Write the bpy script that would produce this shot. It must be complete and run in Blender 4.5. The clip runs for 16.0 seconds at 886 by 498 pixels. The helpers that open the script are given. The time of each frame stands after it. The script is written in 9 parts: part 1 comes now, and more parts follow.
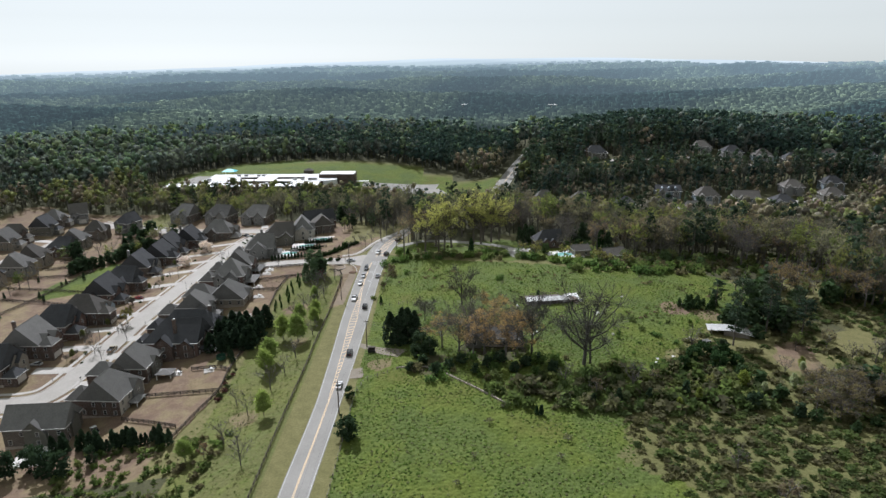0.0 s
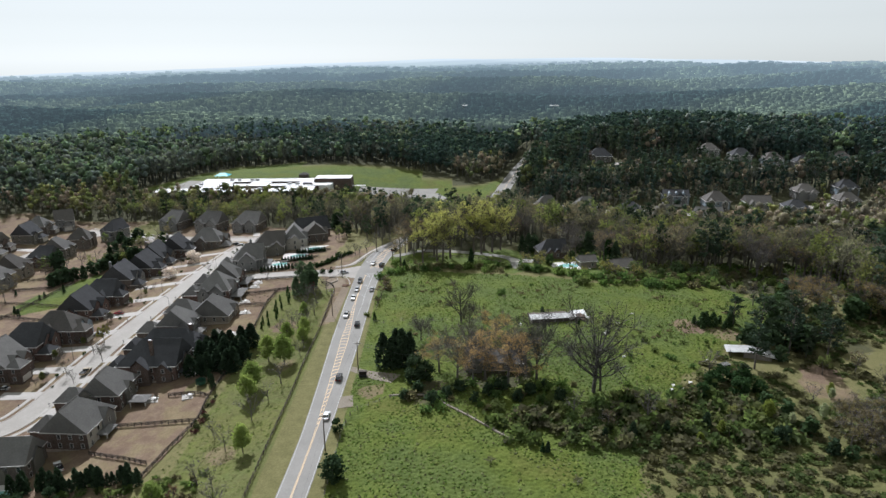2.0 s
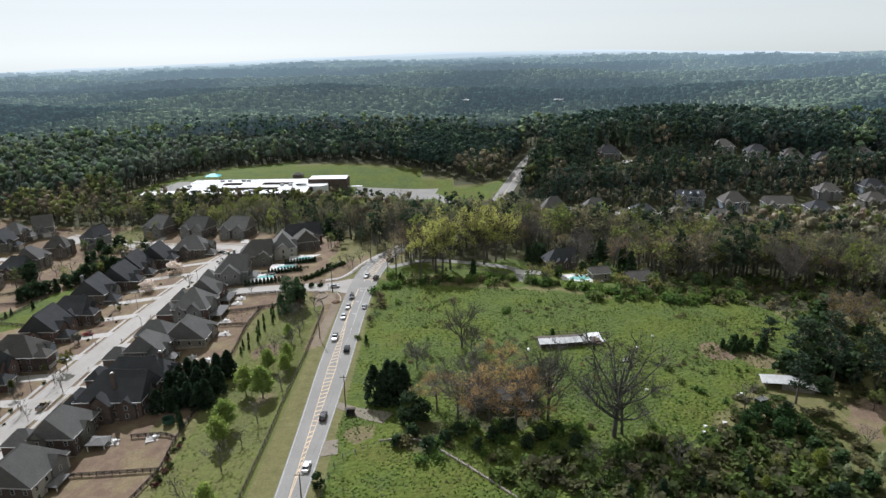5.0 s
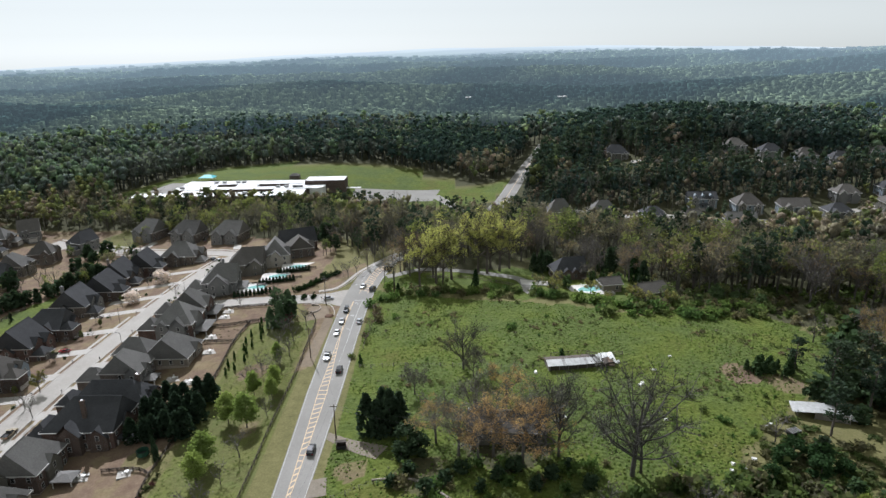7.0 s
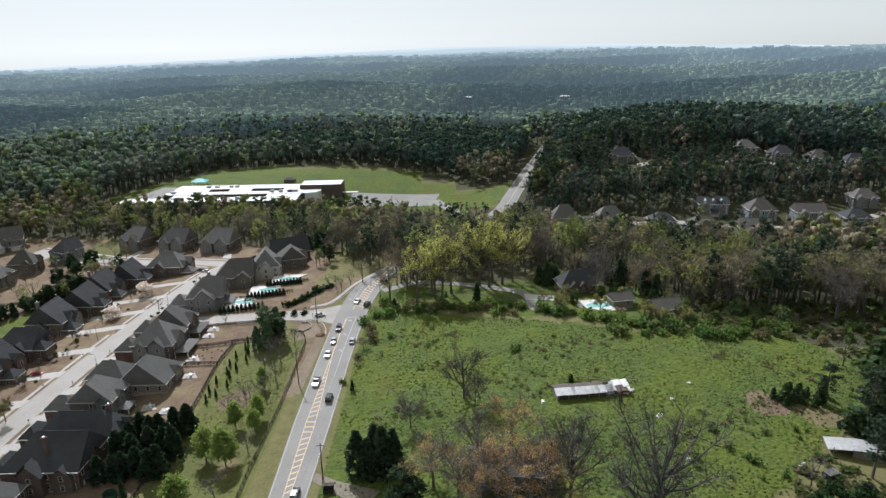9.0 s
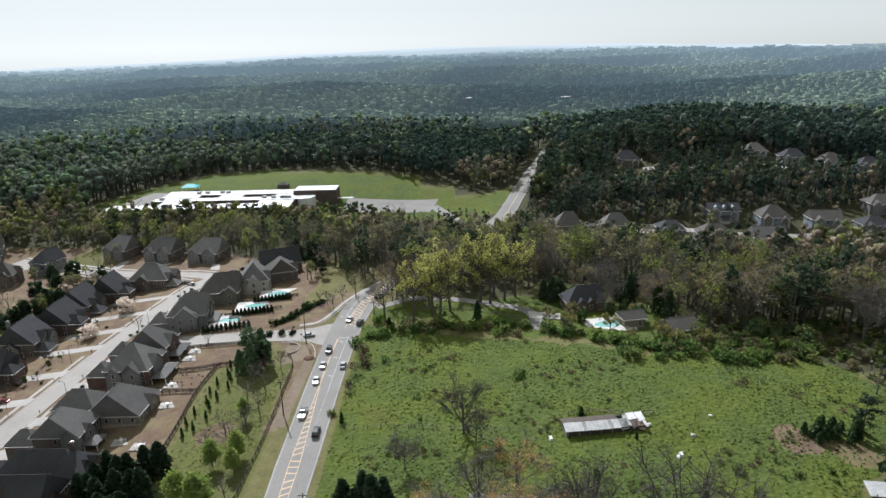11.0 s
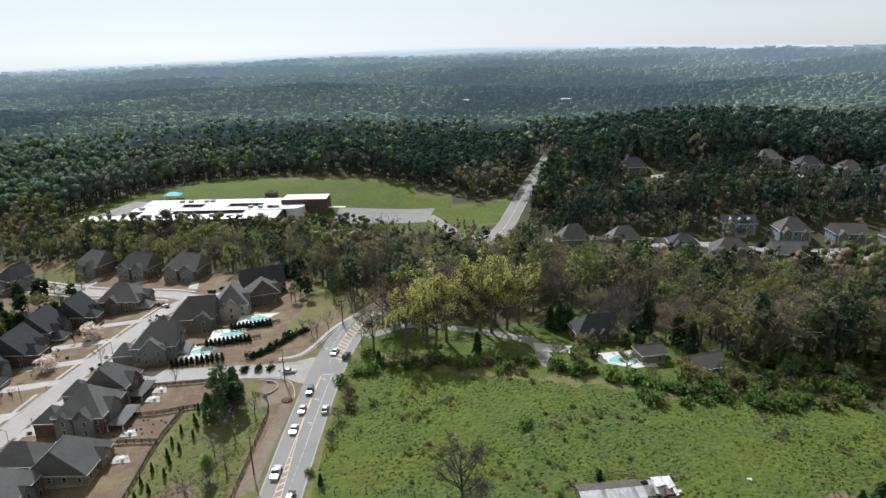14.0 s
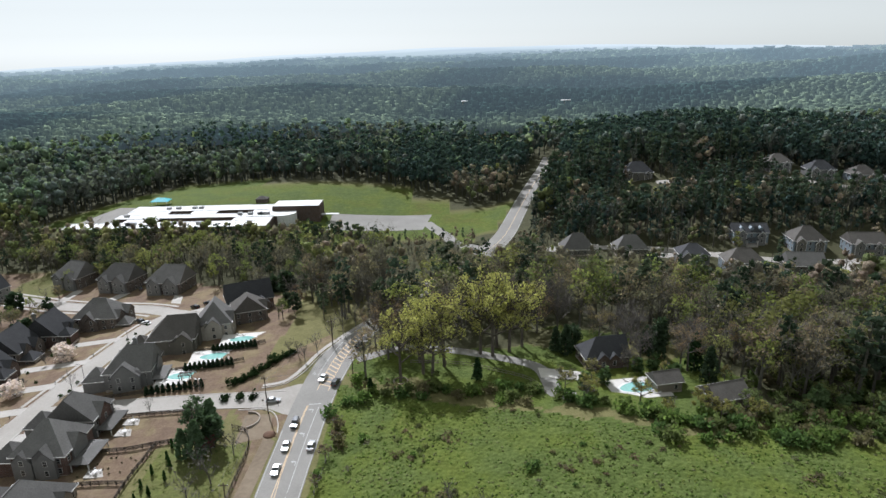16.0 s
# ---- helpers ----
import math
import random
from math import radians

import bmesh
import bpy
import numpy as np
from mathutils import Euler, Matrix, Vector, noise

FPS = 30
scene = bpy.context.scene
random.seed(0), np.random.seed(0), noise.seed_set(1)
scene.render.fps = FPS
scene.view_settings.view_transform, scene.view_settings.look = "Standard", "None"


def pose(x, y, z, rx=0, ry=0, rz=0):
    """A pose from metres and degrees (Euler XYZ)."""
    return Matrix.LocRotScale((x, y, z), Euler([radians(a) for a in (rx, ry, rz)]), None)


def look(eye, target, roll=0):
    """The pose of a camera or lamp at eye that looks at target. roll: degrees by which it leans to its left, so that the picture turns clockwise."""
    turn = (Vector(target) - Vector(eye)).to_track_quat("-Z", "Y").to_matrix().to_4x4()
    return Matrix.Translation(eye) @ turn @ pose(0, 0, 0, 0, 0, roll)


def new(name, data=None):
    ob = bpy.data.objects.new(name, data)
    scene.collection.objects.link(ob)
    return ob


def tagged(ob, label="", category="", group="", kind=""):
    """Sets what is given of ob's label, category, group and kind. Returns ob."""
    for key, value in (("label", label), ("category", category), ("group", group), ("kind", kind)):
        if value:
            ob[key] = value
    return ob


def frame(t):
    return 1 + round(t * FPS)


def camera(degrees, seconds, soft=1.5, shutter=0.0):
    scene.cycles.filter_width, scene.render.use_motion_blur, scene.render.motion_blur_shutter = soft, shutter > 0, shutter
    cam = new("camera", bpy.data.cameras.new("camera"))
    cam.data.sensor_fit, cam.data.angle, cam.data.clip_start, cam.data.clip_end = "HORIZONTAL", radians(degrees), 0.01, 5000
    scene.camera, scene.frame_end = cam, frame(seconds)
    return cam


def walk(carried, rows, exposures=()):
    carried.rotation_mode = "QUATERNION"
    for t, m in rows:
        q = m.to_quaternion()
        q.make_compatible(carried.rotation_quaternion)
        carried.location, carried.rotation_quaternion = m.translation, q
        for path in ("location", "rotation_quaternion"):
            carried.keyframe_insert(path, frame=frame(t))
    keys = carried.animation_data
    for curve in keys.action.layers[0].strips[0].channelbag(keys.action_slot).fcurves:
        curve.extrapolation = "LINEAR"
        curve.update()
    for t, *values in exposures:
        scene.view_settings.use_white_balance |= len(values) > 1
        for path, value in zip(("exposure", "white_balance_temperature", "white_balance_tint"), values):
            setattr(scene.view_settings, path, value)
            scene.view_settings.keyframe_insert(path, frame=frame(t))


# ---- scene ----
cam = camera(70.0, 16.0)
PATH = [
    (0, (-1.78, 2.07, 104.76), (-1.16, 384.76, -11.63), -0.43),
    (0.5, (-1.41, 6.70, 104.76), (-1.30, 389.29, -11.96), -0.48),
    (1, (-1.06, 11.33, 104.77), (-1.07, 393.98, -11.75), -0.49),
    (2, (-0.40, 20.56, 104.79), (-0.35, 403.31, -11.41), -0.53),
    (3, (0.22, 29.77, 104.81), (0.04, 412.31, -12.08), -0.65),
    (4, (0.78, 38.96, 104.85), (-0.05, 421.04, -13.53), -0.81),
    (5, (1.30, 48.12, 104.89), (-0.46, 429.69, -15.11), -0.95),
    (6, (1.77, 57.26, 104.94), (-0.91, 438.42, -16.35), -1.05),
    (7, (2.20, 66.37, 105.00), (-1.21, 447.27, -17.08), -1.12),
    (8, (2.58, 75.47, 105.07), (-1.28, 456.24, -17.41), -1.19),
    (9, (2.92, 84.54, 105.15), (-1.11, 465.25, -17.48), -1.26),
    (10, (3.22, 93.58, 105.23), (-0.77, 474.29, -17.43), -1.33),
    (11, (3.48, 102.60, 105.33), (-0.31, 483.32, -17.31), -1.38),
    (12, (3.70, 111.60, 105.43), (0.25, 492.35, -17.11), -1.38),
    (13, (3.88, 120.58, 105.54), (0.92, 501.37, -16.88), -1.34),
    (14, (4.02, 129.53, 105.66), (1.75, 510.32, -16.77), -1.31),
    (15, (4.13, 138.45, 105.79), (2.67, 519.19, -16.83), -1.33),
    (15.5, (4.17, 142.91, 105.86), (3.10, 523.63, -16.82), -1.33),
    (16, (4.20, 147.36, 105.93), (3.43, 528.15, -16.54), -1.29),
]
walk(cam, [(t, look(eye, target, roll)) for t, eye, target, roll in PATH], ((0.0, 0.36, 5600, 14), (16.0, 0.36, 5600, 14)))

# ---- world, sun ----
SUN_AZ, SUN_EL = -23.0, 43.5
world = bpy.data.worlds.new("sky")
scene.world = world
world.use_nodes = True
wn = world.node_tree.nodes
sky = wn.new("ShaderNodeTexSky")
sky.sky_type = "NISHITA"
sky.sun_disc = False
sky.sun_elevation = radians(SUN_EL)
sky.sun_rotation = radians(SUN_AZ)
sky.air_density, sky.dust_density, sky.ozone_density = 0.8, 0.4, 2.0
wn["Background"].inputs["Strength"].default_value = 0.0715
pale = wn.new("ShaderNodeHueSaturation")
pale.inputs["Saturation"].default_value = 0.12
hazy = wn.new("ShaderNodeMix")
hazy.data_type = "RGBA"
hazy.inputs[0].default_value = 0.45
hazy.inputs[7].default_value = (10.0, 10.05, 8.7, 1)
world.node_tree.links.new(sky.outputs[0], pale.inputs["Color"])
world.node_tree.links.new(pale.outputs[0], hazy.inputs[6])
warm = wn.new("ShaderNodeMix")
warm.data_type, warm.blend_type = "RGBA", "MULTIPLY"
warm.inputs[0].default_value = 1.0
warm.inputs[7].default_value = (1.0, 0.99, 0.92, 1)
world.node_tree.links.new(hazy.outputs[2], warm.inputs[6])
world.node_tree.links.new(warm.outputs[2], wn["Background"].inputs["Color"])
sun = new("sun", bpy.data.lights.new("sun", "SUN"))
sun.data.energy, sun.data.angle, sun.data.color = 5.0, radians(0.6), (1.0, 0.95, 0.87)
_s = Vector((math.sin(radians(SUN_AZ)) * math.cos(radians(SUN_EL)), math.cos(radians(SUN_AZ)) * math.cos(radians(SUN_EL)), math.sin(radians(SUN_EL))))
sun.matrix_world = look(_s * 300, (0, 0, 0))

# ---- lay of the land ----
HILL_NEAR = [
    (-210, -2.9, 3.1, -7.1, -1.9), (-145, -10.4, -5.2, -0.2, -2.8), (-85, 1.5, -1.5, 3.1, 3.0), (-25, 1.9, 1.5, -6.2, -1.0),
    (35, -1.9, 2.0, 6.8, 0.4), (95, 2.2, -1.2, -0.7, 1.3), (155, -1.7, -1.2, 2.6, 2.8)]
HILL_MID = [
    (-260, -11.7, -5.0, 2.4, -6.4), (-170, -0.6, -2.4, 6.5, -9.6), (-90, -1.0, -7.7, 11.5, 3.8), (-10, 8.1, -14.5, -7.6, 0.6),
    (70, 5.0, 1.0, -2.5, -8.2), (150, -18.2, 4.5, 14.3, 1.2), (230, -0.8, 1.1, 1.4, 13.5)]
HILL_FAR = [(640, 900, 12, 240), (1000, 1300, 18, 330), (-500, 1250, 12, 300), (150, 1500, 10, 350), (-1100, 2000, 14, 420), (500, 2300, 26, 480),
            (-150, 2500, 26, 420), (1500, 2300, 40, 500), (390, 600, 4, 120)]
WEIGHTS = np.array([(x, y, 60.0, w) for x, *ws in HILL_NEAR for y, w in zip((140, 210, 280, 350), ws)]
                   + [(x, y, 85.0, w) for x, *ws in HILL_MID for y, w in zip((440, 520, 600, 690), ws)]
                   + [(x, y, s, h) for x, y, h, s in HILL_FAR])

MAIN_ROAD = [(-39.4, -140), (-39.4, -40), (-39.4, 60), (-39.4, 100), (-39.4, 135), (-38.4, 170), (-38.0, 205), (-38.0, 250), (-38.0, 290), (-36.8, 320), (-34.0, 344), (-29, 364), (-19, 390),
             (-5, 420), (12, 460), (27, 492), (42, 527), (55, 570), (65, 603), (76, 638), (92, 690), (105, 740)]
SIDE_STREET = [(-40, 321.5), (-50, 322), (-62, 323), (-85, 324), (-105, 325), (-128, 327)]
STREET = [(-215, 201), (-185, 199), (-160, 200), (-147, 204), (-142, 215), (-139.5, 240), (-137, 270), (-134, 300), (-131.5, 330), (-129, 355), (-127, 378), (-124, 400), (-119, 411)]
CROSS_STREET = [(-104, 404), (-119, 413), (-140, 425.5), (-181, 439), (-223, 456), (-262, 470)]
WEST_STREET = [(-262, 300), (-266, 350), (-266, 400), (-262, 440), (-250, 462)]


def resample(points, step):
    """Points every step metres along a smooth curve through the given ones."""
    p = np.array(points, float)
    ext = np.vstack([2 * p[0] - p[1], p, 2 * p[-1] - p[-2]])
    out = []
    for i in range(1, len(ext) - 2):
        a, b, c, d = ext[i - 1 : i + 3]
        n = max(2, int(np.linalg.norm(c - b) / 0.5))
        for k in range(n):
            t = k / n
            out.append(0.5 * (2 * b + (c - a) * t + (2 * a - 5 * b + 4 * c - d) * t * t + (3 * b - a - 3 * c + d) * t**3))
    out.append(p[-1])
    out = np.array(out)
    s = np.r_[0, np.cumsum(np.linalg.norm(np.diff(out, axis=0), axis=1))]
    m = np.linspace(0, s[-1], max(2, int(round(s[-1] / step)) + 1))
    return np.stack([np.interp(m, s, out[:, k]) for k in range(2)], 1)


def bare_land(x, y):
    x, y = np.asarray(x, float), np.asarray(y, float)
    z = np.zeros(np.broadcast(x, y).shape)
    for cx, cy, s, w in WEIGHTS:
        z = z + w * np.exp(-((x - cx) ** 2 + (y - cy) ** 2) / (2 * s * s))
    far = np.clip((np.hypot(x, y - 150) - 550) / 500, 0, 1)
    roll = 8 * np.sin(x / 210 + 1.3) * np.cos(y / 260 + 0.4) + 11 * np.sin(y / 62 + 1.6 * np.sin(x / 310 + 0.7) + 0.5) + 4 * np.cos((x - y) / 95) * np.sin(x / 140)
    return z + far * (roll - 2)


ROAD_LINE = resample(MAIN_ROAD, 4.0)
ROAD_Z = bare_land(ROAD_LINE[:, 0], ROAD_LINE[:, 1])
ROAD_Z = np.convolve(np.pad(ROAD_Z, 4, mode="edge"), np.ones(9) / 9, "valid")


def near_line(x, y, line):
    """Distance to a line of points and the index of the nearest one."""
    x, y = np.asarray(x, float).ravel(), np.asarray(y, float).ravel()
    best, index = np.full(x.shape, 1e9), np.zeros(x.shape, int)
    for i, (px, py) in enumerate(line):
        d = (x - px) ** 2 + (y - py) ** 2
        m = d < best
        best[m], index[m] = d[m], i
    return np.sqrt(best), index


def land(x, y):
    """Height of the ground, with the main road's bed levelled across."""
    shape = np.broadcast(np.asarray(x, float), np.asarray(y, float)).shape
    x, y = (np.broadcast_to(np.asarray(v, float), shape).ravel() for v in (x, y))
    z = bare_land(x, y)
    m = np.flatnonzero((x > -75) & (x < 150) & (y > -160) & (y < 760))
    if len(m):
        a, b = ROAD_LINE[:-1], ROAD_LINE[1:]
        best, zr = np.full(len(m), 1e9), np.zeros(len(m))
        for i in range(len(a)):
            ab = b[i] - a[i]
            t = np.clip(((x[m] - a[i][0]) * ab[0] + (y[m] - a[i][1]) * ab[1]) / (ab @ ab), 0, 1)
            d = np.hypot(x[m] - a[i][0] - t * ab[0], y[m] - a[i][1] - t * ab[1])
            k = d < best
            best[k], zr[k] = d[k], (ROAD_Z[i] + t * (ROAD_Z[i + 1] - ROAD_Z[i]))[k]
        s = np.clip((best - 9) / 13, 0, 1)
        s = s * s * (3 - 2 * s)
        z[m] = zr + (z[m] - zr) * s
    return z.reshape(shape)


def ground(x, y):
    return float(land(np.array([x]), np.array([y]))[0])


# ---- materials ----
def material(name, rough=0.8, metal=0.0, spec=0.3):
    m = bpy.data.materials.new(name)
    m.use_nodes = True
    b = m.node_tree.nodes["Principled BSDF"]
    b.inputs["Roughness"].default_value, b.inputs["Metallic"].default_value = rough, metal
    b.inputs["Specular IOR Level"].default_value = spec
    return m, m.node_tree.nodes, m.node_tree.links, b


def coords(nodes, links, kind="Object", scale=(1, 1, 1)):
    c, mp = nodes.new("ShaderNodeTexCoord"), nodes.new("ShaderNodeMapping")
    mp.inputs["Scale"].default_value = scale
    links.new(c.outputs[kind], mp.inputs["Vector"])
    return mp.outputs[0]


def noise_tex(nodes, links, vec, scale, detail=4.0, rough=0.6):
    n = nodes.new("ShaderNodeTexNoise")
    n.inputs["Scale"].default_value, n.inputs["Detail"].default_value, n.inputs["Roughness"].default_value = scale, detail, rough
    links.new(vec, n.inputs["Vector"])
    return n.outputs["Fac"]


def ramp(nodes, links, fac, stops):
    r = nodes.new("ShaderNodeValToRGB")
    e = r.color_ramp.elements
    while len(e) < len(stops):
        e.new(0.5)
    for el, (p, c) in zip(e, stops):
        el.position, el.color = p, (*c, 1)
    links.new(fac, r.inputs["Fac"])
    return r.outputs["Color"]


def mixed(nodes, links, fac, a, b, kind="MIX"):
    m = nodes.new("ShaderNodeMix")
    m.data_type, m.blend_type = "RGBA", kind
    for sock, v in ((m.inputs[0], fac), (m.inputs[6], a), (m.inputs[7], b)):
        if isinstance(v, (int, float)):
            sock.default_value = v
        elif isinstance(v, tuple):
            sock.default_value = (*v, 1)
        else:
            links.new(v, sock)
    return m.outputs[2]


def maths(nodes, links, op, a, b=0.0):
    m = nodes.new("ShaderNodeMath")
    m.operation = op
    for sock, v in zip(m.inputs, (a, b)):
        if isinstance(v, (int, float)):
            sock.default_value = v
        else:
            links.new(v, sock)
    return m.outputs[0]


def bump(nodes, links, bsdf, height, strength, dist):
    b = nodes.new("ShaderNodeBump")
    b.inputs["Strength"].default_value, b.inputs["Distance"].default_value = strength, dist
    links.new(height, b.inputs["Height"])
    links.new(b.outputs[0], bsdf.inputs["Normal"])


def surface(name, dark, light, grain=3.0, patch=0.15, rough=0.85, metal=0.0, spec=0.3, relief=0.3, dist=0.03, stretch=(1, 1, 1), per_object=0.0, kind="Object"):
    """A surface with grain, larger blotches and fine relief."""
    m, n, l, b = material(name, rough, metal, spec)
    v = coords(n, l, kind, stretch)
    fine, wide = noise_tex(n, l, v, grain, 5, 0.65), noise_tex(n, l, v, patch, 3, 0.55)
    f = maths(n, l, "ADD", maths(n, l, "MULTIPLY", fine, 0.55), maths(n, l, "MULTIPLY", wide, 0.45))
    c = ramp(n, l, f, [(0.32, dark), (0.68, light)])
    if per_object:
        info = n.new("ShaderNodeObjectInfo")
        hsv = n.new("ShaderNodeHueSaturation")
        mr = n.new("ShaderNodeMapRange")
        mr.inputs["To Min"].default_value, mr.inputs["To Max"].default_value = 1 - per_object, 1 + per_object
        l.new(info.outputs["Random"], mr.inputs["Value"])
        l.new(mr.outputs[0], hsv.inputs["Value"])
        l.new(c, hsv.inputs["Color"])
        c = hsv.outputs[0]
    l.new(c, b.inputs["Base Color"])
    bump(n, l, b, fine, relief, dist)
    return m


def brick_surface(name, a, b_, mortar, scale=1.0):
    m, n, l, b = material(name, 0.9)
    v = coords(n, l, "Object", (1, 1, 1))
    sep = n.new("ShaderNodeSeparateXYZ")
    l.new(v, sep.inputs[0])
    comb = n.new("ShaderNodeCombineXYZ")
    l.new(maths(n, l, "ADD", sep.outputs[0], sep.outputs[1]), comb.inputs[0])
    l.new(sep.outputs[2], comb.inputs[1])
    t = n.new("ShaderNodeTexBrick")
    t.inputs["Scale"].default_value = scale
    t.inputs["Brick Width"].default_value, t.inputs["Row Height"].default_value, t.inputs["Mortar Size"].default_value = 0.22, 0.075, 0.01
    for k, c in (("Color1", a), ("Color2", b_), ("Mortar", mortar)):
        t.inputs[k].default_value = (*c, 1)
    l.new(comb.outputs[0], t.inputs["Vector"])
    w = noise_tex(n, l, v, 0.5, 4)
    l.new(mixed(n, l, 1.0, t.outputs[0], ramp(n, l, w, [(0.3, (0.7, 0.7, 0.7)), (0.7, (1.15, 1.12, 1.1))]), "MULTIPLY"), b.inputs["Base Color"])
    bump(n, l, b, t.outputs["Fac"], -0.3, 0.01)
    return m


def siding_surface(name, col, step=0.18):
    m, n, l, b = material(name, 0.6)
    v = coords(n, l, "Object")
    w = n.new("ShaderNodeTexWave")
    w.wave_type, w.bands_direction, w.wave_profile = "BANDS", "Z", "SAW"
    w.inputs["Scale"].default_value = 1 / step / math.pi
    l.new(v, w.inputs["Vector"])
    f = noise_tex(n, l, v, 0.7, 4)
    dark = tuple(c * 0.8 for c in col)
    l.new(ramp(n, l, f, [(0.3, dark), (0.7, col)]), b.inputs["Base Color"])
    bump(n, l, b, w.outputs["Fac"], 0.5, 0.02)
    return m


def shingle_surface(name, dark, light):
    m, n, l, b = material(name, 0.88, 0.0, 0.2)
    v = coords(n, l, "Object")
    w = n.new("ShaderNodeTexWave")
    w.wave_type, w.bands_direction, w.wave_profile = "BANDS", "Z", "SAW"
    w.inputs["Scale"].default_value = 2.4
    l.new(v, w.inputs["Vector"])
    fine, wide = noise_tex(n, l, v, 2.2, 5, 0.7), noise_tex(n, l, v, 0.25, 3)
    f = maths(n, l, "ADD", maths(n, l, "MULTIPLY", fine, 0.6), maths(n, l, "MULTIPLY", wide, 0.4))
    info = n.new("ShaderNodeObjectInfo")
    mr = n.new("ShaderNodeMapRange")
    mr.inputs["To Min"].default_value, mr.inputs["To Max"].default_value = 0.8, 1.2
    l.new(info.outputs["Random"], mr.inputs["Value"])
    hsv = n.new("ShaderNodeHueSaturation")
    l.new(mr.outputs[0], hsv.inputs["Value"])
    l.new(ramp(n, l, f, [(0.3, dark), (0.7, light)]), hsv.inputs["Color"])
    l.new(hsv.outputs[0], b.inputs["Base Color"])
    bump(n, l, b, w.outputs["Fac"], 0.5, 0.03)
    return m


def leaf_surface(name, translucent=0.4, col=None, tint="tint"):
    """Leaves: diffuse and translucent, coloured tree by tree."""
    m = bpy.data.materials.new(name)
    m.use_nodes = True
    n, l = m.node_tree.nodes, m.node_tree.links
    n.remove(n["Principled BSDF"])
    out = n["Material Output"]
    if col is None:
        a = n.new("ShaderNodeAttribute")
        a.attribute_name = tint
        base = a.outputs["Color"]
    else:
        rgb = n.new("ShaderNodeRGB")
        rgb.outputs[0].default_value = (*col, 1)
        base = rgb.outputs[0]
    geo = n.new("ShaderNodeNewGeometry")
    var = ramp(n, l, geo.outputs["Random Per Island"], [(0.0, (0.82, 0.83, 0.82)), (1.0, (1.18, 1.18, 1.15))])
    c = mixed(n, l, 1.0, base, var, "MULTIPLY")
    spots = noise_tex(n, l, coords(n, l, "Object"), 0.9, 3, 0.6)
    c = mixed(n, l, 1.0, c, ramp(n, l, spots, [(0.35, (0.84, 0.85, 0.84)), (0.65, (1.14, 1.13, 1.12))]), "MULTIPLY")
    d, t, mix = n.new("ShaderNodeBsdfDiffuse"), n.new("ShaderNodeBsdfTranslucent"), n.new("ShaderNodeMixShader")
    l.new(c, d.inputs["Color"])
    l.new(mixed(n, l, 1.0, c, (1.0, 1.08, 0.75), "MULTIPLY"), t.inputs["Color"])
    mix.inputs[0].default_value = translucent
    l.new(d.outputs[0], mix.inputs[1])
    l.new(t.outputs[0], mix.inputs[2])
    l.new(mix.outputs[0], out.inputs["Surface"])
    return m


def canopy_surface():
    """The closed mass of leaves inside a crown: mottled, with deep soft relief."""
    m, n, l, b = material("leaf_mass", 0.95, 0.0, 0.05)
    a = n.new("ShaderNodeAttribute")
    a.attribute_name = "tint"
    v = coords(n, l, "Object")
    fine, mid = noise_tex(n, l, v, 1.3, 5, 0.75), noise_tex(n, l, v, 0.33, 3, 0.6)
    f = maths(n, l, "ADD", maths(n, l, "MULTIPLY", fine, 0.6), maths(n, l, "MULTIPLY", mid, 0.4))
    c = mixed(n, l, 1.0, a.outputs["Color"], ramp(n, l, f, [(0.38, (0.5, 0.52, 0.52)), (0.5, (0.95, 0.95, 0.95)), (0.62, (1.4, 1.38, 1.32))]), "MULTIPLY")
    geo = n.new("ShaderNodeNewGeometry")
    c = mixed(n, l, 1.0, c, ramp(n, l, geo.outputs["Random Per Island"], [(0.0, (0.88, 0.89, 0.9)), (1.0, (1.12, 1.11, 1.1))]), "MULTIPLY")
    l.new(c, b.inputs["Base Color"])
    bump(n, l, b, f, 1.0, 1.2)
    return m


def glass_surface():
    m, n, l, b = material("window_glass", 0.06, 0.0, 0.8)
    v = coords(n, l, "Object")
    l.new(ramp(n, l, noise_tex(n, l, v, 0.6, 2), [(0.35, (0.012, 0.015, 0.018)), (0.7, (0.05, 0.055, 0.06))]), b.inputs["Base Color"])
    return m


def water_surface():
    m, n, l, b = material("pool_water", 0.05, 0.0, 0.6)
    v = coords(n, l, "Object")
    f = noise_tex(n, l, v, 1.5, 3)
    l.new(ramp(n, l, f, [(0.3, (0.17, 0.37, 0.335)), (0.7, (0.27, 0.48, 0.43))]), b.inputs["Base Color"])
    bump(n, l, b, f, 0.15, 0.05)
    return m


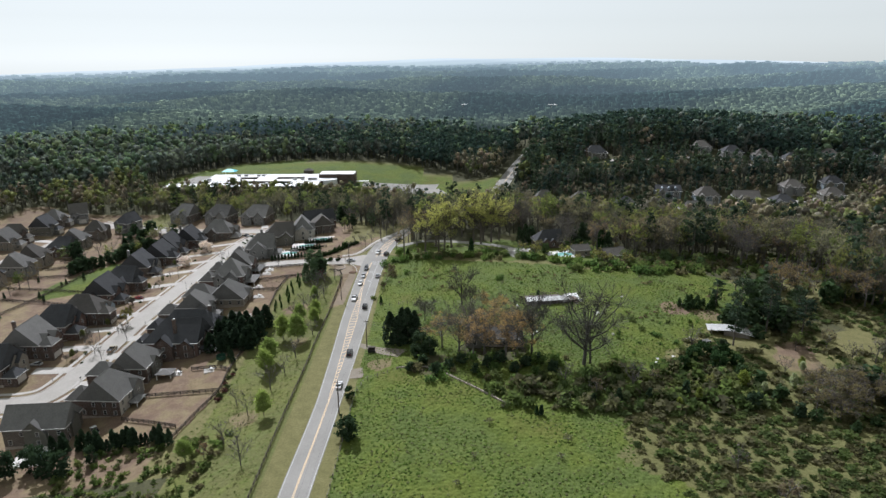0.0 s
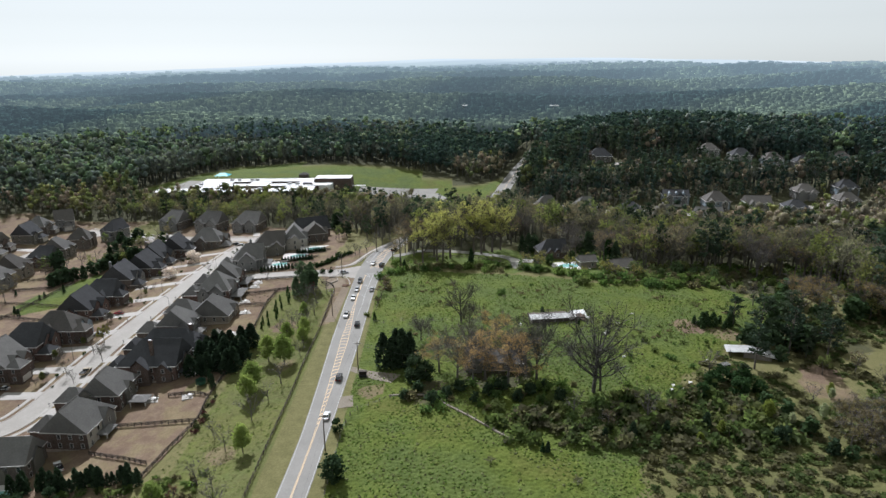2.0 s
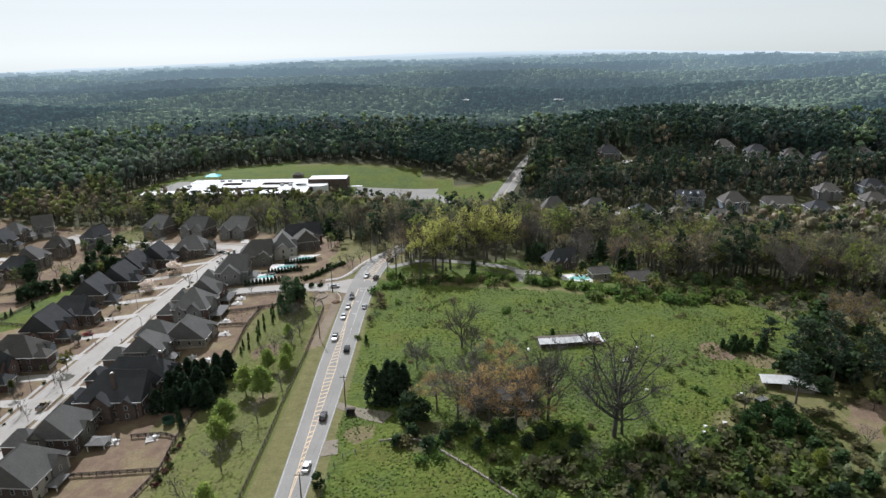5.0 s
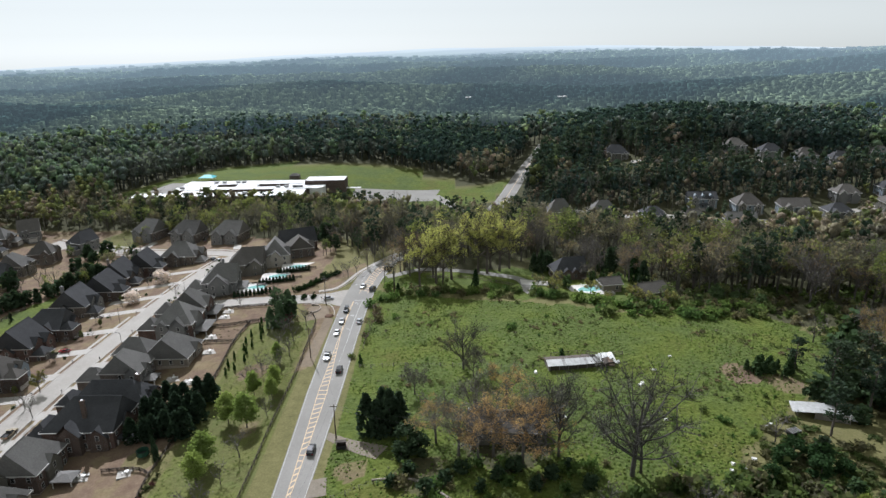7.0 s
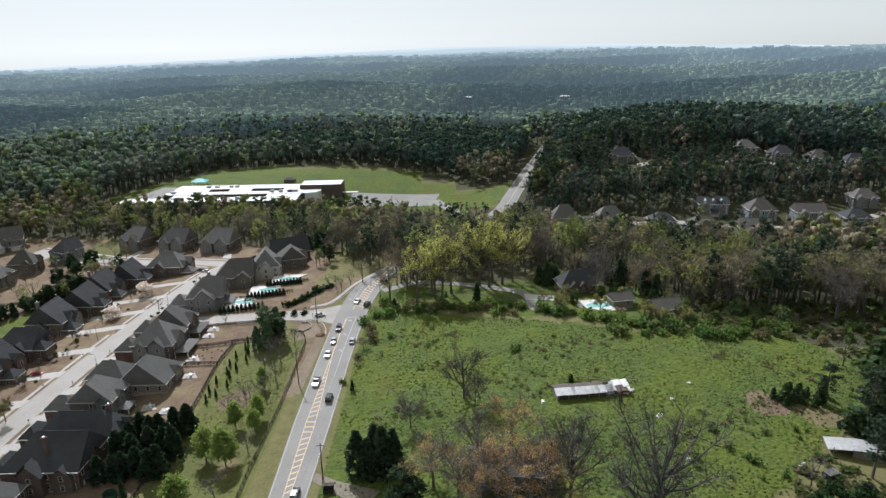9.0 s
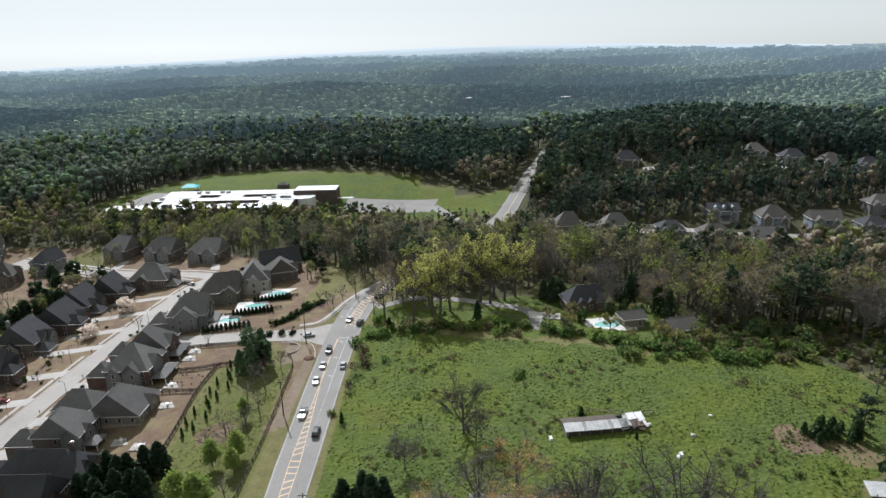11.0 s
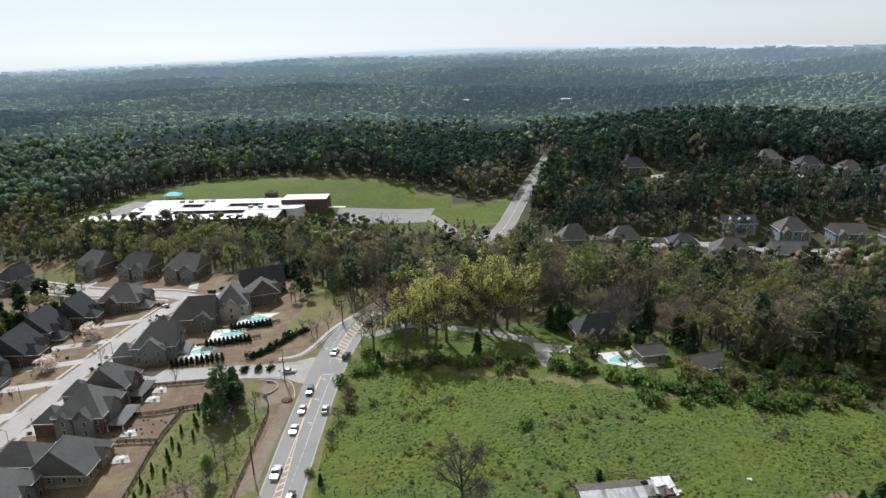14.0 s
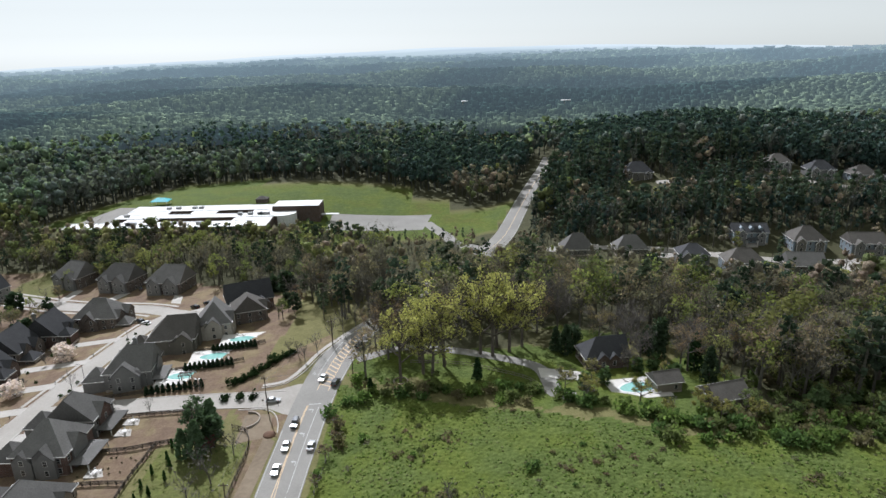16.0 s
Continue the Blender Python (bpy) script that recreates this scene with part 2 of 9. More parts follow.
def ground_surface():
    """Pasture, dry lawn, leaf litter and rough grass, laid out by the cover of the land."""
    m, n, l, b = material("land", 0.95, 0.0, 0.1)
    v = coords(n, l, "Object")
    a = n.new("ShaderNodeAttribute")
    a.attribute_name = "cover"
    sep = n.new("ShaderNodeSeparateColor")
    l.new(a.outputs["Color"], sep.inputs[0])
    big, mid, fine = noise_tex(n, l, v, 0.035, 4, 0.6), noise_tex(n, l, v, 0.3, 5, 0.65), noise_tex(n, l, v, 1.6, 4, 0.7)
    blades = maths(n, l, "ADD", maths(n, l, "MULTIPLY", mid, 0.5), maths(n, l, "MULTIPLY", fine, 0.5))
    meadow = ramp(n, l, blades, [(0.3, (0.078, 0.08, 0.032)), (0.5, (0.128, 0.12, 0.05)), (0.72, (0.18, 0.162, 0.078))])
    green = ramp(n, l, blades, [(0.3, (0.041, 0.058, 0.014)), (0.5, (0.067, 0.09, 0.022)), (0.7, (0.098, 0.122, 0.036))])
    worn = ramp(n, l, big, [(0.3, (0.84, 0.88, 0.84)), (0.44, (1, 1, 1)), (0.55, (1.14, 1.1, 0.8)), (0.68, (1.2, 0.98, 0.9))])
    green = mixed(n, l, 1.0, green, worn, "MULTIPLY")
    cells = n.new("ShaderNodeTexVoronoi")
    cells.inputs["Scale"].default_value, cells.inputs["Randomness"].default_value = 0.8, 1.0
    l.new(v, cells.inputs["Vector"])
    clumps = ramp(n, l, cells.outputs["Distance"], [(0.08, (0.8, 0.82, 0.8)), (0.2, (0.9, 0.91, 0.9)), (0.34, (1.0, 1.0, 1.0)), (0.6, (1.08, 1.08, 1.1))])
    green = mixed(n, l, 1.0, green, clumps, "MULTIPLY")
    lawn = ramp(n, l, blades, [(0.3, (0.106, 0.07, 0.048)), (0.52, (0.152, 0.107, 0.075)), (0.75, (0.21, 0.158, 0.112))])
    lawn = mixed(n, l, 1.0, lawn, ramp(n, l, noise_tex(n, l, v, 0.11, 4, 0.6), [(0.35, (0.84, 0.84, 0.86)), (0.48, (1.0, 1.03, 1.0)), (0.6, (1.12, 1.26, 1.05)), (0.7, (1.2, 1.3, 1.12))]), "MULTIPLY")
    litter = ramp(n, l, blades, [(0.3, (0.034, 0.034, 0.018)), (0.55, (0.062, 0.062, 0.032)), (0.75, (0.096, 0.092, 0.05))])
    edge = maths(n, l, "MULTIPLY", maths(n, l, "SUBTRACT", mid, 0.5), 0.9)

    def mask(ch):
        f = maths(n, l, "ADD", sep.outputs[ch], maths(n, l, "MULTIPLY", edge, maths(n, l, "MULTIPLY", sep.outputs[ch], maths(n, l, "SUBTRACT", 1.6, sep.outputs[ch]))))
        mr = n.new("ShaderNodeMapRange")
        mr.inputs["From Min"].default_value, mr.inputs["From Max"].default_value = 0.35, 0.65
        l.new(f, mr.inputs["Value"])
        return mr.outputs[0]

    c = mixed(n, l, mask(0), meadow, green)
    c = mixed(n, l, mask(1), c, lawn)
    c = mixed(n, l, mask(2), c, litter)
    l.new(c, b.inputs["Base Color"])
    hump = maths(n, l, "SUBTRACT", 1.0, cells.outputs["Distance"])
    bump(n, l, b, maths(n, l, "ADD", maths(n, l, "MULTIPLY", hump, maths(n, l, "MULTIPLY", sep.outputs[0], 0.9)), maths(n, l, "MULTIPLY", blades, 0.6)), 0.8, 0.5)
    return m


LAND = ground_surface()
ASPHALT = surface("asphalt", (0.185, 0.177, 0.162), (0.255, 0.246, 0.227), 2.0, 0.08, 0.9, spec=0.15, relief=0.15, dist=0.01)
CONCRETE = surface("street_concrete", (0.235, 0.218, 0.193), (0.32, 0.3, 0.27), 1.4, 0.12, 0.85, relief=0.1, dist=0.01)
PALE_CONCRETE = surface("drive_concrete", (0.28, 0.262, 0.235), (0.38, 0.36, 0.33), 1.6, 0.2, 0.85, relief=0.1, dist=0.01)
WHITE_LINE = surface("white_road_paint", (0.3, 0.3, 0.29), (0.44, 0.44, 0.42), 3.0, 0.5, 0.7, relief=0.05)
YELLOW_LINE = surface("yellow_road_paint", (0.46, 0.33, 0.19), (0.6, 0.455, 0.29), 3.0, 0.5, 0.7, relief=0.05)
SHINGLES = [shingle_surface("charcoal_shingles", (0.03, 0.031, 0.033), (0.06, 0.061, 0.064)),
            shingle_surface("grey_shingles", (0.085, 0.082, 0.078), (0.155, 0.15, 0.142)),
            shingle_surface("brown_grey_shingles", (0.065, 0.06, 0.054), (0.12, 0.111, 0.1))]
BRICKS = [brick_surface("dark_brown_brick", (0.062, 0.04, 0.032), (0.1, 0.066, 0.052), (0.13, 0.115, 0.105)),
          brick_surface("red_brown_brick", (0.08, 0.045, 0.036), (0.118, 0.068, 0.054), (0.14, 0.12, 0.108)),
          brick_surface("grey_brown_brick", (0.085, 0.068, 0.058), (0.13, 0.108, 0.092), (0.155, 0.142, 0.128))]
SIDINGS = [siding_surface("tan_siding", (0.21, 0.185, 0.15)), siding_surface("grey_siding", (0.17, 0.17, 0.164)), siding_surface("cream_siding", (0.38, 0.355, 0.305)),
           siding_surface("blue_grey_siding", (0.2, 0.24, 0.27)), siding_surface("olive_siding", (0.13, 0.124, 0.104))]
EAVES = surface("taupe_eaves_paint", (0.36, 0.35, 0.33), (0.5, 0.485, 0.455), 2.0, 0.4, 0.55, relief=0.05)
TRIM = surface("white_trim_paint", (0.5, 0.49, 0.47), (0.66, 0.65, 0.62), 2.0, 0.4, 0.55, relief=0.05)
GLASS, WATER = glass_surface(), water_surface()
DARK_FENCE = surface("dark_stained_fence", (0.035, 0.028, 0.022), (0.075, 0.06, 0.048), 4.0, 0.6, 0.8, relief=0.2, dist=0.01)
GREY_WOOD = surface("weathered_wood", (0.13, 0.115, 0.1), (0.25, 0.225, 0.2), 5.0, 0.6, 0.9, stretch=(1, 1, 0.2))
BARK = surface("bark", (0.06, 0.05, 0.042), (0.15, 0.13, 0.11), 5.0, 0.6, 0.95, relief=0.6, dist=0.05, stretch=(1, 1, 0.25))
DARK_BARK = surface("dark_bark", (0.042, 0.039, 0.035), (0.095, 0.089, 0.08), 5.0, 0.6, 0.95, relief=0.6, dist=0.05, stretch=(1, 1, 0.25))
PALE_BARK = surface("pale_grey_bark", (0.075, 0.068, 0.06), (0.15, 0.137, 0.122), 5.0, 0.6, 0.95, relief=0.6, dist=0.05, stretch=(1, 1, 0.25))
WHITE_ROOF = surface("white_membrane_roof", (0.5, 0.5, 0.5), (0.68, 0.68, 0.68), 0.6, 0.05, 0.6, relief=0.05)
TIN = surface("weathered_tin", (0.16, 0.15, 0.14), (0.5, 0.5, 0.49), 1.1, 0.3, 0.42, 0.75, relief=0.1, stretch=(3, 1, 1))
RUST = surface("rusted_tin", (0.16, 0.09, 0.06), (0.34, 0.27, 0.22), 1.2, 0.3, 0.7, 0.3, relief=0.2)
ROTTEN = surface("rotten_roof_boards", (0.05, 0.04, 0.034), (0.12, 0.1, 0.085), 2.5, 0.4, 0.9, relief=0.4, dist=0.03)
RUBBER = surface("tyre_rubber", (0.015, 0.015, 0.015), (0.03, 0.03, 0.03), 8.0, 1.0, 0.85, relief=0.1)
CHROME = surface("brushed_rim", (0.4, 0.4, 0.41), (0.6, 0.6, 0.62), 6.0, 1.0, 0.35, 0.9, relief=0.05)
LAMP_RED = surface("red_lens", (0.25, 0.01, 0.01), (0.4, 0.02, 0.02), 8.0, 1.0, 0.25, relief=0.0)
LAMP_CLEAR = surface("clear_lens", (0.6, 0.6, 0.58), (0.8, 0.8, 0.78), 8.0, 1.0, 0.15, relief=0.0)
POLE_WOOD = surface("creosote_pole", (0.05, 0.038, 0.028), (0.11, 0.085, 0.065), 4.0, 0.6, 0.9, stretch=(1, 1, 0.15))
WIRE = surface("cable", (0.05, 0.05, 0.05), (0.09, 0.09, 0.09), 4.0, 0.6, 0.6)
METAL_POST = surface("dark_metal", (0.03, 0.03, 0.03), (0.06, 0.06, 0.06), 4.0, 0.6, 0.5, 0.6)
GREEN_PLASTIC = surface("green_canvas", (0.015, 0.05, 0.03), (0.03, 0.09, 0.055), 3.0, 0.5, 0.7)
TURQUOISE = surface("turquoise_metal_roof", (0.03, 0.32, 0.38), (0.06, 0.45, 0.52), 2.0, 0.3, 0.45)
BRIGHT_TIN = surface("bright_tin", (0.3, 0.3, 0.29), (0.54, 0.54, 0.53), 1.2, 0.3, 0.5, 0.4, relief=0.1)
DECK = surface("pale_pool_deck", (0.42, 0.4, 0.365), (0.56, 0.535, 0.5), 1.6, 0.25, 0.8, relief=0.1)
STONE = surface("stacked_stone", (0.2, 0.17, 0.14), (0.38, 0.33, 0.28), 2.5, 0.4, 0.9, relief=0.6, dist=0.05)
MULCH = surface("mulch", (0.06, 0.035, 0.022), (0.14, 0.08, 0.05), 4.0, 0.5, 0.95, relief=0.5, dist=0.05)
CLAY = surface("bare_clay_bank", (0.13, 0.1, 0.068), (0.2, 0.16, 0.112), 0.8, 0.1, 0.95, relief=0.4, dist=0.1)
LEAF = leaf_surface("spring_leaves", 0.6)
NEEDLE = leaf_surface("dark_needles", 0.35)
TWIG = leaf_surface("fine_twigs", 0.3)
CANOPY = canopy_surface()
GRASS = leaf_surface("field_tufts", 0.5)
PAINTS = {k: surface(k + "_car_paint", tuple(c * 0.9 for c in v), v, 6.0, 0.5, 0.22, 0.3, 0.5, relief=0.0) for k, v in
          {"white": (0.7, 0.7, 0.7), "silver": (0.45, 0.46, 0.47), "black": (0.015, 0.015, 0.017), "dark_grey": (0.08, 0.085, 0.09), "blue": (0.03, 0.06, 0.14), "red": (0.25, 0.02, 0.02), "tan": (0.35, 0.29, 0.2)}.items()}


# ---- mesh helpers ----
def mesh_of(name, verts, faces, mats, index=None, smooth=False):
    me = bpy.data.meshes.new(name)
    me.from_pydata([tuple(map(float, v)) for v in verts], [], faces)
    for m in mats if isinstance(mats, (list, tuple)) else [mats]:
        me.materials.append(m)
    if index is not None:
        me.polygons.foreach_set("material_index", np.asarray(index, np.int32))
    if smooth:
        me.polygons.foreach_set("use_smooth", np.ones(len(me.polygons), bool))
    me.update()
    return me


def big_mesh(name, verts, quads, mat, tint=None, attribute="tint", index=None):
    """A mesh from arrays of vertices and four-cornered faces, with a colour for each vertex."""
    verts, quads = np.asarray(verts, np.float32), np.asarray(quads, np.int32)
    me = bpy.data.meshes.new(name)
    me.vertices.add(len(verts))
    me.vertices.foreach_set("co", verts.ravel())
    me.loops.add(quads.size)
    me.loops.foreach_set("vertex_index", quads.ravel())
    me.polygons.add(len(quads))
    me.polygons.foreach_set("loop_start", np.arange(len(quads), dtype=np.int32) * 4)
    me.polygons.foreach_set("loop_total", np.full(len(quads), 4, np.int32))
    for m in mat if isinstance(mat, (list, tuple)) else [mat]:
        me.materials.append(m)
    if index is not None:
        me.polygons.foreach_set("material_index", np.asarray(index, np.int32))
    if tint is not None:
        a = me.attributes.new(attribute, "FLOAT_COLOR", "POINT")
        a.data.foreach_set("color", np.c_[tint, np.ones(len(tint))].astype(np.float32).ravel())
    me.update(calc_edges=True)
    me.validate()
    return me


def thing(name, label, category, x, y, z, rz=0.0, group=""):
    ob = new(name)
    ob.matrix_world = pose(x, y, z, 0, 0, rz)
    ob.empty_display_size = 0.5
    return tagged(ob, label, category, group)


def put(name, data, parent=None, at=None, label=""):
    ob = new(name, data)
    if parent is not None:
        ob.parent = parent
    if at is not None:
        ob.matrix_basis = at
    if label:
        tagged(ob, label)
    return ob


class Shape:
    """Gathers boxes, prisms and tubes into one mesh."""

    def __init__(self):
        self.v, self.f = [], []

    def add(self, verts, faces):
        n = len(self.v)
        self.v += [tuple(p) for p in verts]
        self.f += [tuple(i + n for i in f) for f in faces]
        return self

    def box(self, x0, x1, y0, y1, z0, z1):
        return self.add([(x0, y0, z0), (x1, y0, z0), (x1, y1, z0), (x0, y1, z0), (x0, y0, z1), (x1, y0, z1), (x1, y1, z1), (x0, y1, z1)],
                        [(3, 2, 1, 0), (4, 5, 6, 7), (0, 1, 5, 4), (1, 2, 6, 5), (2, 3, 7, 6), (3, 0, 4, 7)])

    def bevel_box(self, x0, x1, y0, y1, z0, z1, b):
        """A box with its top edges cut off."""
        lo = [(x0, y0, z0), (x1, y0, z0), (x1, y1, z0), (x0, y1, z0)]
        mid = [(x, y, z1 - b) for x, y, _ in lo]
        top = [(x0 + b, y0 + b, z1), (x1 - b, y0 + b, z1), (x1 - b, y1 - b, z1), (x0 + b, y1 - b, z1)]
        q = [(3, 2, 1, 0), (8, 9, 10, 11)]
        for i in range(4):
            j = (i + 1) % 4
            q += [(i, j, 4 + j, 4 + i), (4 + i, 4 + j, 8 + j, 8 + i)]
        return self.add(lo + mid + top, q)

    def tube(self, points, radii, sides=6):
        rings = []
        p = [Vector(q) for q in points]
        for i, c in enumerate(p):
            d = (p[min(i + 1, len(p) - 1)] - p[max(i - 1, 0)]).normalized()
            u = d.orthogonal().normalized()
            w = d.cross(u)
            rings.append([c + radii[i] * (math.cos(a) * u + math.sin(a) * w) for a in (2 * math.pi * k / sides for k in range(sides))])
        n = len(p)
        verts = [q for r in rings for q in r]
        faces = [(i * sides + k, i * sides + (k + 1) % sides, (i + 1) * sides + (k + 1) % sides, (i + 1) * sides + k) for i in range(n - 1) for k in range(sides)]
        faces += [tuple(range(sides))[::-1], tuple((n - 1) * sides + k for k in range(sides))]
        return self.add(verts, faces)

    def mesh(self, name, mat, smooth=False):
        return mesh_of(name, self.v, self.f, mat, smooth=smooth)


# ---- ground sheet ----
def in_poly(x, y, poly):
    inside = np.zeros(x.shape, bool)
    n = len(poly)
    for i in range(n):
        (x0, y0), (x1, y1) = poly[i], poly[(i + 1) % n]
        if y0 == y1:
            continue
        c = ((y0 > y) != (y1 > y)) & (x < (x1 - x0) * (y - y0) / (y1 - y0) + x0)
        inside ^= c
    return inside


PASTURE = [(-31, -140), (-31, 330), (-14, 322), (8, 312), (32, 306), (52, 298), (75, 292), (102, 294), (128, 290), (140, 262), (104, 232), (88, 215), (70, 196), (60, 184), (52, 168), (50, 146), (60, 132), (66, 60), (72, -30), (60, -140)]
YARDS = [(-330, 150), (-88, 150), (-84, 172), (-79, 197), (-80, 211), (-79, 240), (-79.5, 265), (-80.5, 284.5), (-79, 301), (-66, 303), (-62, 318), (-47, 316), (-46, 332), (-60, 345), (-58, 385), (-62, 418), (-105, 448), (-150, 470), (-210, 486), (-330, 500)]
VERGE = [(-47, 332), (-50, 318), (-46, 300), (-47, 260), (-52, 258), (-52, 300), (-62, 318), (-62, 345), (-40, 368), (-36, 362)]
SCHOOL_LAWN = [(-275, 560), (-235, 655), (-225, 690), (-140, 680), (-20, 645), (10, 612), (60, 596), (46, 560), (33, 528), (16, 524), (-10, 540), (-60, 520), (-240, 532)]
GREEN_LAWN = [(-205, 300), (-183, 318), (-182, 345), (-188, 362), (-200, 366), (-208, 345), (-215, 318)]
ESTATE = [(-26, 346), (-12, 360), (10, 368), (36, 366), (62, 368), (94, 350), (97, 312), (84, 296), (52, 303), (34, 311), (12, 318), (-14, 328), (-28, 336)]


def cover(x, y):
    """Red: lush pasture, green: dormant lawn, blue: leaf litter."""
    c = np.zeros((len(x), 3))
    rx = x + 2.6 * np.sin(y / 5.3 + 1.7 * np.sin(x / 9.0)) + 1.8 * np.sin(y / 2.3 + x / 7.0)
    ry = y + 2.4 * np.sin(x / 4.7 + 1.5 * np.sin(y / 8.0)) + 1.6 * np.sin(x / 2.1 - y / 6.0)
    open_side = x > 40
    woods = (y > 430) | (x > 95) | (x < -330) | ((x > -20) & (y > 330)) | ((x < -60) & (y < 150))
    c[woods, 2] = 1
    c[np.where(open_side, in_poly(rx + 2 * np.sin(ry / 11), ry, PASTURE), in_poly(x, y, PASTURE))] = (1, 0, 0)
    c[(x > -78) & (x < -49) & (y < 300) & ~in_poly(x, y, YARDS)] = (0.5, 0, 0)
    c[in_poly(x, y, YARDS)] = (0, 1, 0)
    c[in_poly(x, y, VERGE)] = (0, 0.62, 0)
    c[in_poly(x, y, SCHOOL_LAWN)] = (0.7, 0, 0)
    c[in_poly(rx, ry, ESTATE)] = (0.75, 0.1, 0.1)
    c[in_poly(x, y, GREEN_LAWN)] = (1, 0, 0)
    c[(x > 40) & (x < 200) & (y < 205) & (c[:, 0] < 0.5)] = (0.42, 0, 0.4)
    c[(x > 95) & (x < 200) & (y >= 205) & (y < 285) & (c[:, 0] < 0.5)] = (0.25, 0, 0.35)
    for gx, gy, r, col in ((125, 205, 9, (0.1, 0.6, 0.2)), (95, 247, 6.5, (0.2, 0.75, 0)), (107, 242, 6, (0.1, 0.55, 0)), (154, 224, 12, (0.1, 0.3, 0)), (128, 214, 7, (0.2, 0.8, 0)), (-24, 205, 5, (0.4, 0.5, 0)), (17, 212, 12, (0.2, 0, 0.8)), (-5, 200, 8, (0.3, 0, 0.6)),
                           (-45, 308, 6, (0, 1, 0)), (-86, 219, 5.5, (0.4, 0.45, 0)), (-66, 262, 6, (0.2, 0.6, 0)), (-58, 228, 4, (0.2, 0.5, 0)), (-64, 176, 5, (0.3, 0.5, 0)), (-4, 356, 9, (0.15, 0.15, 0.6)), (8, 359, 11, (0.1, 0.1, 0.75)), (24, 360, 11, (0.15, 0.1, 0.7)), (40, 358, 9, (0.25, 0.1, 0.55)), (76, 348, 10, (0.4, 0.4, 0.2)), (68, 862, 34, (0.8, 0, 0)), (62, 805, 26, (0.8, 0, 0)), (226, 864, 26, (0.7, 0.1, 0)), (214, 812, 20, (0.7, 0, 0)), (150, 935, 32, (0.5, 0.3, 0)), (236, 915, 30, (0.5, 0.3, 0)), (20, 930, 26, (0.6, 0.2, 0)), (60, 170, 8, (0.4, 0, 0.4)), (150, 240, 12, (0.2, 0.2, 0.6)), (-215, 470, 22, (0.5, 0.4, 0)), (115, 410, 12, (0, 0.6, 0.4))):
        m = (x - gx) ** 2 + (y - gy) ** 2 < r * r
        c[m] = col
    return c


def spread(lo, hi, step, out_lo, out_hi, grow=1.16):
    mid = np.arange(lo, hi + 0.01, step)
    up, down, s = [], [], step
    p = hi
    while p < out_hi:
        s *= grow
        p += s
        up.append(p)
    p, s = lo, step
    while p > out_lo:
        s *= grow
        p -= s
        down.append(p)
    return np.r_[down[::-1], mid, up]


def build_ground():
    xs, ys = spread(-190, 130, 1.6, -4700, 4700), spread(90, 430, 1.6, -600, 4800)
    gx, gy = np.meshgrid(xs, ys)
    x, y = gx.ravel(), gy.ravel()
    z = land(x, y)
    nx, ny = len(xs), len(ys)
    i = np.arange(nx * ny).reshape(ny, nx)
    q = np.stack([i[:-1, :-1], i[:-1, 1:], i[1:, 1:], i[1:, :-1]], -1).reshape(-1, 4)
    me = big_mesh("ground", np.c_[x, y, z], q, LAND, cover(x, y), "cover")
    me.polygons.foreach_set("use_smooth", np.ones(len(me.polygons), bool))
    tagged(new("ground", me), "rolling ground of pasture, dormant lawns and leaf litter", "ground", kind="structure")


build_ground()


# ---- roads ----
def sides_of(line):
    d = np.gradient(line, axis=0)
    d /= np.linalg.norm(d, axis=1)[:, None] + 1e-9
    return np.c_[-d[:, 1], d[:, 0]]


def ribbon(name, line, left, right, rise, mat, across=4):
    """A band draped over the land, from left to right of a line (metres, left positive)."""
    n = sides_of(line)
    left, right = np.broadcast_to(left, len(line)), np.broadcast_to(right, len(line))
    rows = []
    for k in range(across + 1):
        off = left + (right - left) * k / across
        p = line + n * off[:, None]
        rows.append(np.c_[p, land(p[:, 0], p[:, 1]) + rise])
    v = np.stack(rows, 1).reshape(-1, 3)
    w = across + 1
    i = np.arange(len(line) * w).reshape(len(line), w)
    q = np.stack([i[:-1, 1:], i[1:, 1:], i[1:, :-1], i[:-1, :-1]], -1).reshape(-1, 4)
    return big_mesh(name, v, q[:, ::-1], mat)


def kerb_mesh(name, line, off, width, height, mat):
    n = sides_of(line)
    prof = [(0, -0.1), (0, height - 0.03), (0.03, height), (width - 0.03, height), (width, height - 0.03), (width, -0.1)]
    rows = []
    for a, h in prof:
        p = line + n * (off + a)
        rows.append(np.c_[p, land(p[:, 0], p[:, 1]) + h])
    v = np.stack(rows, 1).reshape(-1, 3)
    w = len(prof)
    i = np.arange(len(line) * w).reshape(len(line), w)
    q = np.stack([i[:-1, 1:], i[1:, 1:], i[1:, :-1], i[:-1, :-1]], -1).reshape(-1, 4)
    return big_mesh(name, v, q, mat)


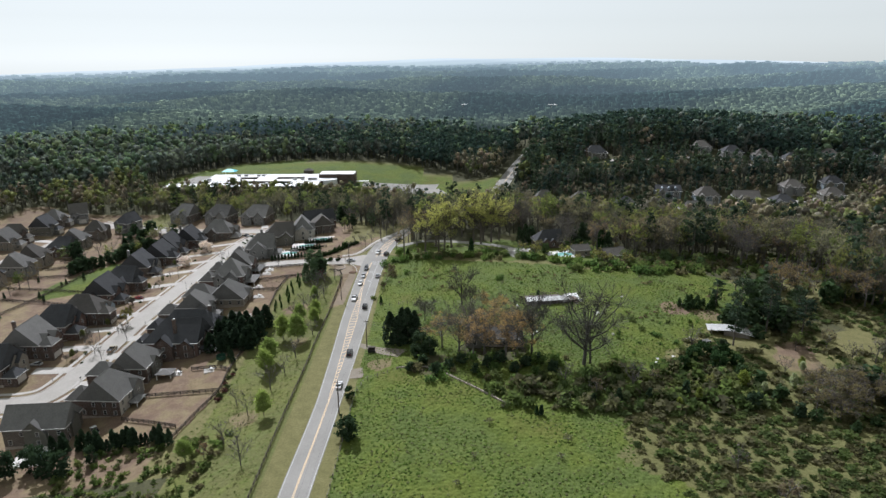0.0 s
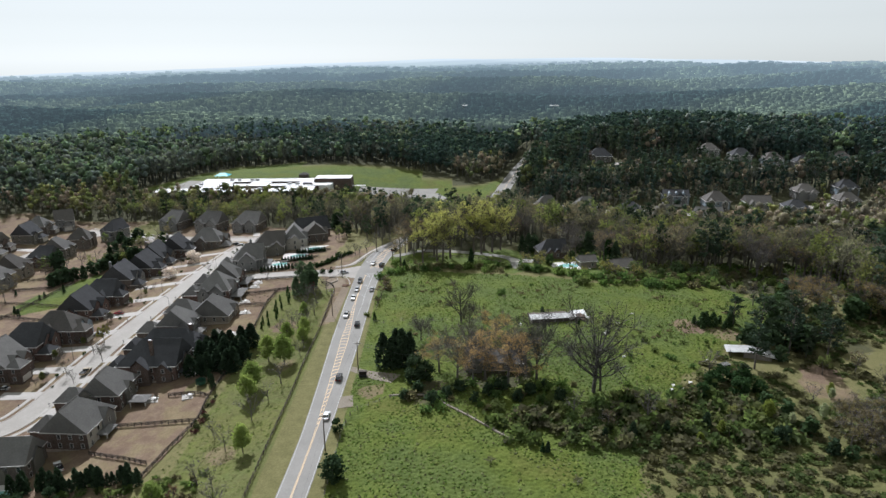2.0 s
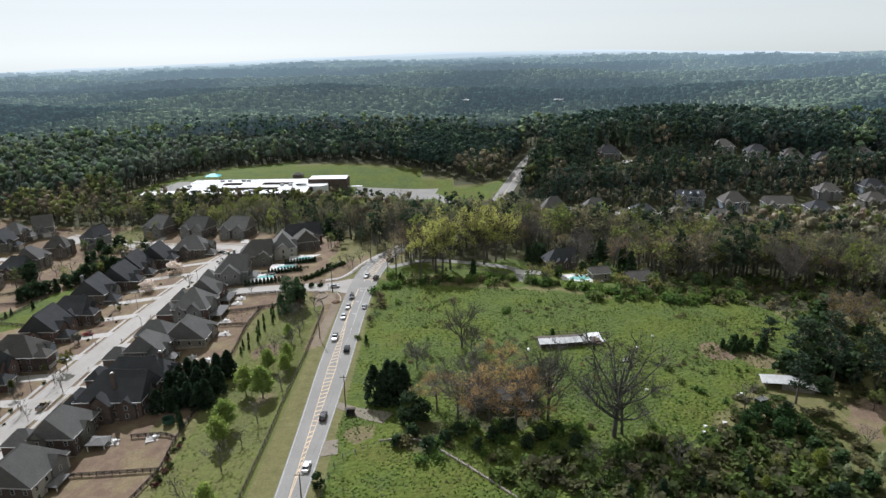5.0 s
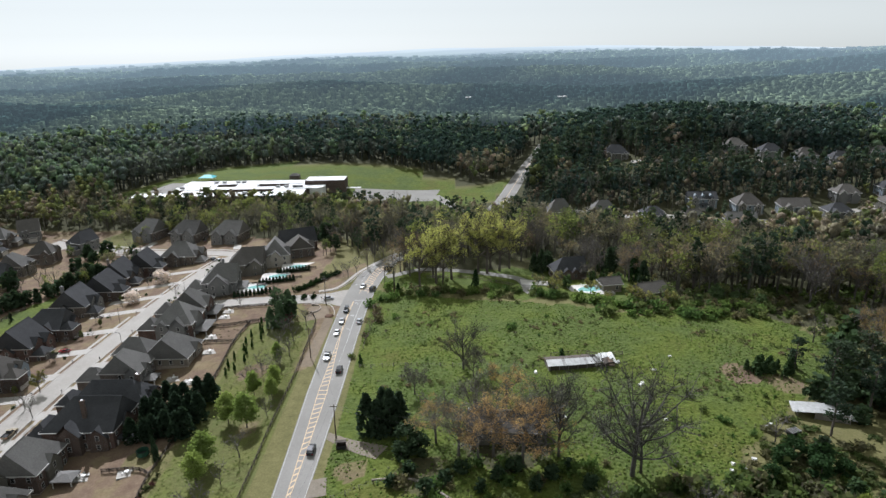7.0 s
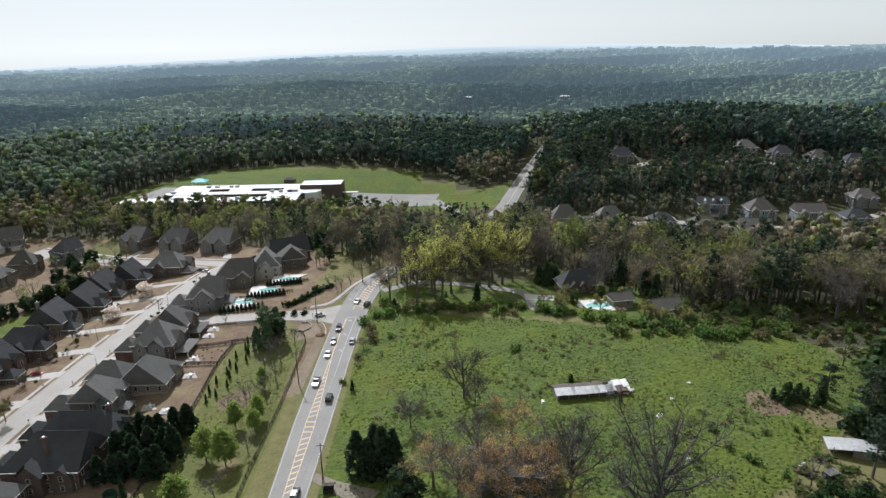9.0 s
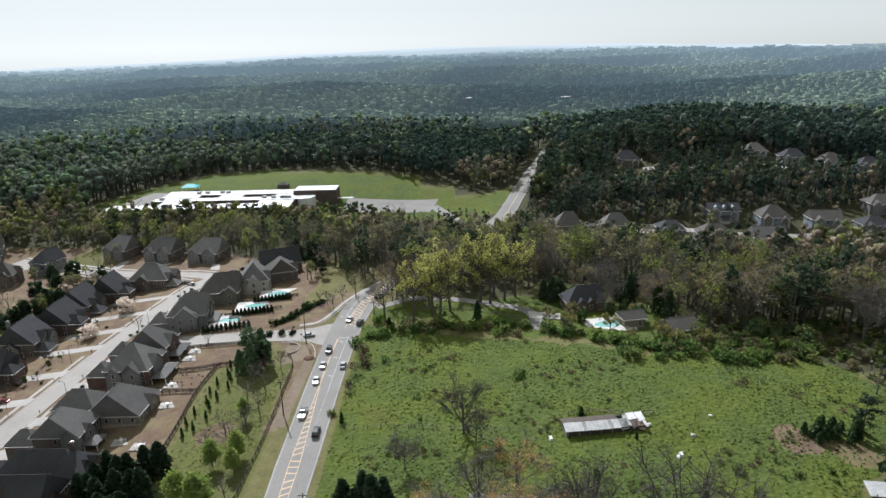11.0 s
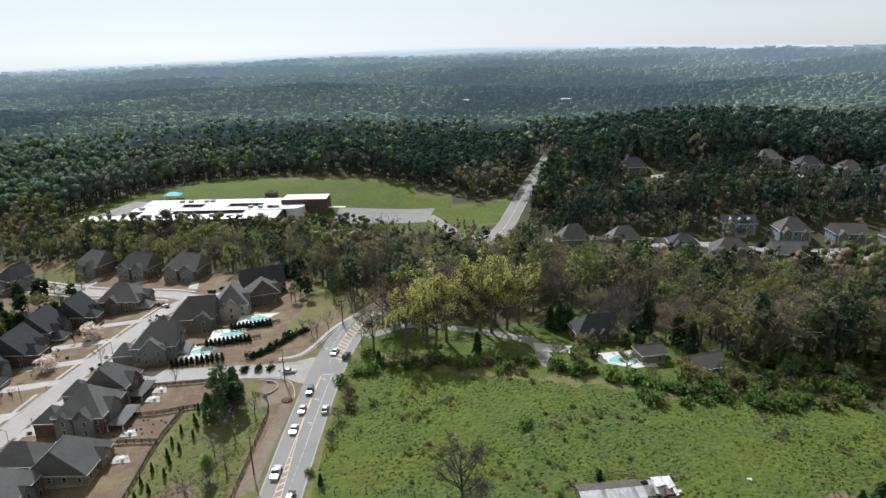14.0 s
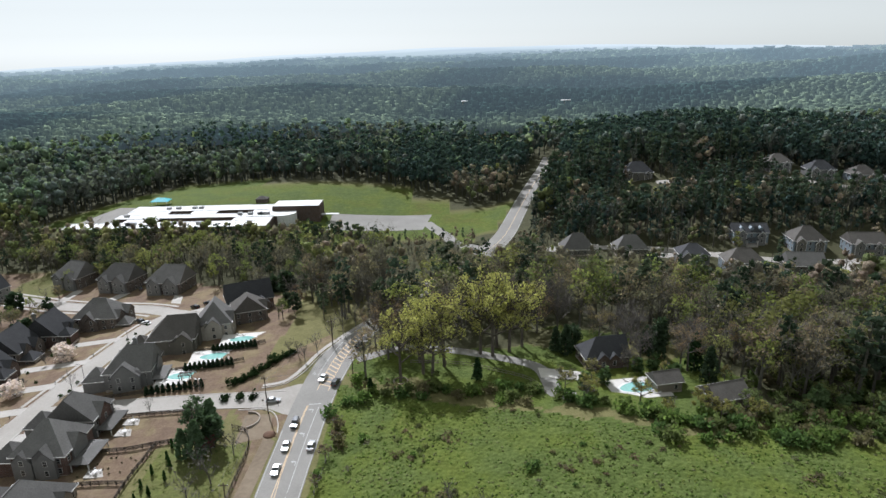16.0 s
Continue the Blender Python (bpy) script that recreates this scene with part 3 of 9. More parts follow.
def patch(name, poly, rise, mat, step=2.5):
    """A flat-edged patch draped over the land: fan of short quads between opposite edges of a four-cornered outline."""
    a, b, c, d = (np.array(p, float) for p in poly)
    m = max(2, int(max(np.linalg.norm(b - a), np.linalg.norm(c - d)) / step))
    k = max(2, int(max(np.linalg.norm(d - a), np.linalg.norm(c - b)) / step))
    u, w = np.meshgrid(np.linspace(0, 1, m + 1), np.linspace(0, 1, k + 1))
    p = (1 - u)[..., None] * (1 - w)[..., None] * a + u[..., None] * (1 - w)[..., None] * b + u[..., None] * w[..., None] * c + (1 - u)[..., None] * w[..., None] * d
    p = p.reshape(-1, 2)
    v = np.c_[p, land(p[:, 0], p[:, 1]) + rise]
    i = np.arange((m + 1) * (k + 1)).reshape(k + 1, m + 1)
    q = np.stack([i[:-1, :-1], i[:-1, 1:], i[1:, 1:], i[1:, :-1]], -1).reshape(-1, 4)
    return big_mesh(name, v, q, mat)


main_line = resample(MAIN_ROAD, 1.25)
my = main_line[:, 1]
half_l = np.interp(my, [60, 180, 245, 300, 345, 372, 470, 500, 560, 740], [4.0, 3.9, 5.9, 6.1, 7.2, 4.6, 4.6, 7, 6.5, 5.5])
half_r = np.interp(my, [60, 180, 245, 300, 345, 372, 470, 500, 560, 740], [4.0, 4.1, 5.2, 5.6, 5.4, 4.6, 4.6, 6, 5.5, 4.5])
road = tagged(new("road", ribbon("road", main_line, half_l, -half_r, 0.07, ASPHALT, 6)), "grey asphalt main road with a hatched turning lane", "road", kind="structure")


def line_part(name, pts, w, mat, rise=0.1, label=""):
    ln = resample(pts, 2.0)
    return put(name, ribbon(name, ln, w / 2, -w / 2, rise, mat, 1), road, label=label)


def lane_at(t_off, y0, y1):
    """Points of a line that keeps t_off metres from the road's middle between two places."""
    m = (my >= y0) & (my <= y1)
    return (main_line + sides_of(main_line) * np.broadcast_to(t_off, len(main_line))[:, None])[m]


def mark(name, pts, w, mat, rise=0.1):
    return put(name, ribbon(name, np.asarray(pts), w / 2, -w / 2, rise, mat, 1), road)


mark("edge_line", lane_at(half_l - 0.35, -135, 306), 0.16, WHITE_LINE)
mark("edge_line", lane_at(-(half_r - 0.35), -135, 375), 0.16, WHITE_LINE)
mark("edge_line", lane_at(half_l - 0.35, 350, 372), 0.22, WHITE_LINE)
mark("edge_line", lane_at(half_l - 0.3, 540, 735), 0.25, WHITE_LINE, 0.13)
mark("edge_line", lane_at(-(half_r - 0.3), 500, 735), 0.25, WHITE_LINE, 0.13)
left_y = np.interp(my, [60, 180, 245, 285, 318, 345], [0.15, 0.15, 2.2, 1.6, 1.9, 2.6])
right_y = np.interp(my, [60, 180, 245, 285, 318, 345], [-0.15, -0.15, -0.6, 1.3, 1.6, 2.3])
mark("centre_line", lane_at(left_y, -135, 318), 0.2, YELLOW_LINE)
mark("centre_line", lane_at(right_y, -135, 318), 0.2, YELLOW_LINE)
mark("centre_line", lane_at(0.2, 500, 735), 0.3, YELLOW_LINE, 0.13)
mark("lane_line", lane_at(-1.9, 279, 318), 0.2, WHITE_LINE)
mark("stop_line", [(-38.4, 318.2), (-34.7, 318.4)], 0.4, WHITE_LINE)
for yy in np.arange(252, 279, 2.4):
    mark("dotted_lane_line", lane_at(np.interp(my, [250, 280], [-0.8, -1.9]), yy, yy + 2.6), 0.15, WHITE_LINE)


def hatch(y0, y1, lo, hi, step, lean):
    n = sides_of(main_line)
    for y in np.arange(y0, y1, step):
        k = int(np.argmin(abs(my - y)))
        k2 = int(np.argmin(abs(my - (y + lean))))
        a, b = main_line[k2] + n[k2] * lo[k2], main_line[k] + n[k] * hi[k]
        if np.linalg.norm(a - b) > 0.8:
            p = a + (b - a) * np.linspace(0, 1, 4)[:, None]
            mark("hatch_bar", p, 0.45, YELLOW_LINE)


hatch(186, 276, right_y, left_y, 2.6, 1.0)
nl = np.interp(my, [325, 345, 372], [1.0, 1.6, 1.4])
nr = np.interp(my, [325, 345, 372], [-2.6, -1.9, -1.2])
mark("centre_line", lane_at(nl, 325, 374), 0.22, YELLOW_LINE)
mark("centre_line", lane_at(nr, 325, 374), 0.22, YELLOW_LINE)
hatch(330, 372, nr, nl, 2.4, -1.8)
mark("lane_line", lane_at(np.interp(my, [334, 362], [3.4, 3.9]), 334, 362), 0.18, WHITE_LINE)


def arrow(x, y, rz, s=1.0):
    """A left-turn arrow painted on the asphalt."""
    pts = [(-0.12, -1.3), (0.12, -1.3), (0.12, 0.5), (-0.7, 0.5), (-0.7, 0.85), (-1.5, 0.32), (-0.7, -0.2), (-0.7, 0.15), (-0.12, 0.15)]
    c, t = math.cos(radians(rz)), math.sin(radians(rz))
    v = []
    for a, b in pts:
        px, py = x + s * (c * a - t * b), y + s * (t * a + c * b)
        v.append((px, py, ground(px, py) + 0.11))
    put("turn_arrow", mesh_of("turn_arrow", v, [(0, 1, 2, 8), (2, 3, 7, 8), (4, 5, 6), ], WHITE_LINE), road)


for ax, ay in ((-36.6, 290.5), (-36.9, 303), (-36.6, 315)):
    arrow(ax, ay, -2)
for ax, ay in ((-40.6, 337), (-38.0, 346), (-34.6, 355)):
    arrow(ax, ay, 160, 0.9)

STREETS = []
for nm, pts, hw, lab in (("side_street", SIDE_STREET, 4.2, "pale concrete street leading to the main road"), ("street", STREET, 4.6, "pale concrete residential street with kerbs"),
                         ("cross_street", CROSS_STREET, 4.2, "pale concrete cross street"), ("west_street", WEST_STREET, 4.0, "pale concrete residential street")):
    ln = resample(pts, 2.5)
    STREETS.append((nm, ln, hw))
    rise = {"side_street": 0.065, "street": 0.06, "cross_street": 0.055, "west_street": 0.05}[nm]
    wide = np.full(len(ln), hw)
    if nm == "side_street":
        wide = np.interp(ln[:, 0], [-128, -62, -50, -44], [4.0, 4.2, 5.5, 9.0])
    tagged(new(nm, ribbon(nm, ln, wide, -wide, rise, CONCRETE, 4)), lab, "road", kind="structure")


def keep_clear(line, others, reach):
    """Stretches of a line that stay farther than reach from the other lines."""
    ok = np.ones(len(line), bool)
    for o in others:
        d, _ = near_line(line[:, 0], line[:, 1], o)
        ok &= d > reach
    runs, cur = [], []
    for i, k in enumerate(ok):
        if k:
            cur.append(i)
        elif cur:
            runs.append(cur)
            cur = []
    if cur:
        runs.append(cur)
    return [r for r in runs if len(r) > 3]


for nm, ln, hw in STREETS:
    others = [o for m2, o, _ in STREETS if m2 != nm] + ([main_line] if nm == "side_street" else [])
    for sgn in (1, -1):
        edge = ln + sides_of(ln) * (sgn * hw)
        for r in keep_clear(edge, others, 9.0):
            off = 0.0 if sgn > 0 else -0.35
            tagged(new("kerb", kerb_mesh("kerb", edge[r], off, 0.35, 0.16, PALE_CONCRETE)), "pale concrete kerb along the street", "kerb", kind="structure")
            if nm in ("street", "cross_street"):
                wk = edge[r] + sides_of(ln)[r] * sgn * 2.6
                tagged(new("pavement", ribbon("pavement", wk, 0.75, -0.75, 0.09, PALE_CONCRETE, 2)), "pale concrete pavement beside the street", "pavement", kind="structure")
kerb_n = resample([(-56, 329.3), (-50.5, 330), (-46.8, 332.5), (-43.4, 339.5), (-39.2, 352.5), (-33.5, 364), (-25, 380)], 2.0)
tagged(new("kerb", kerb_mesh("kerb", kerb_n, 0.0, 0.4, 0.16, PALE_CONCRETE)), "pale concrete kerb round the street corner", "kerb", kind="structure")
tagged(new("pavement", ribbon("pavement", kerb_n, 2.6, 1.1, 0.1, PALE_CONCRETE, 2)), "pale concrete pavement beside the main road", "pavement", kind="structure")
kerb_s = resample([(-60, 317.6), (-52, 316.6), (-48, 314), (-45.6, 309), (-44.6, 304)], 1.5)
tagged(new("kerb", kerb_mesh("kerb", kerb_s, -0.35, 0.35, 0.14, PALE_CONCRETE)), "pale concrete kerb round the street corner", "kerb", kind="structure")


# ---- houses ----
def window_parts():
    w, h, f = 1.0, 1.5, 0.09
    fr = Shape()
    fr.box(-w / 2 - f, w / 2 + f, -0.07, 0.03, -f, 0).box(-w / 2 - f, w / 2 + f, -0.07, 0.03, h, h + f)
    fr.box(-w / 2 - f, -w / 2, -0.07, 0.03, 0, h).box(w / 2, w / 2 + f, -0.07, 0.03, 0, h)
    fr.box(-w / 2, w / 2, -0.05, 0.0, h / 2 - 0.03, h / 2 + 0.03)
    pane = Shape().box(-w / 2, w / 2, -0.02, 0.02, 0, h)
    return fr.mesh("window", EAVES), pane.mesh("pane", GLASS)


WINDOW_FRAME, WINDOW_PANE = window_parts()
DOOR_MESH = Shape().box(-0.5, 0.5, -0.06, 0.03, 0, 2.1).box(-0.38, -0.04, -0.08, -0.05, 1.1, 1.9).box(0.04, 0.38, -0.08, -0.05, 1.1, 1.9).mesh("door", surface("dark_door_paint", (0.05, 0.025, 0.02), (0.09, 0.05, 0.04), 4.0, 0.5, 0.5))
GARAGE_PAINT = surface("garage_door_paint", (0.36, 0.34, 0.31), (0.48, 0.46, 0.42), 3.0, 0.5, 0.6)


def garage_mesh():
    s = Shape().box(-2.4, 2.4, -0.05, 0.03, 0, 2.3)
    for r in range(4):
        for c in range(4):
            s.box(-2.3 + c * 1.17, -1.24 + c * 1.17, -0.08, -0.05, 0.07 + r * 0.56, 0.52 + r * 0.56)
    return s.mesh("garage_door", GARAGE_PAINT)


GARAGE_MESH = garage_mesh()


def hip_roof(x0, x1, y0, y1, z, rise, over=0.5, gable=(), along_x=None):
    """A roof over a rectangle, hipped at its ends, or with gables ('lo', 'hi') there; it has a fascia."""
    x0, x1, y0, y1 = x0 - over, x1 + over, y0 - over, y1 + over
    s = Shape()
    if along_x is None:
        along_x = (x1 - x0) >= (y1 - y0)
    if along_x:
        h = (y1 - y0) / 2
        a = x0 + (0 if "lo" in gable else h * 0.95)
        b = x1 - (0 if "hi" in gable else h * 0.95)
        r0, r1 = (a, (y0 + y1) / 2, z + rise), (b, (y0 + y1) / 2, z + rise)
    else:
        h = (x1 - x0) / 2
        a = y0 + (0 if "lo" in gable else h * 0.95)
        b = y1 - (0 if "hi" in gable else h * 0.95)
        r0, r1 = ((x0 + x1) / 2, a, z + rise), ((x0 + x1) / 2, b, z + rise)
    e = [(x0, y0, z), (x1, y0, z), (x1, y1, z), (x0, y1, z)]
    lo = [(p[0], p[1], z - 0.22) for p in e]
    v = e + [r0, r1] + lo
    f = ([(0, 1, 5, 4), (2, 3, 4, 5), (3, 0, 4), (1, 2, 5)] if along_x else [(1, 2, 5, 4), (3, 0, 4, 5), (0, 1, 4), (2, 3, 5)])
    f += [(6, 7, 1, 0), (7, 8, 2, 1), (8, 9, 3, 2), (9, 6, 0, 3), (9, 8, 7, 6)]
    return s.add(v, f)


def ridge_cap(x0, x1, y0, y1, z, rise, over=0.5, gable=(), along_x=None):
    x0, x1, y0, y1 = x0 - over, x1 + over, y0 - over, y1 + over
    if (x1 - x0) >= (y1 - y0) if along_x is None else along_x:
        h = (y1 - y0) / 2
        return [(x0 + (0 if "lo" in gable else h * 0.95), (y0 + y1) / 2, z + rise), (x1 - (0 if "hi" in gable else h * 0.95), (y0 + y1) / 2, z + rise)]
    h = (x1 - x0) / 2
    return [((x0 + x1) / 2, y0 + (0 if "lo" in gable else h * 0.95), z + rise), ((x0 + x1) / 2, y1 - (0 if "hi" in gable else h * 0.95), z + rise)]


def fascia(x0, x1, y0, y1, z, over=0.5):
    """The painted board and gutter round the eaves."""
    x0, x1, y0, y1 = x0 - over, x1 + over, y0 - over, y1 + over
    t, s = 0.1, Shape()
    s.box(x0 - t, x1 + t, y0 - t, y0, z - 0.26, z + 0.02).box(x0 - t, x1 + t, y1, y1 + t, z - 0.26, z + 0.02)
    return s.box(x0 - t, x0, y0, y1, z - 0.26, z + 0.02).box(x1, x1 + t, y0, y1, z - 0.26, z + 0.02)


def add_windows(ob, x0, x1, y0, y1, floors, rng, sides="nsew", z0=0.9, skip=0.15):
    for side in sides:
        length = (x1 - x0) if side in "ns" else (y1 - y0)
        n = max(1, int(length / 3.4))
        for fl in range(floors):
            for k in range(n):
                if rng.random() < skip:
                    continue
                u = (k + 0.5) / n
                z = z0 + fl * 2.95
                at = {"s": pose(x0 + u * (x1 - x0), y0 - 0.02, z), "n": pose(x0 + u * (x1 - x0), y1 + 0.02, z, 0, 0, 180),
                      "e": pose(x1 + 0.02, y0 + u * (y1 - y0), z, 0, 0, 90), "w": pose(x0 - 0.02, y0 + u * (y1 - y0), z, 0, 0, -90)}[side]
                w = put("window", WINDOW_FRAME, ob, at)
                put("pane", WINDOW_PANE, w)


HOUSE_COUNT = [0]


def house(label, x, y, w, d, rz=0.0, floors=2, wall=None, roof=None, accent=None, gable=(), rise=None, wing=None, front=(), chimney=None, porch=None, dz=0.0, group="", detail=True, name="house", base=None, steep=True, trim=None):
    """A house on its plot. Its street front is its local -x side. wing: (x0, x1, y0, y1, floors); front: gables (x0, x1, y0, y1, facing)."""
    HOUSE_COUNT[0] += 1
    rng = random.Random(HOUSE_COUNT[0] * 7)
    wall, roof, accent = wall or BRICKS[0], roof or SHINGLES[0], accent or wall or BRICKS[0]
    z = (min(ground(x + a, y + b) for a in (-w / 3, w / 3) for b in (-d / 3, d / 3)) + 0.6 if base is None else base) + dz
    ob = thing(name, label, "house", x, y, z, rz, group)
    h = 2.95 * floors + 0.35
    x0, x1, y0, y1 = -w / 2, w / 2, -d / 2, d / 2
    rise = (rise or min(w, d) * 0.42) * (1.28 if steep else 1.0)
    along = w >= d
    if steep:
        turned = w < 1.3 * d and rng.random() < 0.75
        if turned:
            along = False
            gable = gable or (("lo", "hi") if abs(rz) > 90 else ("lo",))
        elif not gable and rng.random() < 0.4:
            gable = ("hi",) if abs(rz) < 90 else ("lo",)
        rise = min(max(rise * 0.9, ((d if along else w) / 2 + 0.5) * (0.93 + 0.1 * rng.random())), 7.6)
    if steep and len(front) < 4:
        # crossing gables that run back into the main roof
        faces = ("s", "e") if rz < 90 else ("n", "w")
        if not along and (("lo" in gable) if rz < 90 else ("hi" in gable)):
            faces = faces[1:]
        for face in faces:
            run = (d if face in "ns" else w) / 2
            span = min(rng.uniform(5.0, 6.8), rise * 1.75)
            reach = min(run, span * 0.48 * run / rise)
            mid = rng.uniform(-0.2, 0.22) * (w if face in "ns" else d)
            lo, hi = mid - span / 2, mid + span / 2
            front += ({"s": (lo, hi, y0 - 0.7, y0 + reach, "s"), "n": (lo, hi, y1 - reach, y1 + 0.7, "n"), "e": (x1 - reach, x1 + 0.7, lo, hi, "e"), "w": (x0 - 0.7, x0 + reach, lo, hi, "w")}[face],)
    put("wall", Shape().box(x0, x1, y0, y1, -3.0, h).mesh("wall", wall), ob)
    put("foundation", Shape().box(x0 - 0.06, x1 + 0.06, y0 - 0.06, y1 + 0.06, -3.0, 0.25).mesh("foundation", STONE), ob)
    put("roof", hip_roof(x0, x1, y0, y1, h, rise, gable=gable, along_x=along).mesh("roof", roof), ob)
    put("fascia", fascia(x0, x1, y0, y1, h).mesh("fascia", trim or EAVES), ob, label="white eaves board" if trim else "taupe eaves board")
    cap = ridge_cap(x0, x1, y0, y1, h, rise, gable=gable, along_x=along)
    put("ridge", Shape().tube([Vector(cap[0]), Vector(cap[1])], [0.13, 0.13], 5).mesh("ridge", roof), ob)
    if gable:
        if along:
            for k, xx in (("lo", x0), ("hi", x1 - 0.2)):
                if k in gable:
                    s = Shape().add([(xx, y0, h), (xx, y1, h), (xx, 0, h + rise * 0.9), (xx + 0.2, y0, h), (xx + 0.2, y1, h), (xx + 0.2, 0, h + rise * 0.9)], [(2, 1, 0), (3, 4, 5), (0, 1, 4, 3), (1, 2, 5, 4), (2, 0, 3, 5)])
                    put("gable_wall", s.mesh("gable_wall", accent), ob)
        else:
            for k, yy in (("lo", y0), ("hi", y1 - 0.2)):
                if k in gable:
                    s = Shape().add([(x0, yy, h), (x1, yy, h), (0, yy, h + rise * 0.9), (x0, yy + 0.2, h), (x1, yy + 0.2, h), (0, yy + 0.2, h + rise * 0.9)], [(0, 1, 2), (5, 4, 3), (0, 3, 4, 1), (1, 4, 5, 2), (2, 5, 3, 0)])
                    put("gable_wall", s.mesh("gable_wall", accent), ob)
    if wing:
        a0, a1, b0, b1, fl = wing
        hh = 2.95 * fl + 0.2
        put("wing_wall", Shape().box(a0, a1, b0, b1, -3.0, hh).mesh("wing_wall", wall), ob)
        rr = (min(a1 - a0, b1 - b0) / 2 + 0.4) * 0.9
        put("wing_roof", hip_roof(a0, a1, b0, b1, hh, rr, 0.4).mesh("wing_roof", roof), ob)
        put("fascia", fascia(a0, a1, b0, b1, hh, 0.4).mesh("fascia", EAVES), ob)
        put("garage_door", GARAGE_MESH, ob, pose(a0 - 0.02, (b0 + b1) / 2, 0.05, 0, 0, -90))
        if detail:
            add_windows(ob, a0, a1, b0, b1, fl, rng, "s" if b0 <= y0 else "n")
    for i, (a0, a1, b0, b1, face) in enumerate(front):
        span = (a1 - a0) if face in "ns" else (b1 - b0)
        gr = span * 0.48
        hh = h - 0.3 if i != 1 else h - 1.2
        bay = Shape().box(a0, a1, b0, b1, -3.0, hh)
        if face in "ns":
            bay.add([(a0, b0, hh), (a1, b0, hh), ((a0 + a1) / 2, b0, hh + gr), (a0, b1, hh), (a1, b1, hh), ((a0 + a1) / 2, b1, hh + gr)], [(0, 1, 2), (5, 4, 3), (1, 4, 5, 2), (2, 5, 3, 0)])
            o = 0.35
            m, hy0, hy1 = (a0 + a1) / 2, b0 - (o if face == "s" else 0), b1 + (o if face == "n" else 0)
            rs = Shape().add([(a0 - o, hy0, hh - o * 0.96), (m, hy0, hh + gr), (m, hy1, hh + gr), (a0 - o, hy1, hh - o * 0.96), (a1 + o, hy0, hh - o * 0.96), (a1 + o, hy1, hh - o * 0.96)], [(0, 1, 2, 3), (1, 4, 5, 2)])
            rs.add([(p[0], p[1], p[2] + 0.16) for p in rs.v[:6]], [(3, 2, 1, 0), (2, 5, 4, 1)])
        else:
            bay.add([(a0, b0, hh), (a0, b1, hh), (a0, (b0 + b1) / 2, hh + gr), (a1, b0, hh), (a1, b1, hh), (a1, (b0 + b1) / 2, hh + gr)], [(2, 1, 0), (3, 4, 5), (1, 2, 5, 4), (2, 0, 3, 5)])
            o = 0.35
            m, hx0, hx1 = (b0 + b1) / 2, a0 - (o if face == "w" else 0), a1 + (o if face == "e" else 0)
            rs = Shape().add([(hx0, b0 - o, hh - o * 0.96), (hx0, m, hh + gr), (hx1, m, hh + gr), (hx1, b0 - o, hh - o * 0.96), (hx0, b1 + o, hh - o * 0.96), (hx1, b1 + o, hh - o * 0.96)], [(3, 2, 1, 0), (2, 5, 4, 1)])
            rs.add([(p[0], p[1], p[2] + 0.16) for p in rs.v[:6]], [(0, 1, 2, 3), (1, 4, 5, 2)])
        put("bay_wall", bay.mesh("bay_wall", accent), ob)
        put("bay_roof", rs.mesh("bay_roof", roof), ob)
        if trim and face == "s":
            # white boards along the gable's slopes and corners
            for e, sgn in ((a0 - 0.35, 1), (a1 + 0.35, -1)):
                zl = hh - 0.34
                b = Shape().add([(e, b0 - 0.42, zl - 0.42), (e, b0 - 0.42, zl), (m, b0 - 0.42, hh + gr), (m, b0 - 0.42, hh + gr - 0.42), (e, b0 - 0.3, zl - 0.42), (e, b0 - 0.3, zl), (m, b0 - 0.3, hh + gr), (m, b0 - 0.3, hh + gr - 0.42)],
                                [f[::sgn] for f in ((3, 2, 1, 0), (4, 5, 6, 7), (0, 4, 7, 3), (1, 2, 6, 5), (0, 1, 5, 4), (3, 7, 6, 2))][:])
                put("rake_board", b.mesh("rake_board", trim), ob)
                ex = a0 if sgn > 0 else a1 - 0.22
                if not detail:
                    continue
                put("corner_board", Shape().box(ex, ex + 0.22, b0 - 0.04, b0 + 0.1, 0.2, hh - 0.1).mesh("corner_board", trim), ob)
        if detail and i < 2:
            add_windows(ob, a0, a1, b0, b1, floors, rng, face, skip=0.0)
    if chimney:
        cx, cy = chimney
        c = Shape().box(cx - 0.6, cx + 0.6, cy - 0.45, cy + 0.45, 0, h + rise + 0.9).box(cx - 0.7, cx + 0.7, cy - 0.55, cy + 0.55, h + rise + 0.7, h + rise + 1.0)
        ch = put("chimney", c.mesh("chimney", accent), ob)
        put("chimney_cap", Shape().box(cx - 0.3, cx + 0.3, cy - 0.3, cy + 0.3, h + rise + 1.0, h + rise + 1.35).mesh("chimney_cap", TIN), ch)
    if porch:
        a0, a1, b0, b1 = porch
        put("porch_roof", hip_roof(a0, a1, b0, b1, 2.9, 0.9, 0.3).mesh("porch_roof", roof), ob)
        for px in (a0 + 0.2, a1 - 0.2):
            for py in (b0 + 0.2, b1 - 0.2):
                put("porch_post", Shape().bevel_box(px - 0.12, px + 0.12, py - 0.12, py + 0.12, -2.5, 2.75, 0.03).mesh("porch_post", TRIM), ob)
        put("porch_floor", Shape().box(a0, a1, b0, b1, -2.0, 0.12).mesh("porch_floor", PALE_CONCRETE), ob)
    add_windows(ob, x0, x1, y0, y1, floors, rng, ("sew" if abs(rz) < 90 else "new") if detail else "sw", skip=0.2)
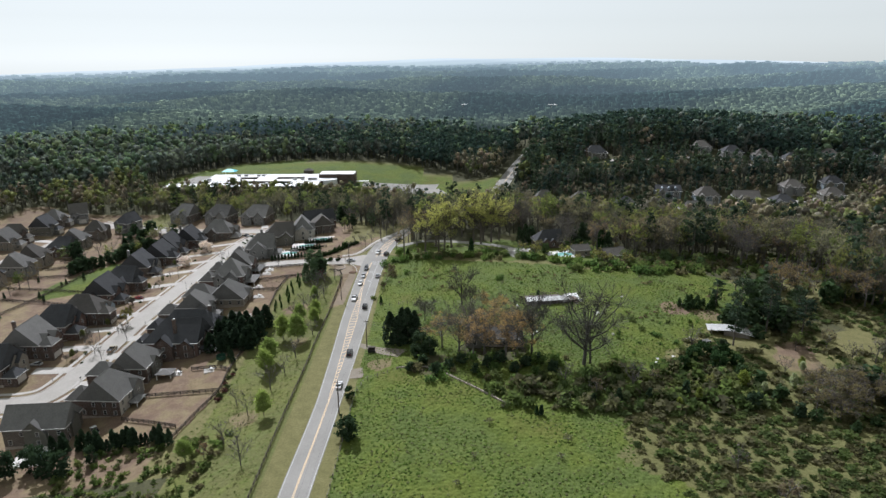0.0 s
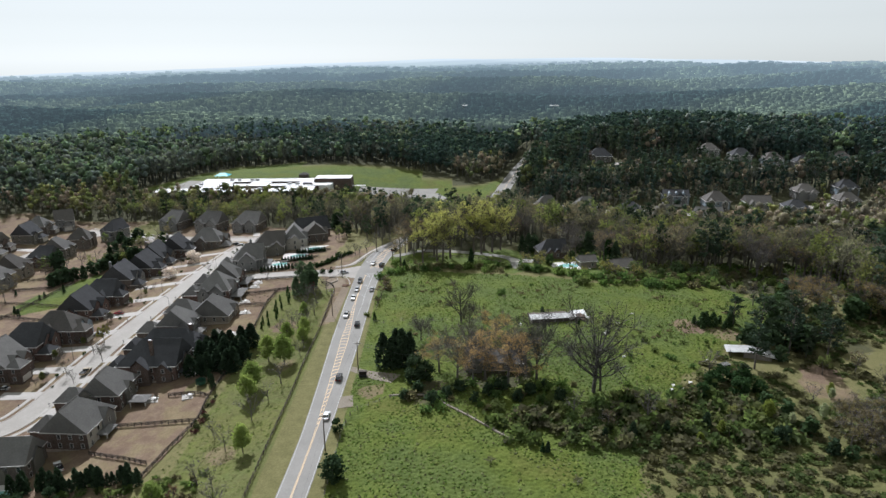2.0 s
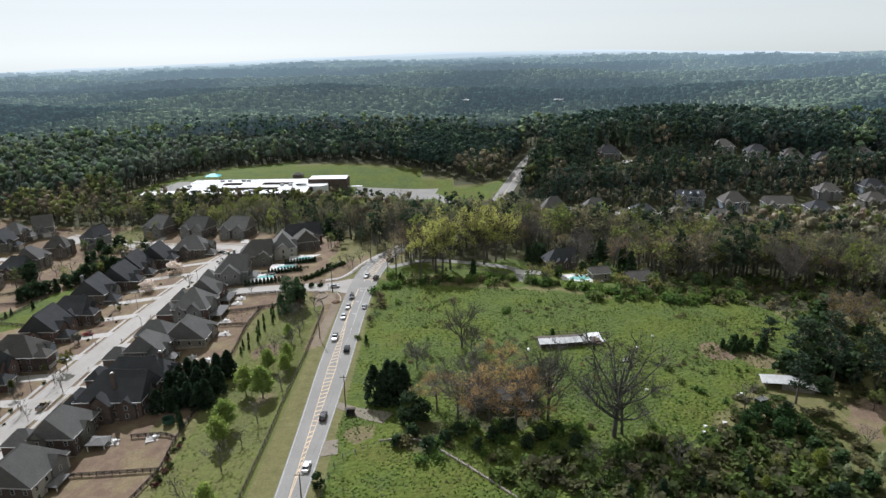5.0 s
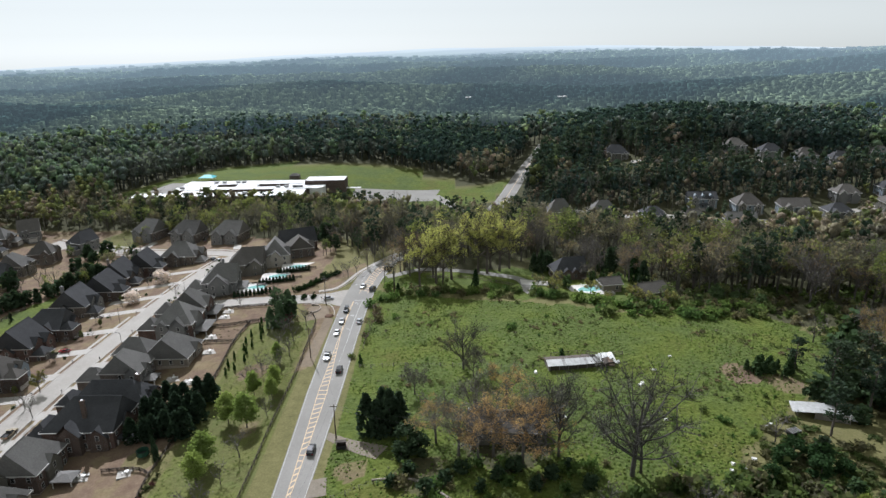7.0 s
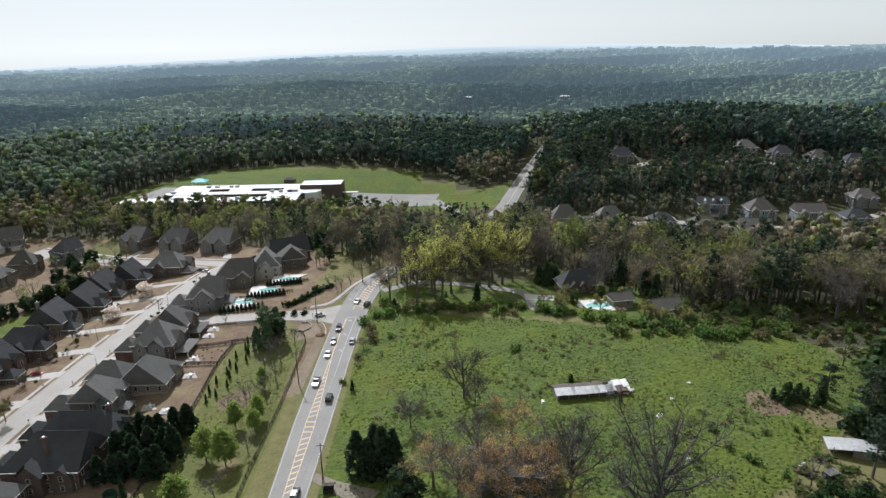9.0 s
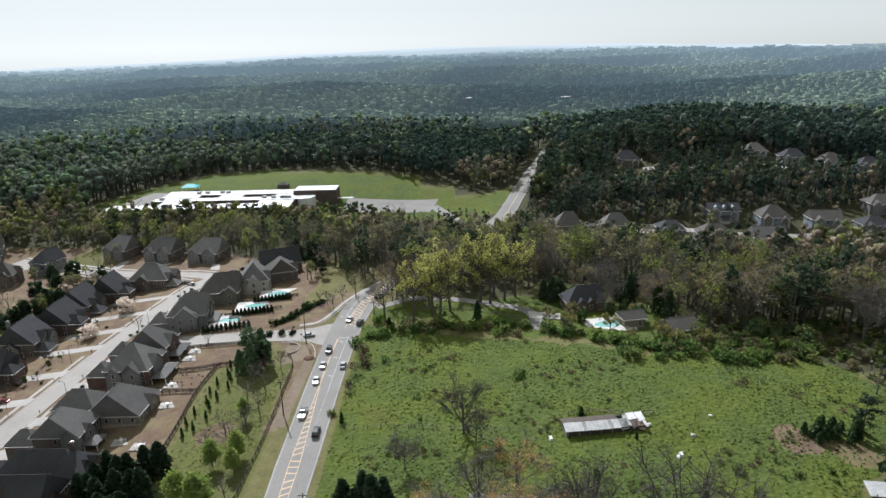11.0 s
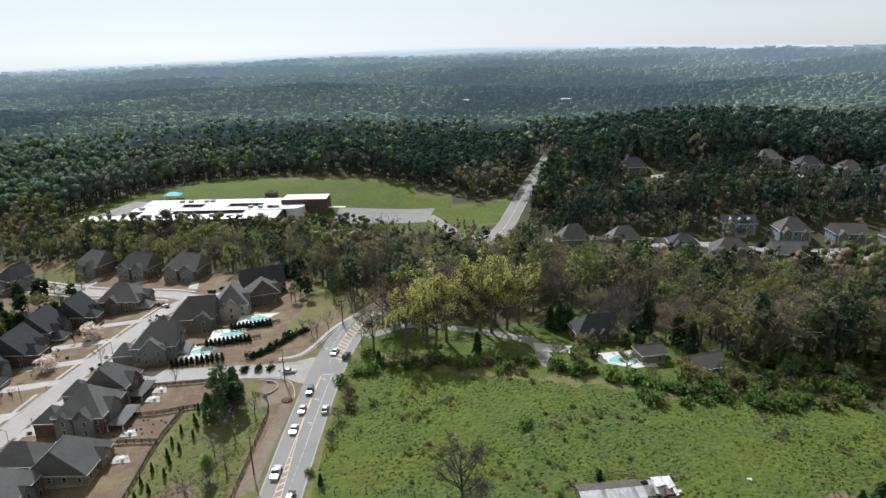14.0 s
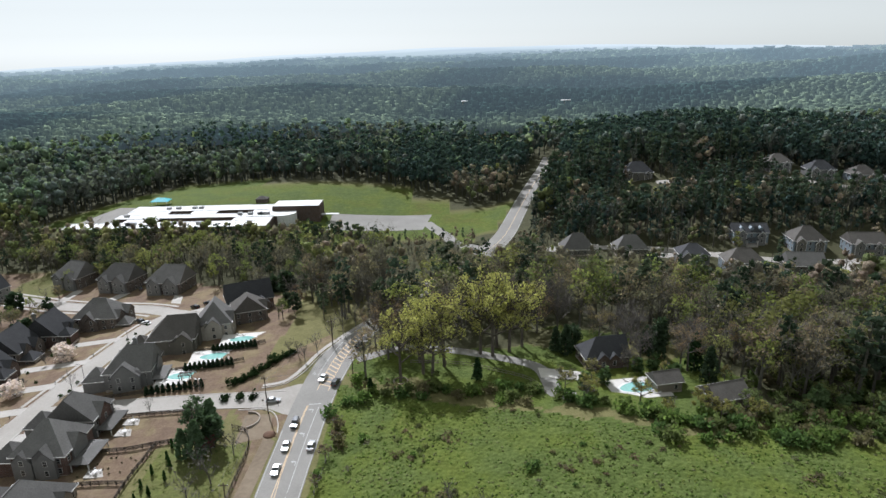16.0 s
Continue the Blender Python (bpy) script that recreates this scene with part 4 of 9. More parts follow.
    put("door", DOOR_MESH, ob, pose(x0 - 0.03, rng.uniform(-1, 1), 0.1, 0, 0, -90))
    for k in range(1):
        vx, vy = rng.uniform(x0 * 0.35, x1 * 0.35), rng.uniform(y0 * 0.35, y1 * 0.35)
        put("vent_pipe", Shape().tube([(vx, vy, h + rise * 0.3), (vx, vy, h + rise * 0.62 + 0.9)], [0.07, 0.07], 6).mesh("vent_pipe", METAL_POST), ob)
    return ob


ES = "houses on the east side of the street"
# east side: backs towards the main road, garages towards the street
house("two-storey brown brick house with a grey gabled roof", -131, 181.5, 19, 11, 4, 2, BRICKS[2], SHINGLES[1], SIDINGS[4], ("lo", "hi"), 3.6, None, ((-3, 3, -6.0, -4, "s"),), None, None, 0, ES)
pale_back = house("two-storey dark brick house with a pale siding back wall", -116.5, 197.5, 14.5, 15.5, -4, 2, BRICKS[0], SHINGLES[1], SIDINGS[1], ("lo",), 4.0, (-15, -7.2, -3, 4.5, 1), (), None, (7.2, 10.5, -3, 2.5), 0, ES)
house("two-storey dark brick house with a covered patio behind", -116, 216, 13, 14, 0, 2, BRICKS[0], SHINGLES[1], SIDINGS[4], (), 3.8, (-16, -6.4, -6, 1.5, 1), ((-6.5, -1, -7.6, -5, "s"),), None, (9, 14.5, -5.5, -1), 0.4, ES)
house("large dark brick house with steep black roofs and a tall chimney", -107.5, 233.5, 21, 15, 0, 2, BRICKS[1], SHINGLES[0], BRICKS[0], (), 5.6, (-17, -10.2, -6, 5, 1), ((-5, 1.5, -9.5, -6, "s"), (3.5, 9, -8.5, -6, "s")), (1.5, -4.5), (10.4, 14.5, -6, -1), 0.5, ES)
house("low dark brick house with a long black hipped roof", -107, 247.5, 24, 11.5, 0, 1, BRICKS[0], SHINGLES[0], BRICKS[0], (), 4.6, (-17, -11.8, -4.5, 3.5, 1), ((6, 11, -3, 3, "e"),), (7.5, 1.5), None, 1.2, ES)
house("two-storey brick house with grey hipped roof and dormers", -110.5, 264, 13.5, 12, 0, 2, BRICKS[2], SHINGLES[1], SIDINGS[1], (), 3.6, (-15.5, -6.6, -5.5, 1.5, 1), ((2, 6.9, -6.8, -4, "s"),), None, (6.9, 11.0, -5, 0), 0, ES)
house("single-storey tan house with a broad grey hipped roof", -100, 277, 16, 14.5, 0, 1, SIDINGS[0], SHINGLES[1], SIDINGS[0], (), 4.4, (-21, -7.8, -3.2, 6.5, 1), (), None, None, 0.6, ES)
house("two-storey red brick and grey siding house with a long porch roof", -106, 299, 14.5, 14, 0, 2, BRICKS[1], SHINGLES[1], SIDINGS[1], (), 3.8, (-15, -7.1, -5, 3, 1), ((0, 5, -8.2, -6, "s"), (-6.8, -1.5, -7.8, -6, "s")), None, (7.4, 12.5, -6, 5), 0.3, ES)
house("two-storey brick house with grey siding on its upper storey", -106.5, 314, 14, 11.5, 0, 2, SIDINGS[1], SHINGLES[1], BRICKS[1], (), 3.8, (-14.5, -6.9, -4.5, 3, 1), (), None, (7.0, 11.5, -5.2, 5), 0.2, ES)
house("two-storey grey house with white gables beside the side street", -104, 343.5, 15, 13.5, 8, 2, SIDINGS[1], SHINGLES[1], SIDINGS[1], (), 3.6, (-15, -7.4, -5.5, 2, 1), ((-4.5, 4.5, -9, -6.5, "s"),), (1, 3), (7.5, 11.5, -6.5, 3), 0, ES)
house("two-storey olive siding house with a wide shingled gable", -99.5, 368.5, 17, 14, 8, 2, SIDINGS[4], SHINGLES[2], SIDINGS[4], ("hi",), 4.4, (-16, -8.4, -5, 2.5, 1), ((1.5, 8, -8.5, -6, "s"),), None, None, 0.2, ES)
house("two-storey cream siding house with a grey roof", -87.5, 379, 13, 12, 12, 2, SIDINGS[2], SHINGLES[1], SIDINGS[2], ("hi",), 3.8, None, ((-3, 3, -7.2, -5, "s"),), None, None, 0.2, ES)
house("two-storey brown house with a hipped roof near the cul-de-sac", -78.5, 393, 13, 11.5, 20, 2, BRICKS[2], SHINGLES[2], SIDINGS[0], (), 4.2, None, (), None, None, -0.5, ES)
house("large brick house with steep crossing gables at the cul-de-sac", -83, 408.5, 19, 13, 25, 2, BRICKS[1], SHINGLES[0], SIDINGS[0], ("lo", "hi"), 5.4, (-16, -9.4, -6, 2, 1), ((-7, -1, -8.5, -6, "s"), (1.5, 7.5, -9, -6, "s")), None, None, 0, ES)

put("back_cladding", Shape().box(7.25, 7.29, -7.7, 7.7, 0.2, 6.2).mesh("back_cladding", SIDINGS[2]), pale_back, label="cream siding on the back wall")

WS = "houses on the west side of the street"
west = [("dark brick house with a black hipped roof", -172, 219, 15, 14, 0, 0), ("brick house with a grey hipped roof and front gable", -169.5, 238, 15, 13.5, 0, 1),
        ("dark brick house with a hipped roof and side porch", -169, 255.5, 15, 14, 1, 0), ("brown brick house with several roof gables", -164, 269.5, 18, 12.5, 0, 2),
        ("brick house with a plain grey hipped roof", -168, 294, 15, 13.5, 1, 0), ("dark house with a black shingled roof and gables", -167.5, 311.5, 16, 13, 0, 0),
        ("tall brick house with a steep black roof", -171, 337.5, 16, 13, 2, 0), ("dark steep-roofed house with narrow gables", -168, 357, 16, 14, 0, 0),
        ("stone and siding house with a steep dark roof", -171, 378.5, 15, 14, 2, 0), ("dark red brick house with a low dark roof", -164.5, 393.5, 15, 13, 1, 0),
        ("large grey siding house with a broad front dormer", -149.5, 409, 19, 14, 2, 1)]
for i, (lab, hx, hy, hw, hd, bi, si) in enumerate(west):
    ob = house("two-storey " + lab, hx, hy, hw, hd, 180, 2, BRICKS[bi], SHINGLES[si % 3], BRICKS[bi] if i % 3 else SIDINGS[i % 5], (), 4.2 + 0.5 * (i % 3),
               (-hw / 2 - 5, -hw / 2 + 0.3, 0.5, hd / 2 - 0.3, 1 + (i % 2)), ((-hw / 2 - 2, -hw / 2 + 3, -hd / 2 + 1, -0.3, "w"), (-1.5, 3.5, hd / 2 - 1.0, hd / 2 + 1.2, "n")), (3, 3) if i in (1, 6, 8, 9) else None, None, 0, WS)

NS = "houses round the cul-de-sac"
for lab, hx, hy, hw, hd, rz, b in (("large grey brick house below the wood", -197, 473, 17, 15, 70, 2), ("dark grey house with blue-grey steep gables", -166.5, 462, 19, 14, 75, 2), ("large stone house with a high hipped roof", -136.5, 452.5, 19, 15, 80, 2)):
    house("two-storey " + lab, hx, hy, hd, hw, rz, 2, BRICKS[b], SHINGLES[1 if b else 0], SIDINGS[1], (), 5.6, None, ((-hd / 2 - 1.5, -hd / 2 + 2, -hw / 2 + 1, -1, "w"), (-hd / 2 - 1.2, -hd / 2 + 2, 1, hw / 2 - 1, "w")), None, None, 0, NS)
FS = "houses on the farther street"
for i, (hx, hy, rz) in enumerate(((-243, 345, 0), (-246, 365, 0), (-243, 388, 0), (-246, 409, 0), (-245, 433, 10), (-233, 455, 70), (-286, 398, 180), (-292, 415, 180), (-286, 440, 180), (-290, 461, 180), (-281, 477, 120), (-246, 322, 0), (-250, 300, 0), (-290, 370, 180))):
    house("two-storey siding house with a grey hipped roof on the farther street", hx, hy, 14, 12, rz, 2, (SIDINGS[1], SIDINGS[0], BRICKS[0], SIDINGS[4], BRICKS[2])[i % 5], SHINGLES[(1, 2, 0)[i % 3]], None, (), 3.8, (-11, -6.9, -5, 1.5, 1), ((-7.8, -4, 1.8, 5.5, "w"),), None, None, 0, FS)

RS = "houses of the hillside street"
hill = [("wide grey-roofed house half hidden by pines", 77.6, 481, 17, 12, 1, 6.5, 2), ("wide grey-roofed house behind the pines", 106, 478, 17, 11, 1, 5.5, 2), ("grey two-storey siding house", 134, 462, 15, 12, 2, 4.0, 1),
        ("dark house with several steep gables", 156, 452, 19, 13, 2, 5.0, 3), ("tall blue-grey house with three dormers and a white porch", 174.5, 487, 18, 12, 2, 4.5, 3), ("large stone house with a high hipped roof", 200, 475, 17, 14, 2, 5.5, 0),
        ("cream siding house with a pale metal-grey roof", 183.5, 446, 17, 13, 2, 4.6, 2), ("two-storey blue-grey house with a white porch", 226, 466, 17, 12, 2, 4.0, 3), ("two-storey house beyond the bare trees", 246, 452, 15, 12, 2, 4.0, 1),
        ("two-storey grey house among trees", 268, 482, 15, 12, 2, 4.4, 1), ("two-storey tan house among trees", 301, 486, 15, 12, 2, 4.4, 0), ("two-storey house at the bend", 285, 458, 15, 12, 2, 4.4, 2),
        ("large pale gabled house on the hilltop", 141, 588, 20, 14, 2, 5.5, 2), ("two-storey pale house on the wooded hill", 236, 583, 16, 13, 2, 4.6, 1), ("grey gabled house on the wooded hill", 259, 571, 17, 13, 2, 4.8, 1),
        ("pale gabled house on the wooded hill", 283.5, 564, 16, 13, 2, 4.8, 3), ("two-storey house higher on the hill", 307, 557, 16, 12, 2, 4.6, 1), ("two-storey house higher on the hill", 353, 581, 16, 12, 2, 4.6, 0), ("two-storey house higher on the hill", 393, 590, 16, 12, 2, 4.6, 1)]
for i, (lab, hx, hy, hw, hd, fl, rise, si) in enumerate(hill):
    dorm = i == 4
    ob = house(lab, hx, hy, hw, hd, -6 if hx > 120 else 0, fl, SIDINGS[(3, 1, 4, 3)[si]], SHINGLES[1 if i in (0, 1, 6) else (0, 2)[i % 2]], SIDINGS[(4, 1, 4, 1)[si]], ("lo", "hi") if i in (4, 6, 7) else (), rise * (0.9 if dorm else 1.2), None,
               () if i in (0, 1, 6) else ((-hw / 2 + 1, -hw / 2 + 6, -hd / 2 - 1.6, -hd / 2 + 2, "s"), (hw / 2 - 6, hw / 2 - 1.5, -hd / 2 - 1.0, -hd / 2 + 2, "s")), None, (-hw / 2 + 6, hw / 2 - 6, -hd / 2 - 3, -hd / 2) if i in (4, 7) else None, 0, RS, detail=i in (4, 5, 7, 12, 13, 14, 15), name="house", steep=False, trim=TRIM)
    if dorm:
        for k in (-5, 0, 5):
            put("dormer", Shape().box(k - 0.9, k + 0.9, -5, -1.5, 6.3, 8.3).add([(k - 1.2, -5.3, 8.2), (k + 1.2, -5.3, 8.2), (k, -5.3, 9.4), (k - 1.2, -1, 8.2), (k + 1.2, -1, 8.2), (k, -1, 9.4)], [(0, 1, 2), (1, 4, 5, 2), (2, 5, 3, 0), (0, 3, 4, 1)]).mesh("dormer", SIDINGS[3]), ob)

# estate house in the wood, its pool house and barn
house("dark brick house with a charcoal roof shaded by tall trees", 56, 337, 14.5, 10, 8, 1, BRICKS[0], SHINGLES[0], BRICKS[0], (), 4.6, None, ((-4, 0.5, -6, -4, "s"),), None, None, 0.3)
house("small grey pool house with a weathered shingle roof", 70.5, 318.5, 8, 6.5, 10, 1, SIDINGS[0], SHINGLES[2], None, ("lo", "hi"), 2.4, None, (), None, None, -0.2, name="pool_house", steep=False)
house("brown barn with a grey shingle roof at the pasture edge", 85, 310, 11, 8.5, 15, 1, BRICKS[2], SHINGLES[2], SIDINGS[4], ("lo", "hi"), 3.2, None, (), None, None, 0.0, name="barn", steep=False)
house("abandoned low house with a sagging brown roof under bare trees", 17, 217, 20, 10, -6, 1, SIDINGS[4], SHINGLES[2], None, ("lo", "hi"), 2.8, None, ((-9, -4, -6.5, -4, "s"),), None, None, -0.2, steep=False)


# low buildings far off in clearings of the wood
def far_building(label, x, y, w, d, h, z=None):
    ob = thing("low_building", label, "building", x, y, ground(x, y) - 0.3 if z is None else z, 8, "low buildings far off in the wood")
    put("wall", Shape().box(-w / 2, w / 2, -d / 2, d / 2, -1.5, h).mesh("wall", SIDINGS[2]), ob)
    put("roof", Shape().bevel_box(-w / 2 - 0.4, w / 2 + 0.4, -d / 2 - 0.4, d / 2 + 0.4, h, h + 1.2, 0.8).mesh("roof", WHITE_ROOF), ob)
    for k in range(int(w / 5)):
        put("window", Shape().box(-w / 2 + 1.5 + k * 5, -w / 2 + 4.3 + k * 5, -d / 2 - 0.05, -d / 2 + 0.1, 1.2, 3.2).mesh("window", GLASS), ob)


far_building("low pale building among the far trees", 238, 926, 26, 14, 6)


# ---- school ----
def school():
    z = -6.5
    ob = thing("school", "low brown brick school with white flat roofs and open courts", "school", -160, 556, z)
    bars = [(-212, -112, 571.5, 586, 7.4), (-214, -106, 553, 563, 7.2), (-238, -108, 531, 545, 6.8), (-212, -183, 562.6, 572, 7.3), (-126, -106, 562.6, 572, 7.3), (-205, -183, 544.6, 553.4, 7.0), (-134, -108, 544.6, 553.4, 7.0), (-168, -150, 562.6, 572, 7.25)]
    for k, (x0, x1, y0, y1, h) in enumerate(bars):
        x0, x1, y0, y1 = x0 + 160, x1 + 160, y0 - 556, y1 - 556
        put("wing_wall", Shape().box(x0, x1, y0, y1, -6, h + 0.003 * k).mesh("wing_wall", BRICKS[0]), ob)
        r = put("flat_roof", Shape().box(x0 + 0.4, x1 - 0.4, y0 + 0.4, y1 - 0.4, h, h + 0.12 + 0.01 * k).mesh("flat_roof", WHITE_ROOF), ob)
        rim = Shape()
        t = h + 0.4
        rim.box(x0, x1, y0, y0 + 0.35, h + 0.003 * k, t).box(x0, x1, y1 - 0.35, y1, h + 0.003 * k, t).box(x0, x0 + 0.35, y0 + 0.35, y1 - 0.35, h + 0.003 * k, t).box(x1 - 0.35, x1, y0 + 0.35, y1 - 0.35, h + 0.003 * k, t)
        if k < 3:
            put("parapet", rim.mesh("parapet", WHITE_ROOF), r)
    rng = random.Random(4)
    for k in range(16):
        bx, by = (rng.choice([(rng.uniform(-50, 46), 22), (rng.uniform(-50, 50), 3), (rng.uniform(-70, 46), -18)]))
        put("rooftop_unit", Shape().bevel_box(bx - 1.6, bx + 1.6, by - 1.2, by + 1.2, 6.5, 9.0, 0.15).mesh("rooftop_unit", surface("unit_grey_paint", (0.25, 0.25, 0.25), (0.36, 0.36, 0.36), 3, 0.4, 0.6) if k == 0 else bpy.data.materials["unit_grey_paint"]), ob)
    n = 24
    ring = [(56 + 9 * math.cos(a), 6 + 9 * math.sin(a)) for a in (2 * math.pi * i / n for i in range(n))]
    put("rotunda", Shape().add([(a, b, -6) for a, b in ring] + [(a, b, 7.6) for a, b in ring], [tuple(range(n, 2 * n))] + [(i, (i + 1) % n, n + (i + 1) % n, n + i) for i in range(n)]).mesh("rotunda", WHITE_ROOF), ob)
    gz = 10.8
    put("gym_wall", Shape().box(48, 80, 9.5, 26, -6, gz).mesh("gym_wall", BRICKS[0]), ob)
    put("gym_roof", Shape().box(48.4, 79.6, 9.9, 25.6, gz - 0.1, gz + 0.2).mesh("gym_roof", WHITE_ROOF), ob)
    put("canopy", Shape().box(80, 92, 14, 17, 3.2, 3.6).mesh("canopy", WHITE_ROOF), ob)
    for wx in range(-70, 48, 4):
        w = put("window", WINDOW_FRAME, ob, pose(wx, -25.05, 1.5) @ Matrix.Diagonal((1.8, 1, 1.3, 1)))
        put("pane", WINDOW_PANE, w)
    pv = thing("picnic_pavilion", "open shelter with a turquoise hipped roof on the school lawn", "pavilion", -205, 606, ground(-205, 606))
    put("roof", hip_roof(-6, 6, -4, 4, 3.4, 2.2, 0.6).mesh("roof", TURQUOISE), pv)
    for px in (-5.5, 5.5):
        for py in (-3.5, 3.5):
            put("post", Shape().tube([(px, py, -0.5), (px, py, 3.3)], [0.15, 0.15], 8).mesh("post", TRIM), pv)
    mound = thing("storage_shed", "small brown gabled shed on the school lawn", "shed", -128, 600, ground(-128, 600))
    put("wall", Shape().box(-4, 4, -3, 3, -1, 2.4).mesh("wall", BRICKS[2]), mound)
    put("roof", hip_roof(-4, 4, -3, 3, 2.4, 1.8, 0.4).mesh("roof", SHINGLES[2]), mound)


school()
tagged(new("car_park", patch("car_park", [(-74, 552), (-10, 560), (-4, 592), (-74, 582)], 0.12, ASPHALT, 4)), "grey asphalt car park beside the school", "car park", kind="structure")
tagged(new("school_drive", patch("school_drive", [(-250, 566), (-217, 562), (-216, 600), (-236, 606)], 0.12, ASPHALT, 4)), "grey paved yard beside the school", "pavement", kind="structure")
tagged(new("school_road", ribbon("school_road", resample([(-8, 575), (5, 545), (12, 522), (26, 500)], 2.5), 4, -4, 0.1, ASPHALT, 4)), "asphalt drive from the car park to the main road", "road", kind="structure")


# ---- trees ----
def leaf_quads(c, size, rng, long=1.25):
    """Small tilted leaf sprays round the given places."""
    n = len(c)
    u = rng.normal(size=(n, 3))
    u /= np.linalg.norm(u, axis=1)[:, None]
    w = np.cross(u, rng.normal(size=(n, 3)))
    w /= np.linalg.norm(w, axis=1)[:, None] + 1e-9
    s = size * rng.uniform(0.6, 1.4, (n, 1))
    a, b = u * s * long * 0.5, w * s * 0.5
    k = rng.uniform(0.5, 1.0, (n, 1))
    return np.stack([c - a - b * k, c + a * k - b, c + a + b * k, c - a * k + b], 1).reshape(-1, 3)


def strips(p, q, r0, r1, rng):
    """Thin blades from p to q, for branches too thin to be round."""
    d = q - p
    w = np.cross(d, rng.normal(size=d.shape))
    w /= np.linalg.norm(w, axis=1)[:, None] + 1e-9
    return np.stack([p - w * r0, p + w * r0, q + w * r1, q - w * r1], 1).reshape(-1, 3)


def tube_quads(points, radii, sides):
    p = np.asarray(points, float)
    out = []
    for i in range(len(p)):
        d = p[min(i + 1, len(p) - 1)] - p[max(i - 1, 0)]
        d = d / (np.linalg.norm(d) + 1e-9)
        u = np.cross(d, (0.31, 0.77, 0.2) if abs(d[2]) > 0.7 else (0, 0, 1))
        u /= np.linalg.norm(u)
        w = np.cross(d, u)
        a = 2 * np.pi * np.arange(sides) / sides
        out.append(p[i] + radii[i] * (np.cos(a)[:, None] * u + np.sin(a)[:, None] * w))
    v = np.array(out)
    faces = [np.array([v[i, k], v[i, (k + 1) % sides], v[i + 1, (k + 1) % sides], v[i + 1, k]]) for i in range(len(p) - 1) for k in range(sides)]
    return np.array(faces).reshape(-1, 3)


def clump_places(kind, seed, lod, h=24.0):
    """Centres and radii of the leaf masses of a woodland tree's crown."""
    rng = np.random.default_rng(seed * 17 + lod)
    n = {"leafy": (0, 11, 4, 3, 3), "bud": (0, 10, 4, 3, 3), "pine": (0, 7, 4, 3, 3)}.get(kind, (0, 0, 0, 0, 0))[lod]
    grown = (1, 0.8, 1.12, 1.3, 1.3)[lod]
    if kind == "pine":
        z = np.linspace(0.42, 0.92, max(n, 1))[:n] * h
        r = h * np.linspace(0.115, 0.045, max(n, 1))[:n] * grown * rng.uniform(0.8, 1.15, n)
        c = np.c_[rng.normal(0, 0.04, (n, 2)) * h, z]
    else:
        a, z = 2 * np.pi * (np.arange(n) * 0.382 + rng.uniform(0, 0.2, n)), h * (np.linspace(0.46, 0.87, max(n, 1))[:n] + rng.uniform(-0.05, 0.05, n))
        reach = h * 0.19 * np.clip(1.15 - np.abs(z / h - 0.6) * 2.7, 0.1, 1) * rng.uniform(0.6, 1.15, n)
        c = np.c_[np.cos(a) * reach, np.sin(a) * reach, z]
        r = h * rng.uniform(0.07, 0.13, n) * grown * (0.88 if kind == "bud" else 1.0)
    return c, r


def cube_sphere(k):
    """Points and four-cornered faces of a ball with k by k faces to a cube's side."""
    pts, quads, seen = [], [], {}

    def at(p):
        key = tuple(round(v, 5) for v in p)
        if key not in seen:
            seen[key] = len(pts)
            q = np.tan(np.array(p) * math.pi / 4)
            pts.append(q / np.linalg.norm(q))
        return seen[key]

    for axis in range(3):
        for sign in (-1, 1):
            for a in range(k):
                for b in range(k):
                    ring = []
                    for da, db in ((0, 0), (1, 0), (1, 1), (0, 1)):
                        p = [0.0, 0.0, 0.0]
                        p[axis], p[(axis + 1) % 3], p[(axis + 2) % 3] = sign, -1 + 2 * (a + da) / k, -1 + 2 * (b + db) / k
                        ring.append(at(p))
                    quads.append(ring if sign > 0 else ring[::-1])
    return np.array(pts), np.array(quads)


BALLS = {1: cube_sphere(1), 2: cube_sphere(2)}


def shell_leaves(cen, rad, n, size, rng, long=1.25, up=0.25, loose=0.45):
    """Leaf sprays lying on the outside of rounded masses of foliage."""
    k = rng.integers(0, len(cen), n)
    d = rng.normal(size=(n, 3)) + (0, 0, up)
    d /= np.linalg.norm(d, axis=1)[:, None]
    c = cen[k] + d * rad[k][:, None] * rng.uniform(0.75, 1.3, (n, 1))
    nrm = d + rng.normal(0, loose, (n, 3))
    u = np.cross(nrm, rng.normal(size=(n, 3)))
    u /= np.linalg.norm(u, axis=1)[:, None] + 1e-9
    w = np.cross(nrm, u)
    w /= np.linalg.norm(w, axis=1)[:, None] + 1e-9
    s = size * rng.uniform(0.6, 1.4, (n, 1))
    a, b, m = u * s * long * 0.5, w * s * 0.5, rng.uniform(0.5, 1.0, (n, 1))
    return np.stack([c - a - b * m, c + a * m - b, c + a + b * m, c - a * m + b], 1).reshape(-1, 3)


